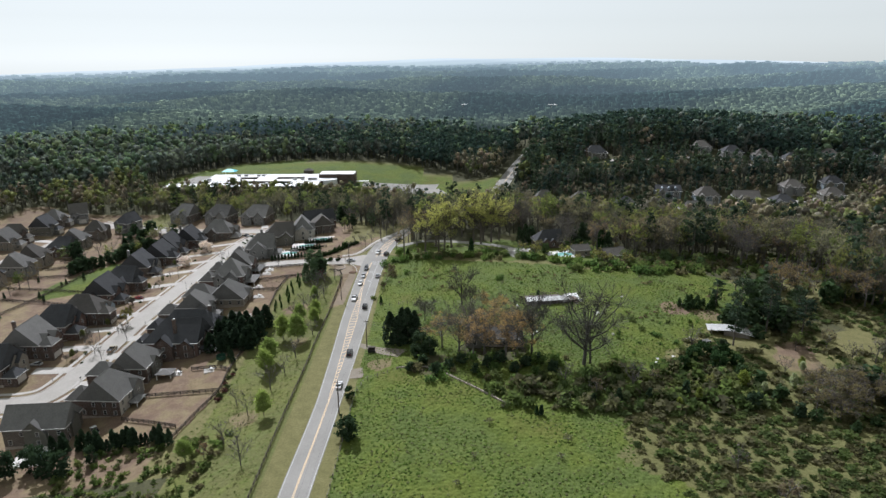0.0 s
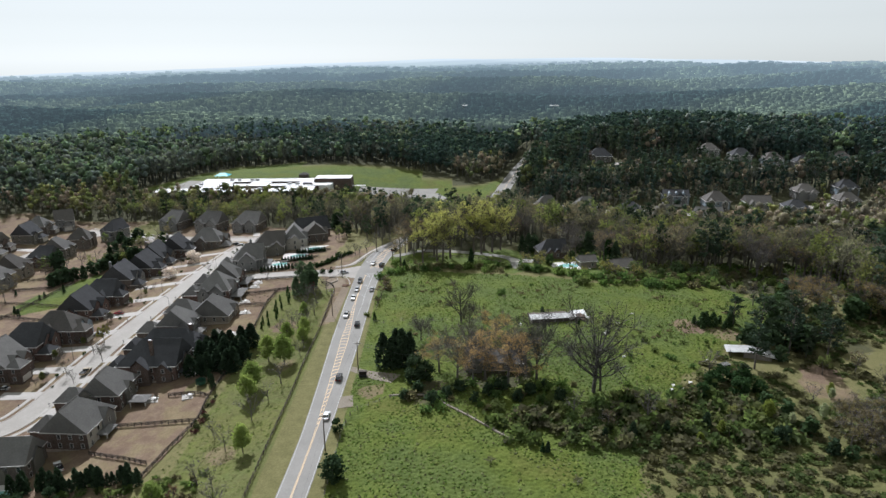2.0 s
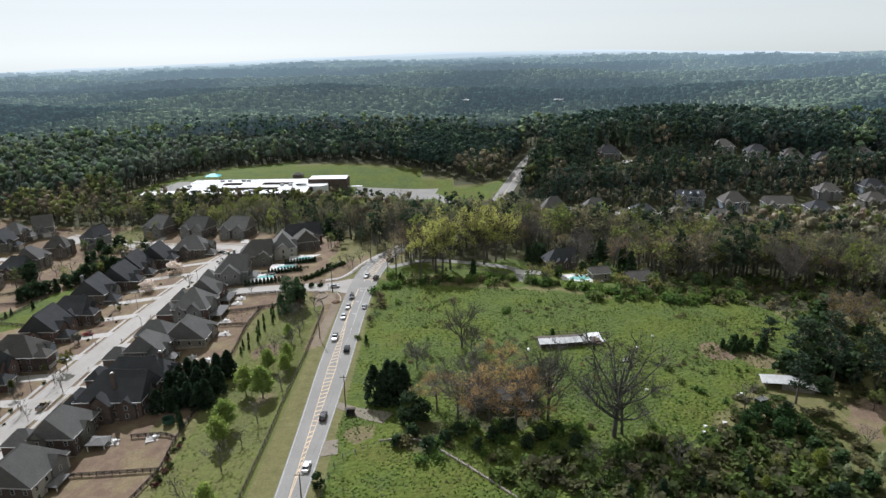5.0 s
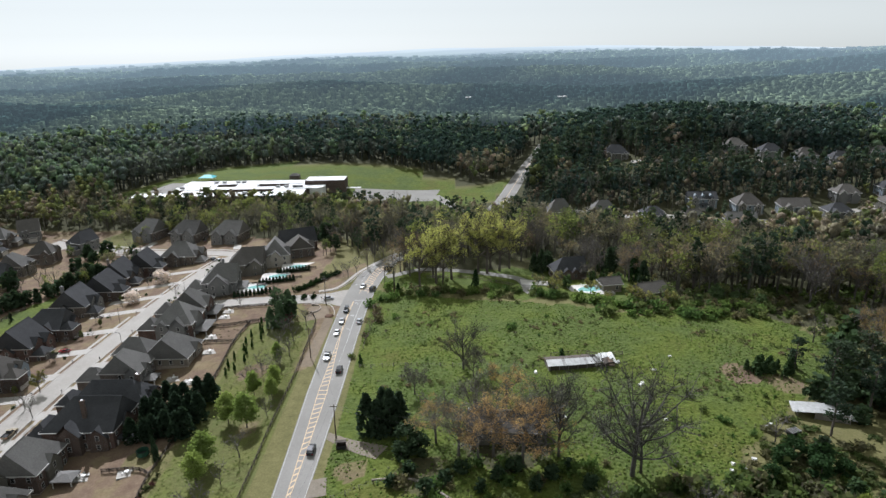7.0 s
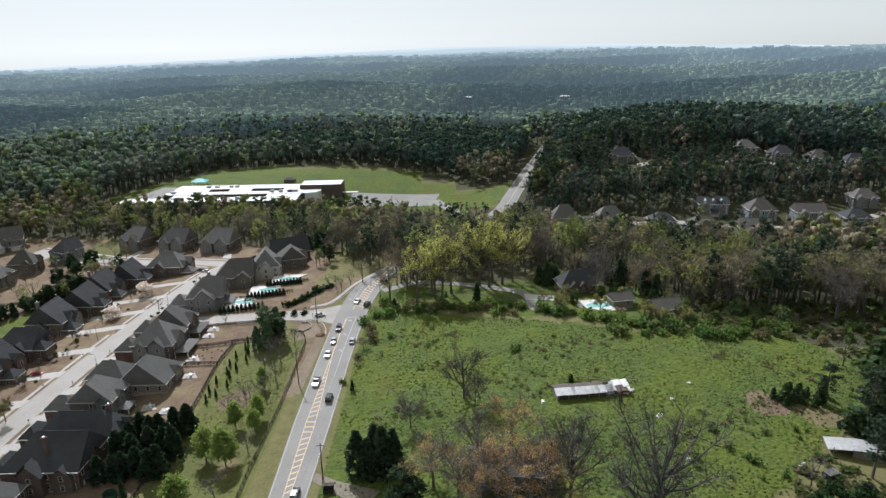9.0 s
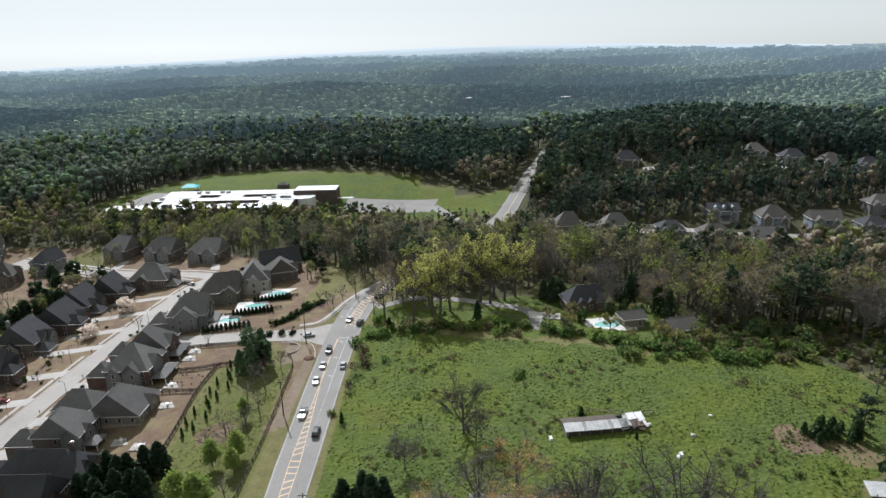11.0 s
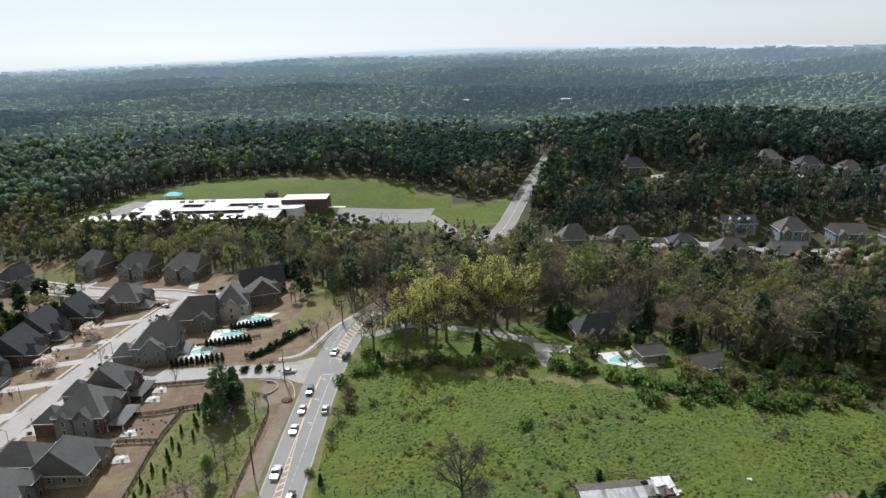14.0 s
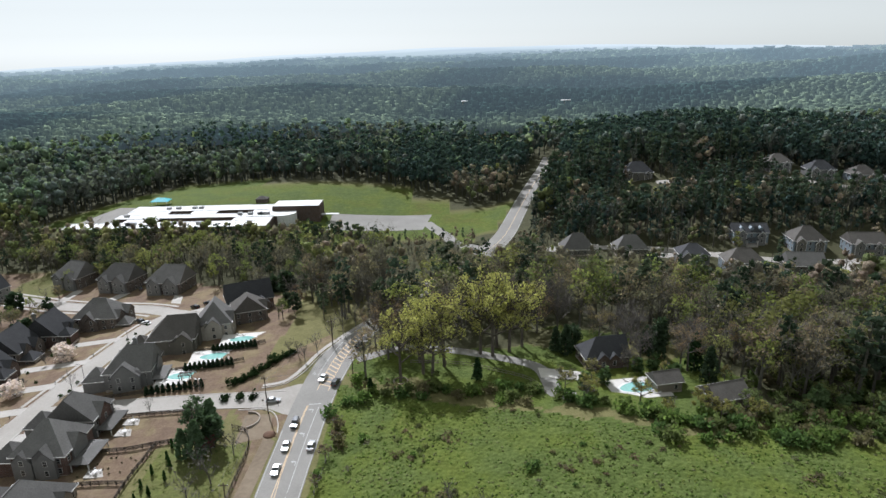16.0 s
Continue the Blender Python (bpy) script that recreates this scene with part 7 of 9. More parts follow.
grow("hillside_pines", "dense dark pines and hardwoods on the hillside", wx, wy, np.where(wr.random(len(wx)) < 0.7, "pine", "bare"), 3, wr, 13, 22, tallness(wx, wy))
wx, wy = scatter(-980, 980, 150, 1110, 10.0, wr)
ok = may_stand(wx, wy) & (np.hypot(wx, wy) < 890) & ((wy > 755) | (np.abs(wx) > 415))
wx, wy = wx[ok], wy[ok]
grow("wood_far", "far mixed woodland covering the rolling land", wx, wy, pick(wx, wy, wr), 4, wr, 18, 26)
# brush
bx, by = scatter(44, 200, 120, 262, 3.0, wr)
ok = (bx < 0.74 * by + 18) & ~in_poly(bx, by, PASTURE) & ((by < 232) | (bx > 108)) & (wr.random(len(bx)) < 0.92) & ((bx - 112) ** 2 + (by - 228) ** 2 > 200) & ((bx - 154) ** 2 + (by - 224) ** 2 > 130) & ((bx - 125) ** 2 + (by - 205) ** 2 > 150)
TONES["bush"] = [(0.11, 0.135, 0.055), (0.135, 0.128, 0.07), (0.1, 0.132, 0.048), (0.125, 0.12, 0.07), (0.08, 0.105, 0.044), (0.15, 0.138, 0.078)]
grow("brush", "tangled brown and green brush beside the pasture", bx[ok], by[ok], np.full(ok.sum(), "bush"), 1, wr, 0.7, 1.7, None, 1.9)
TONES["bush"] = [(0.09, 0.125, 0.05), (0.12, 0.155, 0.058), (0.085, 0.105, 0.05), (0.16, 0.18, 0.075), (0.145, 0.138, 0.085), (0.125, 0.12, 0.08)]
bx, by = scatter(12, 104, 164, 200, 2.6, wr)
ok = in_poly(bx, by, [(12, 180), (21, 172), (39, 169.5), (57, 168), (67, 168), (80, 172), (100, 173), (100, 196), (79, 197), (68, 198), (53, 195), (40, 189), (22, 190)]) & (wr.random(len(bx)) < 0.6)
grow("thicket", "dense green thicket of shrubs and saplings below the pasture", bx[ok], by[ok], np.full(ok.sum(), "bush"), 1, wr, 1.6, 4.6)
TONES["bush"] = [(0.13, 0.165, 0.062), (0.15, 0.13, 0.085), (0.115, 0.16, 0.052), (0.15, 0.165, 0.07), (0.085, 0.115, 0.045)]
bx, by = scatter(-112, -66, 128, 168, 3.0, wr)
ok = wr.random(len(bx)) < 0.7
grow("brush", "tan and green brush below the yards", bx[ok], by[ok], np.full(ok.sum(), "bush"), 1, wr, 1.0, 2.4)
bx, by = scatter(60, 330, 232, 330, 5.0, wr)
ok = (may_stand(bx, by) | ((bx > 112) & (by > 268))) & ~in_poly(bx, by, PASTURE) & (bx < 0.74 * by + 25)
grow("undergrowth", "undergrowth at the foot of the wood", bx[ok], by[ok], np.full(ok.sum(), "bush"), 1, wr, 1.3, 3.6)


TONES["bush"] = [(0.13, 0.14, 0.065), (0.15, 0.13, 0.085), (0.12, 0.15, 0.055), (0.17, 0.13, 0.09)]
bx, by = scatter(-24, 128, 222, 312, 3.0, wr)
patchy = np.sin(bx / 11 + 1.3 * np.sin(by / 7)) * np.cos(by / 8.5 + bx / 31)
ok = in_poly(bx, by, PASTURE) & (patchy > 0.45 - 0.35 * (bx > 55)) & (wr.random(len(bx)) < 0.5)
grow("rough_weeds", "patches of brown and olive weeds in the pasture", bx[ok], by[ok], np.full(ok.sum(), "bush"), 2, wr, 0.35, 0.95, None, 2.0)

# ---- field tufts ----
def tufts(name, label, x, y, size, tones, rng):
    z = land(x, y)
    n = len(x)
    k = 5
    c = np.repeat(np.c_[x, y, z], k, 0) + rng.normal(0, 0.3, (n * k, 3)) * np.array([1, 1, 0.0]) * size
    c[:, 2] += rng.uniform(0.05, 0.2, n * k) * size
    v = leaf_quads(c, 0.4 * size, rng, 1.3)
    v[:, 2] = np.repeat(c[:, 2], 4) + 0.3 * (v[:, 2] - np.repeat(c[:, 2], 4))
    tone = np.array(tones)[rng.integers(0, len(tones), n)]
    tint = np.repeat(tone, k * 4, 0)
    me = big_mesh(name, v, np.arange(len(v)).reshape(-1, 4), GRASS, tint)
    tagged(new(name, me), label, "grass", kind="stuff")


def weed_clumps(name, label, x, y, size, tones, rng):
    """Low rounded clumps of weeds, each with a few leaf sprays on it."""
    z = land(x, y)
    n = len(x)
    bp, bq = BALLS[1]
    s = size * rng.uniform(0.55, 1.35, n)
    body = np.c_[x, y, z][:, None] + bp[None] * s[:, None, None] * rng.uniform(0.7, 1.35, (n, 8, 1)) * (1, 1, 0.42)
    c = np.repeat(np.c_[x, y, z + 0.3 * s], 3, 0) + rng.normal(0, 0.45, (n * 3, 3)) * (1, 1, 0.25) * np.repeat(s, 3)[:, None]
    leaf = leaf_quads(c, 0.7 * size, rng, 1.3)
    tone = np.array(tones)[rng.integers(0, len(tones), n)] * rng.uniform(0.8, 1.2, (n, 1))
    quads = np.concatenate([(bq[None] + 8 * np.arange(n)[:, None, None]).reshape(-1, 4), np.arange(n * 12).reshape(-1, 4) + 8 * n])
    me = big_mesh(name, np.concatenate([body.reshape(-1, 3), leaf]), quads, GRASS, np.concatenate([np.repeat(tone, 8, 0), np.repeat(tone, 12, 0)]))
    me.polygons.foreach_set("use_smooth", np.ones(len(me.polygons), bool))
    tagged(new(name, me), label, "grass", kind="stuff")


fx, fy = scatter(-31, 132, 118, 330, 1.15, wr)
lush = np.sin(fx / 8.1 + 2 * np.sin(fy / 13.0)) * np.cos(fy / 10.3 + 0.7 * np.sin(fx / 17))
ok = in_poly(fx, fy, PASTURE) & (fx < 0.74 * fy + 25) & (wr.random(len(fx)) < np.where(lush > -0.15, 0.8, 0.25) * np.where(fy > 215, 0.75, 1.0))
weed_clumps("pasture_tufts", "lush green clumps of pasture weeds", fx[ok], fy[ok], 0.4, [(0.138, 0.198, 0.05), (0.16, 0.212, 0.06), (0.125, 0.184, 0.048), (0.188, 0.218, 0.072), (0.18, 0.192, 0.095)], wr)
fx, fy = scatter(-80, -50, 120, 300, 1.6, wr)
ok = ~in_poly(fx, fy, YARDS) & (wr.random(len(fx)) < 0.5)
tufts("strip_tufts", "rough grass tufts on the roadside strip", fx[ok], fy[ok], 0.8, [(0.1, 0.135, 0.04), (0.12, 0.155, 0.045), (0.1, 0.12, 0.04), (0.14, 0.145, 0.06)], wr)

# ---- far hills ----
def backdrop():
    """The wooded country towards the horizon: a sheet of treetops with rounded crowns on it, its haze painted as
    emission that grows with distance.
    """
    m = bpy.data.materials.new("painted_haze_distance")
    m.use_nodes = True
    n, l = m.node_tree.nodes, m.node_tree.links
    n.remove(n["Principled BSDF"])
    v = coords(n, l, "Object")
    a, haze_glow = n.new("ShaderNodeAttribute"), n.new("ShaderNodeAttribute")
    a.attribute_name, haze_glow.attribute_name = "tint", "haze_glow"
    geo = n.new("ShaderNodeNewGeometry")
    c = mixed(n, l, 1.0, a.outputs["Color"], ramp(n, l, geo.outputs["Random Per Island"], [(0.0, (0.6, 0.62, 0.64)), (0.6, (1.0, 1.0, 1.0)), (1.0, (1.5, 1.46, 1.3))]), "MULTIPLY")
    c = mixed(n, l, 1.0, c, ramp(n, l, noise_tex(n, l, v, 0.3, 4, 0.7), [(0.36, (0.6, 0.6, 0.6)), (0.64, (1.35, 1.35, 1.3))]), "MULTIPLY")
    # emission on the crowns stands in for haze, added to their diffuse colour
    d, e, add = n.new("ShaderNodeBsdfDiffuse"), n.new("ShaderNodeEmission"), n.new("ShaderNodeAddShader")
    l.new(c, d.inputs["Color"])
    l.new(haze_glow.outputs["Color"], e.inputs["Color"])
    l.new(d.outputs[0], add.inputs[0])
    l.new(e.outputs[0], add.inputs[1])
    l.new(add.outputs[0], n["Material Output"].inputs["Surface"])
    rng = np.random.default_rng(9)

    def canopy(r, t, trees=False):
        x, y = r * np.sin(t), r * np.cos(t)
        far = np.clip((r - 1010) / 3800, 0, 1)
        rim = np.interp(np.degrees(t), [-43, -35, -20, -8, 0, 8, 16, 26, 35, 43], [8, 14, 42, 74, 88, 92, 84, 62, 40, 34])
        hills = 14 * np.sin(x / 310 + r / 140) * np.cos(r / 190 + 1.0) + 9 * np.sin(x / 170 - r / 110 + 2) + 7 * np.sin(r / 75 + 2.2 * np.sin(x / 400))
        z = 14 + (rim - 14) * far**1.3 + hills * (1 - 0.72 * far)
        z = np.maximum(z, bare_land(x, y) + 15 + 0.1 * hills)
        rise = np.clip((r - 1010) / 240, 0, 1)
        rise = rise * rise * (3 - 2 * rise)
        low = bare_land(x, y) - 3
        z = low + (z - low) * rise
        return x, y, np.maximum(z, low + 15) if trees else z

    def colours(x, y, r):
        """Colour of the trees, in stands of pine and hardwood, dimmed with distance, and of the haze painted over them
        as emission.
        """
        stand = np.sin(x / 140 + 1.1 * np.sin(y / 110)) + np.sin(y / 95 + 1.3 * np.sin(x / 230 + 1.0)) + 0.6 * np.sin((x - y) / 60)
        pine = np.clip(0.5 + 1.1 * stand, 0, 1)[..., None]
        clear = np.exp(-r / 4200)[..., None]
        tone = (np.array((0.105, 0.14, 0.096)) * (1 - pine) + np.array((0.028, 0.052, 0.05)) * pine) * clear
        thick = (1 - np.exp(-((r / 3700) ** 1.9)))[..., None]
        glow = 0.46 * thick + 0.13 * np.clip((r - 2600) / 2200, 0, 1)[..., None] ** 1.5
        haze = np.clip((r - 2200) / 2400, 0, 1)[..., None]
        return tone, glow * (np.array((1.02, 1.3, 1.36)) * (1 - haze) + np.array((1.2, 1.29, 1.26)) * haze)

    rr = 1010 * (4880 / 1010) ** np.linspace(0, 1, 110)
    aa = np.radians(np.linspace(-43, 43, 240))
    r, t = np.meshgrid(rr, aa, indexing="ij")
    x, y, z = canopy(r, t)
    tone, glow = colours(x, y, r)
    i = np.arange(r.size).reshape(r.shape)
    q = np.stack([i[:-1, :-1], i[1:, :-1], i[1:, 1:], i[:-1, 1:]], -1).reshape(-1, 4)
    # crowns, larger with the distance
    step = 0.0078
    ca, cr = np.meshgrid(np.arange(-0.72, 0.72, step), np.arange(math.log(850), math.log(3300), step))
    ca = (ca + rng.uniform(-0.5, 0.5, ca.shape) * step).ravel()
    cr = np.exp(cr + rng.uniform(-0.5, 0.5, cr.shape) * step).ravel()
    cx, cy, cz = canopy(cr, ca, True)
    ok = may_stand(cx, cy) | (cr > 1010)
    for bx, by, br in ((190, 1120, 16), (185, 1095, 13), (39, 1125, 12), (38, 1105, 9)):
        ok &= (cx - bx) ** 2 + (cy - by) ** 2 > br * br
    cx, cy, cz, cr = cx[ok], cy[ok], cz[ok], cr[ok]
    size = cr * step * 0.58 * rng.uniform(0.6, 1.35, len(cr))
    bp, bq = BALLS[1]
    tall = rng.uniform(0.8, 1.5, len(cr)) + 0.7 * (cr < 1200)
    crown = np.stack([cx, cy, cz + size * 0.3], -1)[:, None] + bp[None] * size[:, None, None] * rng.uniform(0.75, 1.2, (len(cr), 8, 1)) * np.stack([np.ones_like(tall), np.ones_like(tall), tall], -1)[:, None]
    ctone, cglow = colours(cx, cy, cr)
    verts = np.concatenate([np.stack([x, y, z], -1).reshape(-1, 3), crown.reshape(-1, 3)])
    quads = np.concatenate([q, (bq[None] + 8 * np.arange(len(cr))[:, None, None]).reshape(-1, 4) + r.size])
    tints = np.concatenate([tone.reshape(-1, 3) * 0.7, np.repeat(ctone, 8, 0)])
    haze_glows = np.concatenate([glow.reshape(-1, 3), np.repeat(cglow, 8, 0)])
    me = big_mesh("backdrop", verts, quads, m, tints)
    at = me.attributes.new("haze_glow", "FLOAT_COLOR", "POINT")
    at.data.foreach_set("color", np.c_[haze_glows, np.ones(len(haze_glows))].astype(np.float32).ravel())
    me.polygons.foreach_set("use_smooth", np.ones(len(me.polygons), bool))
    tagged(new("backdrop", me), "wooded ridges along the horizon with a painted haze glow", "hills", kind="structure")
    for bx, by, w in ((190, 1120, 19), (39, 1125, 12)):
        bz = canopy(np.array([math.hypot(bx, by)]), np.array([math.atan2(bx, by)]))[2]
        far_building("long low white-roofed building among the far trees", bx, by, w, 9, 2.6, float(bz[0]) + 0.5)
    bx, by, bz = canopy(np.array([3300.0]), np.array([-0.202]))
    far_building("long white-roofed building on the hazy horizon", float(bx[0]), float(by[0]), 66, 30, 9, float(bz[0]) + 2)


backdrop()


# ---- fences ----
def board_fence(label, pts, height=1.35, rails=3, span=2.5, mat=None, wire=False, group=""):
    """A fence that follows the ground: posts, and rails or wires between them."""
    mat = mat or DARK_FENCE
    ln = resample(pts, span)
    z = land(ln[:, 0], ln[:, 1])
    ob = thing("fence", label, "fence", ln[0, 0], ln[0, 1], float(z[0]), 0, group)
    p = np.c_[ln, z] - (ln[0, 0], ln[0, 1], z[0])
    post = Shape().bevel_box(-0.1, 0.1, -0.1, 0.1, -0.6, height + 0.1, 0.02).mesh("post", mat)
    for q in p:
        put("post", post, ob, pose(*q))
    for r in range(rails):
        h = height * (0.28 + 0.68 * r / max(1, rails - 1))
        s = Shape()
        if wire:
            s.tube([q + (0, 0, h) for q in p], [0.015] * len(p), 3)
        else:
            n = sides_of(p[:, :2]) * 0.025
            prof = [(-1, -0.1), (1, -0.1), (1, 0.1), (-1, 0.1)]
            for q, (nx, ny) in zip(p, n):
                s.v += [(q[0] + a * nx, q[1] + a * ny, q[2] + h + c) for a, c in prof]
            s.f += [(i * 4 + k, (i + 1) * 4 + k, (i + 1) * 4 + (k + 1) % 4, i * 4 + (k + 1) % 4) for i in range(len(p) - 1) for k in range(4)]
            s.f += [(3, 2, 1, 0), tuple(len(p) * 4 - 4 + k for k in range(4))]
        put("wire" if wire else "rail", s.mesh("rail", WIRE if wire else mat), ob)
    return ob


board_fence("black three-board fence along the main road", [(-50.3, -130), (-50.3, -20), (-50.3, 70), (-50.3, 136), (-50.6, 165), (-50.4, 205), (-50.7, 226), (-50.3, 257), (-50.8, 284), (-51.2, 297), (-54, 305), (-59, 308)])
YF = "stained yard fences"
for lab, pts in (("dark board fence along the backs of the yards", [(-85, 168), (-82, 183), (-79, 197), (-80, 211), (-79, 240), (-79.3, 265), (-80.3, 284.5), (-79, 302)]), ("dark board fence between two yards", [(-107, 199.6), (-92, 198), (-79, 196.5)]),
                 ("dark board fence between two yards", [(-95.5, 215), (-85, 214), (-80, 211)]), ("dark board fence between two yards", [(-104, 286.8), (-90, 286.8), (-80.4, 286)]), ("dark board fence between two yards", [(-94, 300.5), (-86, 300.5), (-79, 302), (-72, 303), (-66.5, 304)]),
                 ("dark board fence along the side street", [(-98, 317.6), (-85, 317.8), (-70, 317), (-66, 310), (-66.5, 304)]), ("dark board fence at the foot of a yard", [(-108, 186), (-95.5, 181), (-86, 176.5)]), ("dark board fence behind the corner house", [(-113, 331), (-100, 331.6), (-94, 332)]),
                 ("dark board fence behind the pools", [(-93, 346), (-80, 347), (-68, 350)]), ("dark board fence behind the pools", [(-88, 360), (-76, 362), (-64, 364)]), ("dark board fence between the yard and the trees", [(-78, 240), (-86, 241)])):
    board_fence(lab, pts, 1.4, 4, 2.4, DARK_FENCE, False, YF)
for k, y in enumerate((300, 318, 336, 354, 372)):
    board_fence("dark board fence between back gardens", [(-232, y), (-208, y - 2), (-186, y - 8)] if k < 2 else [(-236, y), (-212, y + 6)], 1.5, 4, 3.0, DARK_FENCE, False, YF)
board_fence("dark board fence along the back gardens", [(-212, 270), (-208, 300), (-206, 330), (-204, 350)], 1.5, 4, 3.0, DARK_FENCE, False, YF)
board_fence("old wire fence on wooden posts across the pasture", [(-29, 261), (-10, 257.5), (10, 253.5), (31, 250)], 1.2, 3, 4.0, GREY_WOOD, True)
board_fence("old wire fence on wooden posts beside the road", [(-31, 110), (-30.6, 150), (-30.2, 185), (-27.5, 194.5)], 1.2, 3, 4.0, GREY_WOOD, True)
board_fence("overgrown wire fence curving past the drive", [(-27.5, 194.5), (-16, 198.5), (-6.4, 197.2), (5.2, 186.7), (14.7, 176.7), (18.6, 172.7)], 1.2, 3, 3.5, GREY_WOOD, True)
edge = resample([(-18, 199.6), (-6.6, 198.2), (4.4, 188), (14, 177.8), (18, 173.6)], 1.5)
tagged(new("stone_edging", Shape().tube([(x, y, ground(x, y) + 0.15) for x, y in edge], [0.3] * len(edge), 6).mesh("stone_edging", STONE)), "low pale stone edging along the overgrown fence", "edging", kind="structure")
board_fence("leaning rail fence behind the long shed", [(36, 258), (46, 259), (52, 257), (60, 258)], 1.1, 2, 3.0, GREY_WOOD)
board_fence("wire fence on posts at the pasture roadside", [(-29.5, 275), (-28.5, 290), (-27.5, 305)], 1.2, 2, 3.0, GREY_WOOD, True)
board_fence("split rail fence along the estate drive", [(-8, 341), (8, 338), (18, 333), (30, 325), (34, 316)], 1.1, 2, 3.0, GREY_WOOD)


# ---- poles and wires ----
def utility_pole(x, y, h, label="brown wooden utility pole with a crossarm", arm=True, tank=False):
    ob = thing("utility_pole", label, "pole", x, y, ground(x, y))
    put("shaft", Shape().tube([(0, 0, -0.8), (0, 0, h * 0.5), (0.1, 0, h)], [0.2, 0.17, 0.12], 8).mesh("shaft", POLE_WOOD, True), ob)
    if arm:
        put("crossarm", Shape().bevel_box(-1.1, 1.1, -0.07, 0.07, h - 0.75, h - 0.6, 0.02).mesh("crossarm", POLE_WOOD), ob)
        for k in (-1, 0, 1):
            put("insulator", Shape().tube([(k, 0, h - 0.6), (k, 0, h - 0.4)], [0.06, 0.04], 6).mesh("insulator", TRIM), ob)
    if tank:
        put("transformer", Shape().tube([(0.4, 0, h - 2.4), (0.4, 0, h - 1.4)], [0.28, 0.28], 10).mesh("transformer", TIN), ob)
    return (x, y, ground(x, y) + h - 0.45)


tops = [utility_pole(*p) for p in ((-33.6, 120, 11.5), (-33.7, 173, 11.5), (-30.4, 220, 11), (-47.2, 268, 12), (-49.9, 314, 12.5), (-37.1, 356, 11), (-26.5, 331.5, 9), (-15, 398, 11))]


def cable(label, a, b, sag=0.9, r=0.02):
    pts = []
    for k in range(13):
        t = k / 12
        pts.append((a[0] + (b[0] - a[0]) * t, a[1] + (b[1] - a[1]) * t, a[2] + (b[2] - a[2]) * t - 4 * sag * t * (1 - t)))
    o = pts[0]
    ob = new("cable", Shape().tube([(p[0] - o[0], p[1] - o[1], p[2] - o[2]) for p in pts], [r] * 13, 4).mesh("cable", WIRE))
    ob.matrix_world = pose(*o)
    tagged(ob, label, "cable", "overhead cables")


for i, j in ((0, 1), (1, 2), (2, 3), (3, 4), (4, 5), (4, 6), (5, 7)):
    for off in (-0.9, 0.9):
        cable("thin black cable strung between two poles", (tops[i][0] + off, *tops[i][1:]), (tops[j][0] + off, *tops[j][1:]))
cable("thin black service cable to the abandoned house", tops[2], (12, 213, ground(12, 213) + 4.5), 0.7, 0.025)
cable("thin black service cable to the abandoned house", (tops[2][0], tops[2][1], tops[2][2] - 0.8), (20, 206, ground(20, 206) + 4.0), 0.8, 0.025)


def street_lamp(x, y, rz):
    ob = thing("street_lamp", "slim dark street lamp with a short arm", "lamp", x, y, ground(x, y), rz, "street lamps")
    put("post", Shape().tube([(0, 0, -0.3), (0, 0, 4), (0, 0, 7.2), (0.5, 0, 7.7), (1.3, 0, 7.8)], [0.1, 0.08, 0.06, 0.05, 0.04], 7).mesh("post", METAL_POST, True), ob)
    put("lamp_head", Shape().bevel_box(1.1, 1.8, -0.14, 0.14, 7.7, 7.85, 0.04).mesh("lamp_head", METAL_POST), ob)


for x, y, rz in ((-124.8, 288, 180), (-122.8, 345, 180), (-141, 318, 0), (-121, 374, 180), (-147, 248, 0)):
    street_lamp(x, y, rz)


def sign_post(x, y, label, red=False, rz=0):
    ob = thing("road_sign", label, "sign", x, y, ground(x, y), rz, "road signs")
    put("post", Shape().tube([(0, 0, -0.3), (0, 0, 2.4)], [0.04, 0.04], 6).mesh("post", METAL_POST), ob)
    n = 8
    a = [(0.38 * math.cos(math.pi / 8 + k * math.pi / 4), 0.38 * math.sin(math.pi / 8 + k * math.pi / 4)) for k in range(n)]
    put("plate", Shape().add([(p, -0.03, 2.2 + q) for p, q in a] + [(p, 0.0, 2.2 + q) for p, q in a], [tuple(range(n)), tuple(range(2 * n - 1, n - 1, -1))] + [(k, k + n, (k + 1) % n + n, (k + 1) % n) for k in range(n)]).mesh("plate", LAMP_RED if red else TIN), ob)


sign_post(-47.6, 317.5, "red octagonal stop sign plate on a thin post", True, 90)
sign_post(-52.5, 318.2, "grey backed sign plate on a thin post", False, 0)
sign_post(15, 519, "grey sign plate on a thin post by the far crossing", False, 0)


# ---- vehicles ----
CAR_WHEEL, CAR_RIM = Shape().tube([(0, -0.11, 0), (0, 0.11, 0)], [0.34, 0.34], 14).mesh("tyre", RUBBER), Shape().tube([(0, -0.12, 0), (0, 0.12, 0)], [0.2, 0.2], 10).mesh("rim", CHROME)


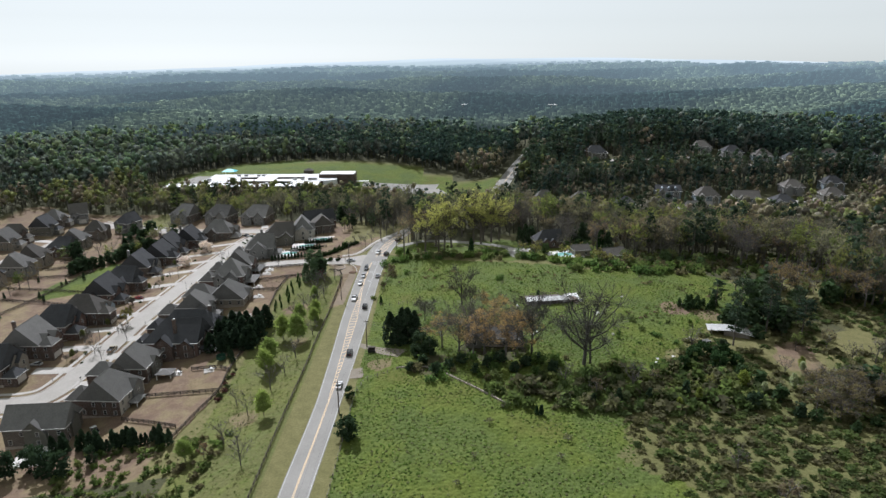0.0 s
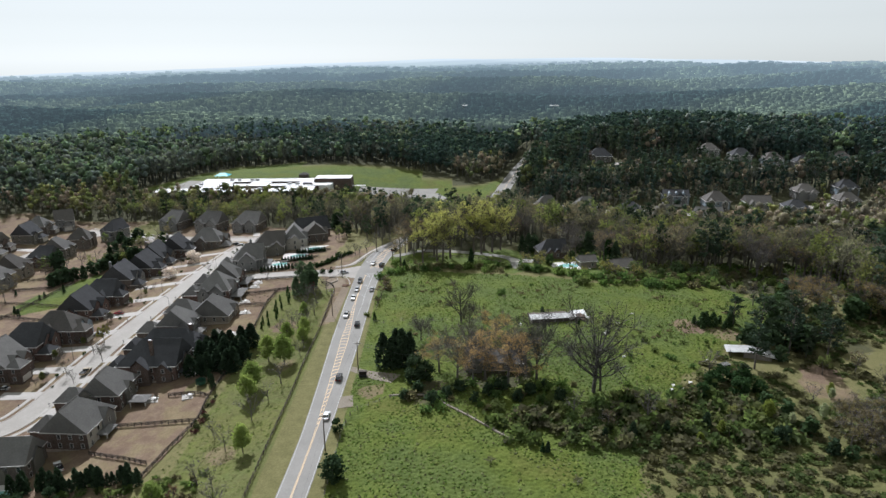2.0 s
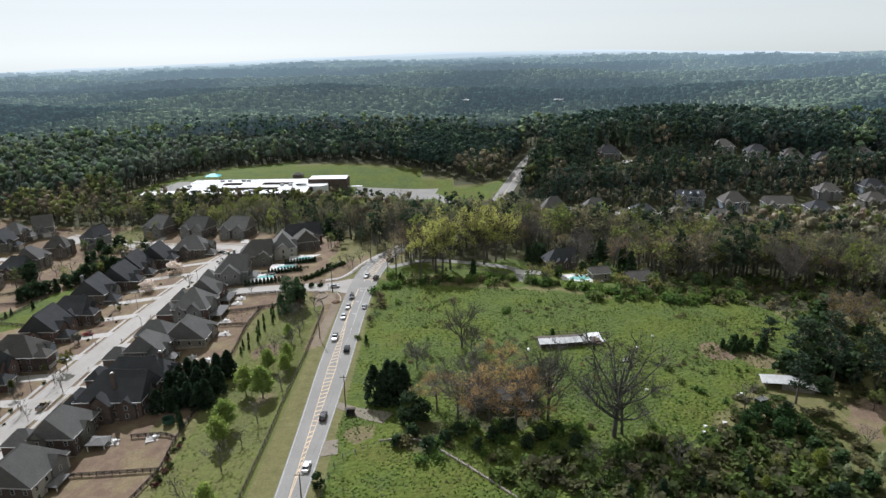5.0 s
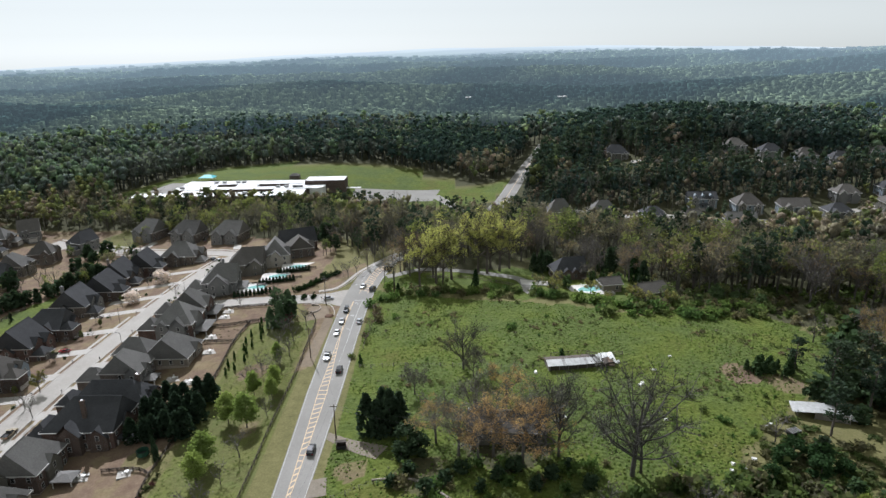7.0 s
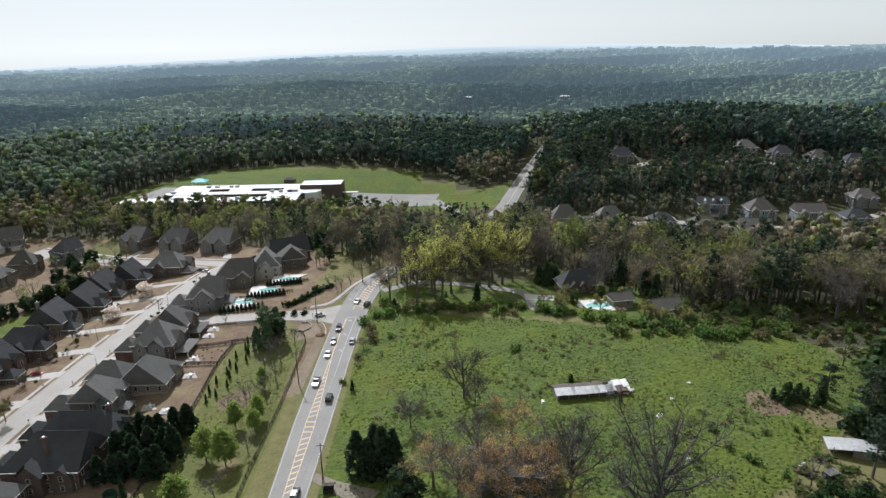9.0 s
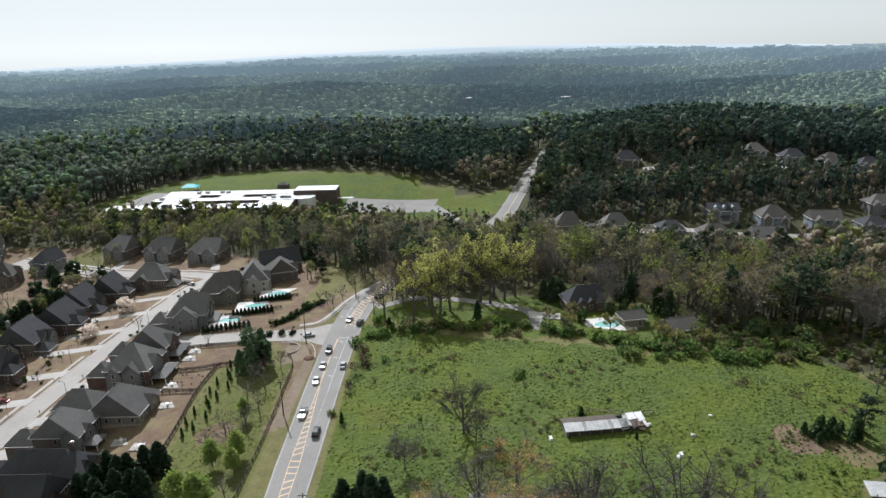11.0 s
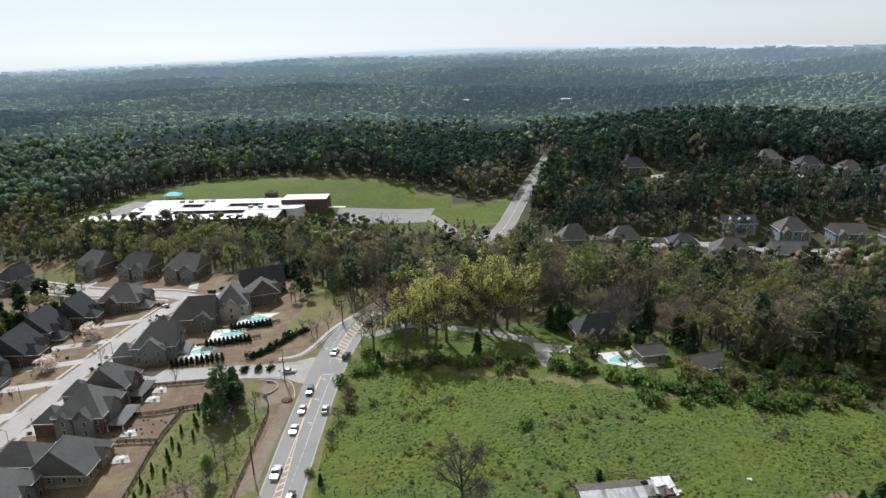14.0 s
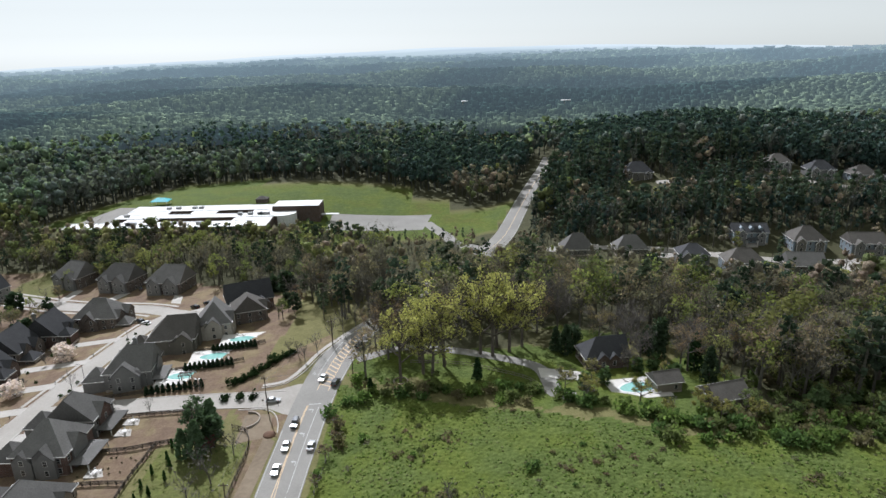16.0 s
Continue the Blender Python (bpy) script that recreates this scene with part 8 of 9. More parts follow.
def car(label, x, y, rz, paint="white", kind="sedan", group="cars on the main road", name="car"):
    """A car with its nose along local +y."""
    z = ground(x, y) + 0.12
    ob = thing(name, label, "car", x, y, z, rz, group)
    w, L, hh, roof = {"sedan": (0.9, 2.3, 0.85, 1.45), "suv": (0.96, 2.35, 1.05, 1.78), "truck": (1.0, 2.8, 1.05, 1.85)}[kind]
    s = Shape()
    ring = [(-L, 0.35), (-L + 0.05, hh - 0.08), (-L + 0.3, hh), (L * 0.42, hh), (L - 0.15, hh - 0.14), (L, 0.62), (L - 0.03, 0.33)]
    n = len(ring)
    for sx in (-1, 1):
        s.v += [(sx * w * (0.95 if zz > 0.8 * hh or abs(yy) > L * 0.95 else 1.0), yy, zz) for yy, zz in ring]
    s.f += [tuple(range(n)), tuple(range(2 * n - 1, n - 1, -1))] + [(i, i + n, (i + 1) % n + n, (i + 1) % n) for i in range(n)]
    put("body", s.mesh("body", PAINTS[paint]), ob)
    a0, a1, b0, b1 = {"sedan": (-L * 0.78, L * 0.42, -L * 0.45, L * 0.08), "suv": (-L * 0.96, L * 0.42, -L * 0.84, L * 0.1), "truck": (-L * 0.12, L * 0.46, -L * 0.06, L * 0.18)}[kind]
    c = Shape().add([(-w * 0.93, a0, hh - 0.02), (w * 0.93, a0, hh - 0.02), (w * 0.93, a1, hh - 0.02), (-w * 0.93, a1, hh - 0.02), (-w * 0.76, b0, roof - 0.06), (w * 0.76, b0, roof - 0.06), (w * 0.76, b1, roof - 0.06), (-w * 0.76, b1, roof - 0.06)],
                    [(0, 1, 5, 4), (1, 2, 6, 5), (2, 3, 7, 6), (3, 0, 4, 7), (4, 5, 6, 7)])
    put("cabin_glass", c.mesh("cabin_glass", GLASS), ob)
    put("roof_panel", Shape().bevel_box(-w * 0.79, w * 0.79, b0 - 0.08, b1 + 0.08, roof - 0.08, roof, 0.05).mesh("roof_panel", PAINTS[paint]), ob)
    if kind == "truck":
        put("truck_bed", Shape().box(-w * 0.85, w * 0.85, -L * 0.95, -L * 0.2, hh + 0.0, hh + 0.03).box(-w * 0.98, -w * 0.85, -L * 0.96, -L * 0.16, hh, hh + 0.22).box(w * 0.85, w * 0.98, -L * 0.96, -L * 0.16, hh, hh + 0.22).mesh("truck_bed", PAINTS["black"]), ob)
    for sx in (-1, 1):
        for sy in (-0.62, 0.62):
            wh = put("wheel", CAR_WHEEL, ob, pose(sx * (w - 0.1), sy * L, 0.34, 0, 0, 90))
            put("rim", CAR_RIM, wh)
        put("headlight", Shape().bevel_box(sx * w * 0.72 - 0.18, sx * w * 0.72 + 0.18, L - 0.1, L - 0.0, 0.58, 0.72, 0.02).mesh("headlight", LAMP_CLEAR), ob)
        put("tail_light", Shape().bevel_box(sx * w * 0.75 - 0.16, sx * w * 0.75 + 0.16, -L - 0.02, -L + 0.08, 0.62, 0.8, 0.02).mesh("tail_light", LAMP_RED), ob)
    return ob


for lab, x, y, rz, p, k in (("white work truck with a dark open bed on the road", -41.4, 268, 180, "white", "truck"), ("black compact car driving away on the road", -35.6, 258.5, 0, "black", "suv"), ("white sedan driving on the main road", -41.0, 287, 180, "white", "sedan"),
                            ("silver sedan driving on the main road", -40.6, 297, 180, "silver", "sedan"), ("dark grey car driving on the main road", -40.4, 307.5, 180, "dark_grey", "suv"), ("silver car driving away on the main road", -33.7, 297, 0, "silver", "sedan"),
                            ("dark grey car near the crossing", -32.0, 330, -12, "dark_grey", "suv"), ("white car near the crossing", -36.6, 333, 168, "white", "sedan"), ("silver sedan waiting at the side street", -50.0, 320.3, -82, "silver", "sedan"),
                            ("black car driving on the two-lane road", -36.2, 214, 0, "black", "suv"), ("white sedan driving on the two-lane road", -36.3, 190, 0, "white", "sedan"), ("dark car on the bend by the trees", -27.2, 356, -28, "black", "suv")):
    car(lab, x, y, rz, p, k)
for lab, x, y, rz, p, k in (("silver sedan parked on a driveway", -154.5, 272.5, 90, "silver", "sedan"), ("silver sedan parked on a driveway", -148.5, 270.3, 80, "silver", "sedan"), ("white car parked on a driveway", -162, 228, 90, "white", "sedan"),
                            ("white pickup truck parked behind a house", -114.5, 181, 40, "white", "truck"), ("tan pickup truck parked in the street", -136.6, 237.5, 0, "tan", "truck"), ("white car parked at the kerb", -140.5, 414, 60, "white", "suv"),
                            ("dark grey car parked at the kerb", -131.5, 405.5, 60, "dark_grey", "suv"), ("white car parked at the kerb", -127, 402.0, 70, "white", "sedan"), ("black car parked on a driveway", -111, 417, 60, "black", "suv"),
                            ("black car parked on a driveway", -106.5, 421, 60, "black", "suv"), ("dark car parked beside a house", -154.5, 456, 30, "dark_grey", "suv"), ("red car parked on a driveway", -151, 293, 90, "red", "sedan"), ("white van parked by the hillside street", 152, 462, 70, "white", "suv")):
    car(lab, x, y, rz, p, k, "parked cars")


# ---- driveways and pools ----
def drive(label, poly, mat=None, rise=0.1):
    tagged(new("driveway", patch("driveway", poly, rise, mat or PALE_CONCRETE, 2.0)), label, "driveway", kind="structure")


for y0 in (223.5, 241, 258, 272, 291, 309.5, 330.5, 347, 365.5, 386):
    xs = float(np.interp(y0, [p[1] for p in STREET[3:]], [p[0] for p in STREET[3:]])) - 4.3
    drive("pale concrete driveway to a garage", [(xs, y0 - 2.2), (xs, y0 + 2.4), (-160.5, y0 + 2.6), (-160.5, y0 - 2.4)], None, 0.085)
for y0, xe in ((197.5, -131), (212.5, -132), (232.5, -124), (247, -124), (261.5, -126), (277.5, -121), (298, -121), (313, -121), (341, -119), (366, -116)):
    xs = float(np.interp(y0, [p[1] for p in STREET[3:]], [p[0] for p in STREET[3:]])) + 4.3
    drive("pale concrete driveway to a garage", [(xs, y0 - 2.4), (xe, y0 - 2.4), (xe, y0 + 2.4), (xs, y0 + 2.4)], None, 0.085)
for p in ([(-170, 440), (-164, 437.5), (-158, 452), (-163, 454)], [(-196, 446), (-190, 444), (-188, 462), (-193, 464)], [(-128, 430), (-122, 427), (-126, 440), (-131, 442)], [(-112, 414), (-107, 411), (-95, 416), (-99, 420)], [(-262, 398), (-262, 404), (-251, 404), (-251, 398)], [(-268, 418), (-268, 424), (-284, 424), (-284, 418)], [(-262, 350), (-262, 356), (-251, 356), (-251, 350)]):
    drive("pale concrete driveway to a garage", p, None, 0.1)
for p in ([(196, 456), (201, 455), (196, 468), (191, 468)], [(150, 458), (156, 457), (156, 474), (151, 474)], [(118, 470), (133, 468), (133, 474), (118, 477)], [(206, 445), (213, 445), (214, 455), (207, 455)], [(62, 486), (92, 484), (92, 492), (62, 494)]):
    drive("pale concrete driveway of the hillside street", p, None, 0.15)
hl = resample([(55, 488), (90, 487), (125, 480), (160, 468), (190, 460), (225, 455), (260, 462), (300, 470)], 3.0)
tagged(new("hillside_street", ribbon("hillside_street", hl, 2.9, -2.9, 0.13, CONCRETE, 4)), "pale concrete street on the hillside", "road", kind="structure")
ul = resample([(150, 572), (190, 565), (230, 567), (260, 556), (300, 546), (350, 560), (400, 575)], 3.0)
tagged(new("hilltop_street", ribbon("hilltop_street", ul, 2.9, -2.9, 0.15, CONCRETE, 4)), "pale concrete street on the wooded hill", "road", kind="structure")
el = resample([(-27, 346), (-12, 353), (6, 349), (25, 340), (34, 333), (36, 322), (36.5, 316), (42, 313)], 2.0)
tagged(new("estate_drive", ribbon("estate_drive", el, np.interp(np.arange(len(el)), [0, len(el) * 0.6, len(el)], [2.2, 2.4, 3.2]), -2.2, 0.09, ASPHALT, 3)), "grey paved drive winding through the trees", "driveway", kind="structure")
drive("pale concrete parking court of the estate", [(34, 333), (48, 329), (46.5, 323.5), (34, 326)], DECK, 0.11)
drive("gravel drive to the abandoned house", [(-33, 219.5), (-33, 223), (-15, 213), (-18, 208)], surface("gravel", (0.13, 0.11, 0.082), (0.23, 0.2, 0.16), 3.0, 0.3, 0.95, relief=0.4))
drive("worn gravel apron at the roadside", [(-34, 195), (-33.8, 202), (-30, 203), (-29, 196)], bpy.data.materials["gravel"])
drive("bare clay verge with tyre marks beside the road", [(-50, 262), (-45.5, 262), (-44.5, 300), (-48, 303)], CLAY, 0.05)
drive("bare clay corner beside the side street", [(-56, 300), (-46.5, 302), (-48.5, 313.5), (-57, 314)], CLAY, 0.05)


def pool(label, x, y, rz, a, b, furn=6):
    z = ground(x, y) + 0.15
    ob = thing("swimming_pool", label, "pool", x, y, z, rz, "swimming pools")
    n = 22
    rim = [(a * math.cos(t) * (1 + 0.16 * math.cos(2 * t)), b * math.sin(t) * (1 + 0.12 * math.sin(t))) for t in (2 * math.pi * k / n for k in range(n))]
    out = [(p * 1.1 + 0.25 * p / a, q * 1.1 + 0.25 * q / b) for p, q in rim]
    put("deck", Shape().bevel_box(-a - 3.9, a + 3.6, -b - 3.0, b + 3.0, -1.6, 0.05, 0.03).mesh("deck", DECK), ob)
    put("coping", Shape().add([(p, q, 0.12) for p, q in rim] + [(p, q, 0.12) for p, q in out] + [(p, q, 0.0) for p, q in out] + [(p, q, 0.0) for p, q in rim],
                              [(k, n + k, n + (k + 1) % n, (k + 1) % n) for k in range(n)] + [(n + k, 2 * n + k, 2 * n + (k + 1) % n, n + (k + 1) % n) for k in range(n)] + [(3 * n + k, k, (k + 1) % n, 3 * n + (k + 1) % n) for k in range(n)]).mesh("coping", WHITE_ROOF), ob)
    put("water", Shape().add([(p, q, 0.075) for p, q in rim], [tuple(range(n))]).mesh("water", WATER), ob)
    rng = random.Random(int(x * 3))
    for k in range(furn):
        fx, fy = rng.uniform(-a - 2, a + 2), rng.choice((-1, 1)) * (b + rng.uniform(0.6, 1.6))
        c, s = math.cos(radians(rz)), math.sin(radians(rz))
        lo = thing("sun_lounger", "white sun lounger beside the pool", "lounger", x + c * fx - s * fy, y + s * fx + c * fy, z + 0.05, rng.uniform(0, 360), "poolside loungers")
        put("seat", Shape().bevel_box(-0.32, 0.32, -0.9, 0.4, 0.25, 0.36, 0.03).mesh("seat", TRIM), lo)
        put("backrest", Shape().add([(-0.32, 0.4, 0.25), (0.32, 0.4, 0.25), (0.32, 0.95, 0.75), (-0.32, 0.95, 0.75), (-0.32, 0.4, 0.34), (0.32, 0.4, 0.34), (0.32, 0.92, 0.83), (-0.32, 0.92, 0.83)], [(0, 3, 2, 1), (4, 5, 6, 7), (0, 1, 5, 4), (1, 2, 6, 5), (2, 3, 7, 6), (3, 0, 4, 7)]).mesh("backrest", TRIM), lo)
        for lx in (-0.28, 0.28):
            for ly in (-0.8, 0.3):
                put("leg", Shape().box(lx - 0.03, lx + 0.03, ly - 0.03, ly + 0.03, 0, 0.26).mesh("leg", TRIM), lo)


pool("turquoise garden pool with a pale stone deck", -86.5, 341.5, 8, 4.6, 2.6)
pool("turquoise garden pool with a pale stone deck", -80, 355, 8, 4.8, 2.6, 8)
pool("turquoise garden pool with a pale stone deck", -74, 369, 8, 4.4, 2.4)
pool("small green pool behind the brick house", -124.5, 170.5, 4, 4.5, 2.0, 2)
pool("turquoise kidney-shaped pool beside the pool house", 62.5, 318, 8, 5.0, 3.0, 6)


def pergola(x, y, rz):
    ob = thing("pergola", "small dark wooden pergola beside the pool", "pergola", x, y, ground(x, y) + 0.2, rz)
    for px in (-1.7, 1.7):
        for py in (-1.1, 1.1):
            put("post", Shape().box(px - 0.09, px + 0.09, py - 0.09, py + 0.09, -0.4, 2.5).mesh("post", DARK_FENCE), ob)
    for py in (-1.1, 1.1):
        put("beam", Shape().box(-2.1, 2.1, py - 0.06, py + 0.06, 2.5, 2.72).mesh("beam", DARK_FENCE), ob)
    for k in range(13):
        put("slat", Shape().box(-2.0 + k * 0.33, -1.82 + k * 0.33, -1.5, 1.5, 2.72, 2.84).mesh("slat", DARK_FENCE), ob)


pergola(-84.0, 337.6, 8)



# ---- old sheds and roadside things ----
def long_shed():
    """A low gabled shed: bright tin on its front slope, dark old boards behind, one end fallen in."""
    x, y = 44.5, 251.2
    ob = thing("long_shed", "long derelict shed with bright tin roofing and a fallen-in end", "shed", x, y, ground(x, y) - 0.1, 6)
    put("back_wall", Shape().box(-11, 11, 3.0, 3.2, -0.6, 1.9).mesh("back_wall", GREY_WOOD), ob)
    put("end_wall", Shape().box(-11, -10.8, -2.2, 3.0, -0.6, 1.9).mesh("end_wall", GREY_WOOD), ob)
    put("front_wall", Shape().box(-10.8, 10.8, -2.0, -1.85, -0.6, 1.5).mesh("front_wall", DARK_FENCE), ob)
    for k in range(8):
        px = -10.6 + k * 3.05
        put("post", Shape().box(px - 0.1, px + 0.1, -2.25, -2.05, -0.6, 1.75).mesh("post", GREY_WOOD), ob)
    rng = random.Random(8)

    def sheet(name, xa, wide, ya, za, yb, zb, skew, mat):
        p = [(xa, ya, za), (xa + wide, ya + skew, za + skew * 0.3), (xa + wide, yb, zb + skew * 0.6), (xa, yb + skew * 0.5, zb)]
        s = Shape().add(p + [(a, b, c + 0.06) for a, b, c in p], [(3, 2, 1, 0), (4, 5, 6, 7), (0, 1, 5, 4), (1, 2, 6, 5), (2, 3, 7, 6), (3, 0, 4, 7)])
        put(name, s.mesh(name, mat), ob)

    for k in range(15):
        xa = -11.4 + k * 1.02
        j = rng.uniform(-0.07, 0.07)
        sheet("roof_sheet", xa, 1.0, -2.7, 1.75 + j, 0.4, 2.55 + j * 0.5, rng.uniform(-0.06, 0.06), TIN if k in (5, 12) else BRIGHT_TIN)
        sheet("back_roof_board", xa, 1.0, 0.42, 2.52, 3.6, 1.9 + j, rng.uniform(-0.08, 0.08), ROTTEN)
    for xa, wide, ya, za, yb, zb, skew, mat in ((4.1, 2.2, -2.5, 0.9, 0.6, 2.3, 0.4, TIN), (5.6, 1.8, -1.0, 1.5, 2.6, 2.4, -0.5, BRIGHT_TIN), (7.2, 1.6, -2.6, 1.2, -0.2, 1.9, 0.6, ROTTEN), (7.0, 2.4, 0.2, 2.0, 3.5, 2.0, 0.4, BRIGHT_TIN), (8.9, 1.7, -2.4, 0.7, 0.5, 2.2, -0.5, RUST), (9.6, 1.9, -0.6, 1.9, 3.3, 2.1, 0.5, BRIGHT_TIN), (10.6, 0.8, -2.7, 1.5, 2.4, 2.2, 0.2, BRIGHT_TIN)):
        sheet("fallen_sheet", xa, wide, ya, za, yb, zb, skew, mat)


def tin_shed():
    x, y = 108.5, 225.5
    ob = thing("tin_shed", "open-sided shed with a bent silver tin roof under a pine", "shed", x, y, ground(x, y) - 0.1, -14)
    put("wall", Shape().box(-7, 7, 1.8, 2.0, -1, 2.4).box(-2, 6.5, -2.4, -2.2, -1, 1.9).mesh("wall", GREY_WOOD), ob)
    for px in (-6.8, -2.2, 2.4, 6.8):
        put("post", Shape().box(px - 0.1, px + 0.1, -2.7, -2.5, -1, 2.6).mesh("post", GREY_WOOD), ob)
    for k in range(14):
        xa = -8.2 + k * 1.2
        za, zb = (3.0 - abs(xa + 0.6) * 0.06, 3.0 - abs(xa + 1.8) * 0.06) if xa < 0.5 else (3.05 - (xa - 0.0) * 0.2, 3.05 - (xa + 1.2) * 0.2)
        s = Shape().add([(xa, -2.9, za - 0.5), (xa + 1.19, -2.9, zb - 0.5), (xa + 1.19, 2.1, zb), (xa, 2.1, za), (xa, -2.9, za - 0.43), (xa + 1.19, -2.9, zb - 0.43), (xa + 1.19, 2.1, zb + 0.07), (xa, 2.1, za + 0.07)],
                        [(3, 2, 1, 0), (4, 5, 6, 7), (0, 1, 5, 4), (1, 2, 6, 5), (2, 3, 7, 6), (3, 0, 4, 7)])
        put("roof_sheet", s.mesh("roof_sheet", BRIGHT_TIN), ob)


long_shed()
tin_shed()
kx, ky = -28.2, 215.5
kiosk = thing("produce_stand", "small dark open wooden stand at the roadside", "stand", kx, ky, ground(kx, ky), 5)
put("back_wall", Shape().box(-1.3, 1.3, 0.75, 0.85, 0, 1.9).box(-1.3, -1.2, -0.8, 0.75, 0, 1.2).box(1.2, 1.3, -0.8, 0.75, 0, 1.2).mesh("back_wall", DARK_FENCE), kiosk)
put("roof", Shape().box(-1.5, 1.5, -0.2, 1.0, 1.9, 2.0).mesh("roof", DARK_FENCE), kiosk)
put("counter", Shape().bevel_box(-1.2, 1.2, -0.85, -0.35, 0, 0.9, 0.03).mesh("counter", METAL_POST), kiosk)
tr = thing("utility_trailer", "dark utility trailer with a slatted top beside the shed", "trailer", 95.4, 215.6, ground(95.4, 215.6), 20)
put("bed", Shape().bevel_box(-1.6, 1.6, -1.1, 1.1, 0.5, 1.6, 0.05).mesh("bed", METAL_POST), tr)
for k in range(5):
    put("slat", Shape().box(-1.4 + k * 0.7, -1.1 + k * 0.7, -1.15, 1.15, 1.62, 1.7).mesh("slat", TIN), tr)
for sx in (-1.0, 1.0):
    put("wheel", CAR_WHEEL, tr, pose(sx, -1.15, 0.34))
rj = random.Random(21)
JUNK = Shape().add([(-0.8, -0.5, 0), (0.9, -0.6, 0), (0.7, 0.6, 0), (-0.7, 0.5, 0), (-0.6, -0.4, 0.5), (0.75, -0.3, 0.75), (0.5, 0.5, 0.6), (-0.6, 0.4, 0.85)], [(3, 2, 1, 0), (4, 5, 6, 7), (0, 1, 5, 4), (1, 2, 6, 5), (2, 3, 7, 6), (3, 0, 4, 7)]).mesh("scrap", TRIM)
for x, y in ((60.4, 239), (61.5, 240), (90, 219.5), (91.5, 220.5), (62.6, 221), (70, 197), (73.6, 203), (76, 201), (67.6, 248), (75.6, 257), (57, 252.5), (29.5, 247.5), (32, 221), (34, 222.5), (80, 205), (72, 200), (99, 251)):
    ob = new("scrap_piece", JUNK)
    ob.matrix_world = pose(x, y, ground(x, y) - 0.05, 0, 0, rj.uniform(0, 360))
    ob.scale = (rj.uniform(0.5, 1.3), rj.uniform(0.5, 1.1), rj.uniform(0.5, 1.0))
    tagged(ob, "pale discarded scrap lying in the weeds", "scrap", "scrap in the weeds")
isl = new("mulch_bed", Shape().tube([(0, 0, -0.2), (0, 0, 0.25), (0, 0, 0.45)], [2.0, 1.7, 0.5], 16).mesh("mulch_bed", MULCH, True))
isl.matrix_world = pose(-46.8, 303.2, ground(-46.8, 303.2))
tagged(isl, "low round mulch bed on the clay corner", "flower bed")
ring = thing("stone_ring", "low pale stone ring round a tall tree", "tree ring", -10.8, 329, ground(-10.8, 329))
for k in range(14):
    a = 2 * math.pi * k / 14
    put("stone", Shape().bevel_box(-0.45, 0.45, -0.2, 0.2, -0.2, 0.35, 0.08).mesh("stone", STONE), ring, pose(2.2 * math.cos(a), 2.2 * math.sin(a), 0, 0, 0, math.degrees(a) + 90))
wallob = thing("entrance_wall", "low curved stone wall on the entrance lawn", "wall", -56, 311, ground(-56, 311))
for k in range(9):
    a = radians(-60 + k * 18)
    put("stone_block", Shape().bevel_box(-0.75, 0.75, -0.22, 0.22, -0.5, 0.8, 0.06).mesh("stone_block", STONE), wallob, pose(4.2 * math.cos(a), 4.2 * math.sin(a), 0, 0, 0, math.degrees(a) + 90))


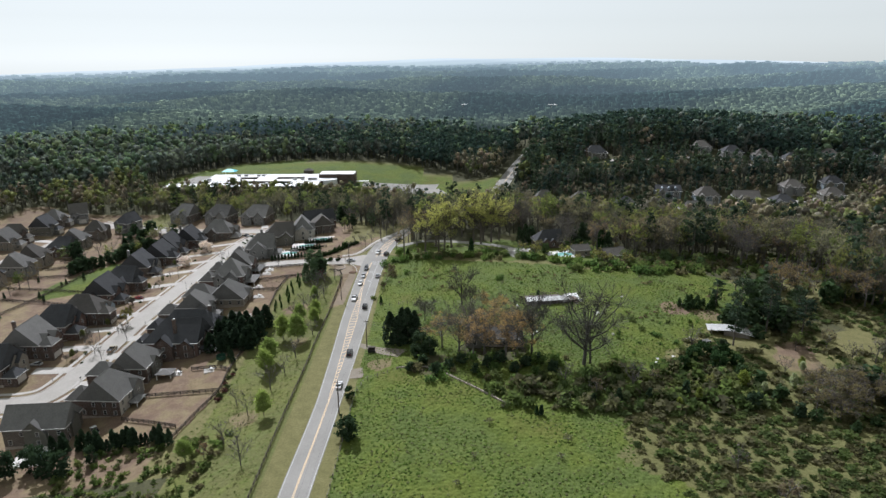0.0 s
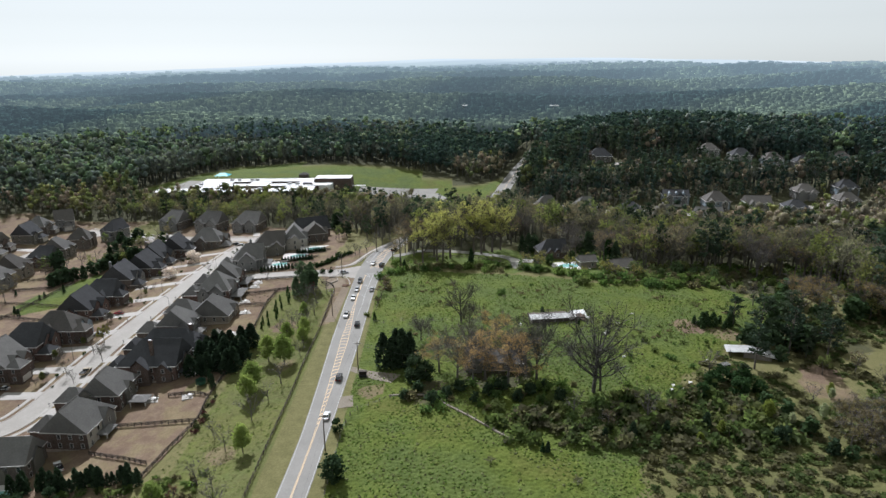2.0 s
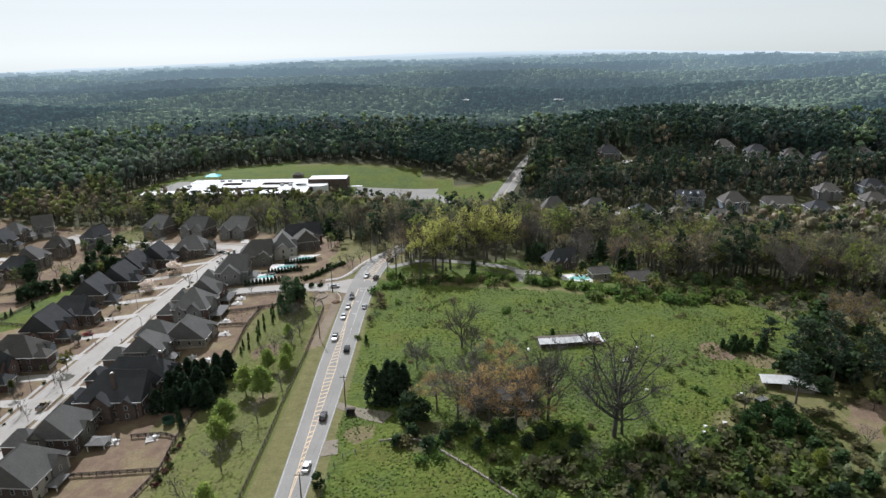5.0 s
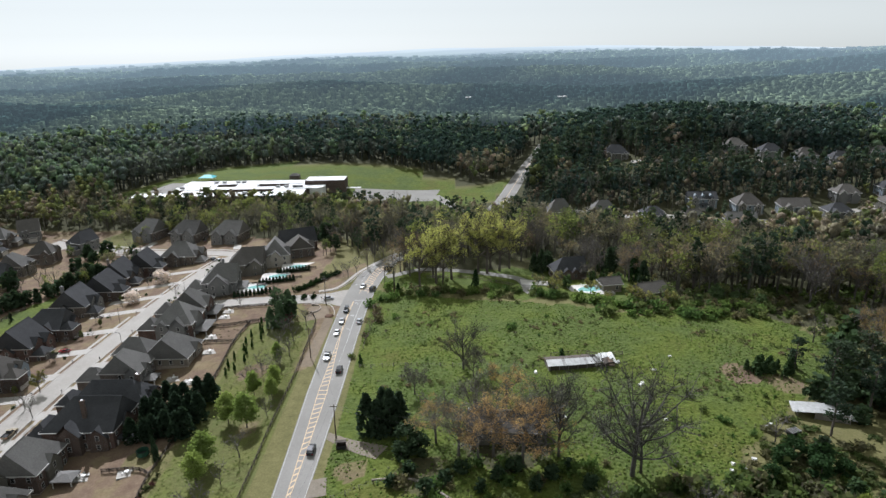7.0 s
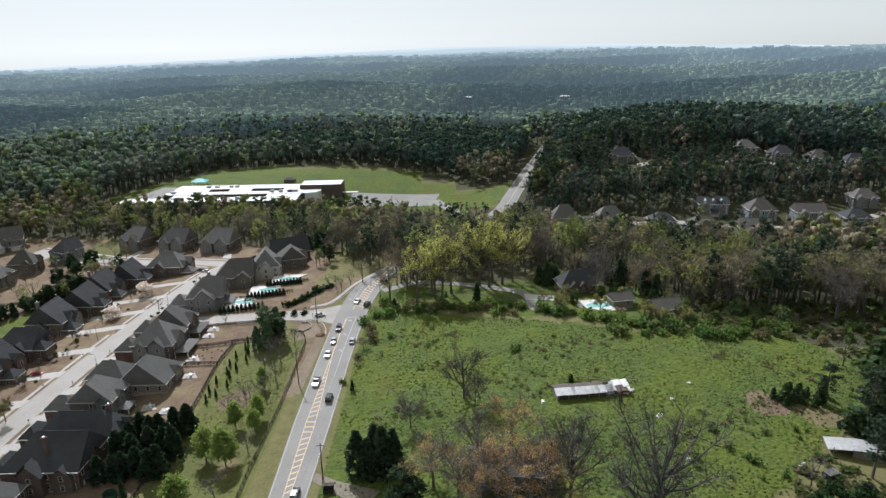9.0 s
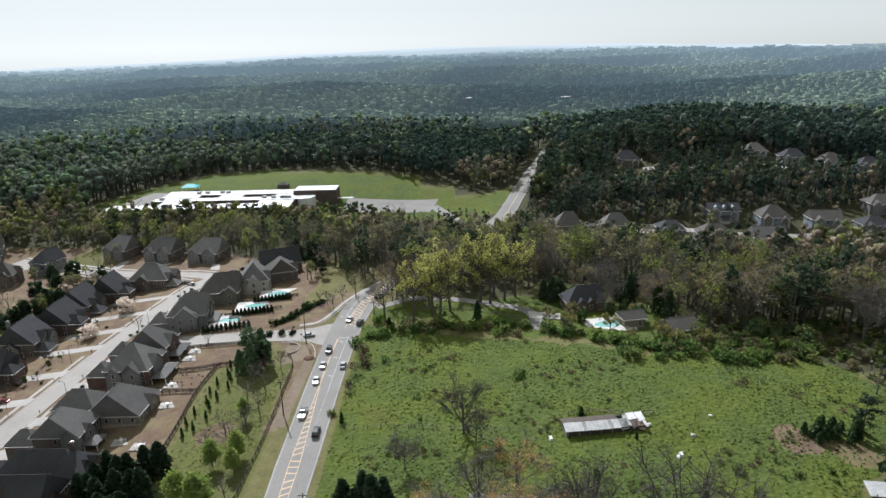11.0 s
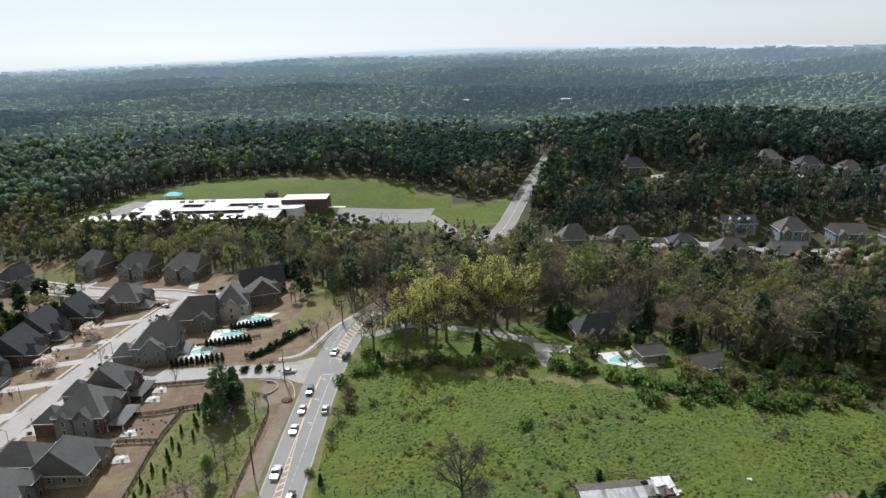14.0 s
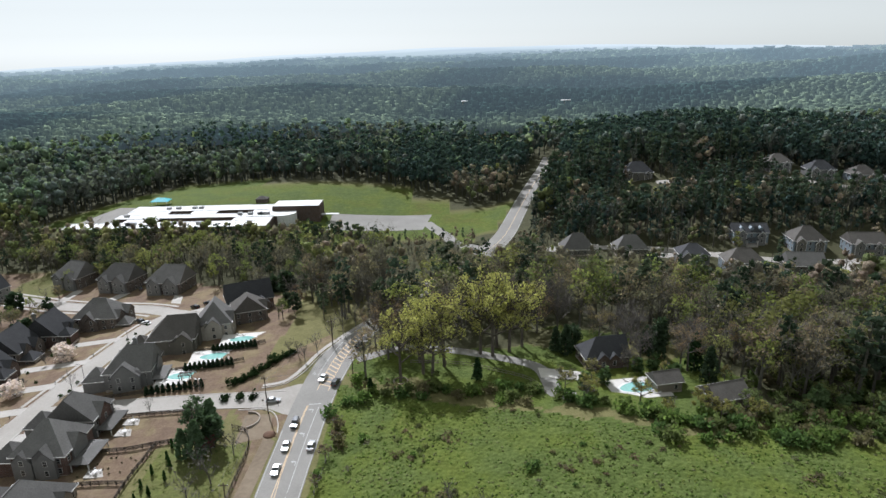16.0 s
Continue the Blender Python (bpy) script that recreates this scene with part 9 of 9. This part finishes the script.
def patio_set(x, y, rz):
    z = ground(x, y)
    ob = thing("patio", "pale stone patio behind a house", "patio", x, y, z, rz, "patios")
    put("slab", Shape().bevel_box(-2.6, 2.6, -1.8, 1.8, -1.0, 0.14, 0.03).mesh("slab", PALE_CONCRETE), ob)
    tb = thing("patio_table", "round white patio table", "table", x, y, z + 0.14, rz, "patio tables")
    put("tabletop", Shape().tube([(0, 0, 0.7), (0, 0, 0.75)], [0.65, 0.65], 14).mesh("tabletop", TRIM), tb)
    put("pedestal", Shape().tube([(0, 0, 0), (0, 0, 0.7)], [0.09, 0.06], 7).mesh("pedestal", TRIM), tb)
    for k in range(4):
        a = k * math.pi / 2 + 0.5
        c = thing("patio_chair", "white patio chair beside a round table", "chair", x + 1.15 * math.cos(a), y + 1.15 * math.sin(a), z + 0.14, math.degrees(a) - 90, "patio chairs")
        put("seat", Shape().bevel_box(-0.25, 0.25, -0.25, 0.25, 0.38, 0.45, 0.02).mesh("seat", TRIM), c)
        put("backrest", Shape().box(-0.25, 0.25, 0.2, 0.26, 0.45, 0.95).mesh("backrest", TRIM), c)
        for lx in (-0.2, 0.2):
            for ly in (-0.2, 0.2):
                put("leg", Shape().box(lx - 0.025, lx + 0.025, ly - 0.025, ly + 0.025, 0, 0.39).mesh("leg", TRIM), c)


for x, y, rz in ((-100, 214, 0), (-92, 229.5, 10), (-87, 259, 0), (-87.5, 279.5, 5), (-91.5, 315, 0), (-90, 336.8, 8), (-97, 231, 0)):
    patio_set(x, y, rz)
for x, y, rz in ((-87.5, 213.5, 20), (-84.8, 234.2, -10), (-91, 291.5, 5), (-91.5, 309.5, 0), (-94, 262, 10)):
    patio_set(x, y, rz)
play = thing("trampoline", "round trampoline with a green safety net on the lawn", "trampoline", -86, 220.3, ground(-86, 220.3))
put("mat", Shape().tube([(0, 0, 0.78), (0, 0, 0.84)], [1.7, 1.7], 18).mesh("mat", METAL_POST), play)
for k in range(6):
    a = k * math.pi / 3
    put("post", Shape().tube([(1.75 * math.cos(a), 1.75 * math.sin(a), -0.1), (1.75 * math.cos(a), 1.75 * math.sin(a), 2.3)], [0.04, 0.04], 6).mesh("post", METAL_POST), play)
put("net", Shape().add([(1.75 * math.cos(k * math.pi / 9), 1.75 * math.sin(k * math.pi / 9), z) for z in (0.8, 2.2) for k in range(18)], [(k, (k + 1) % 18, 18 + (k + 1) % 18, 18 + k) for k in range(18)]).mesh("net", GREEN_PLASTIC), play, label="green safety net")
for k in range(16):
    mb = thing("mailbox", "black kerbside mailbox on a post", "mailbox", 0, 0, 0, 0, "kerbside mailboxes")
    y0 = 212 + (k // 2) * 22
    xs = float(np.interp(y0, [p[1] for p in STREET[3:]], [p[0] for p in STREET[3:]])) + (5.3 if k % 2 else -5.3)
    mb.matrix_world = pose(xs, y0 + 4, ground(xs, y0 + 4))
    put("post", Shape().box(-0.05, 0.05, -0.05, 0.05, -0.3, 1.05).mesh("post", METAL_POST), mb)
    put("box", Shape().bevel_box(-0.13, 0.13, -0.28, 0.28, 1.05, 1.32, 0.05).mesh("box", METAL_POST), mb)
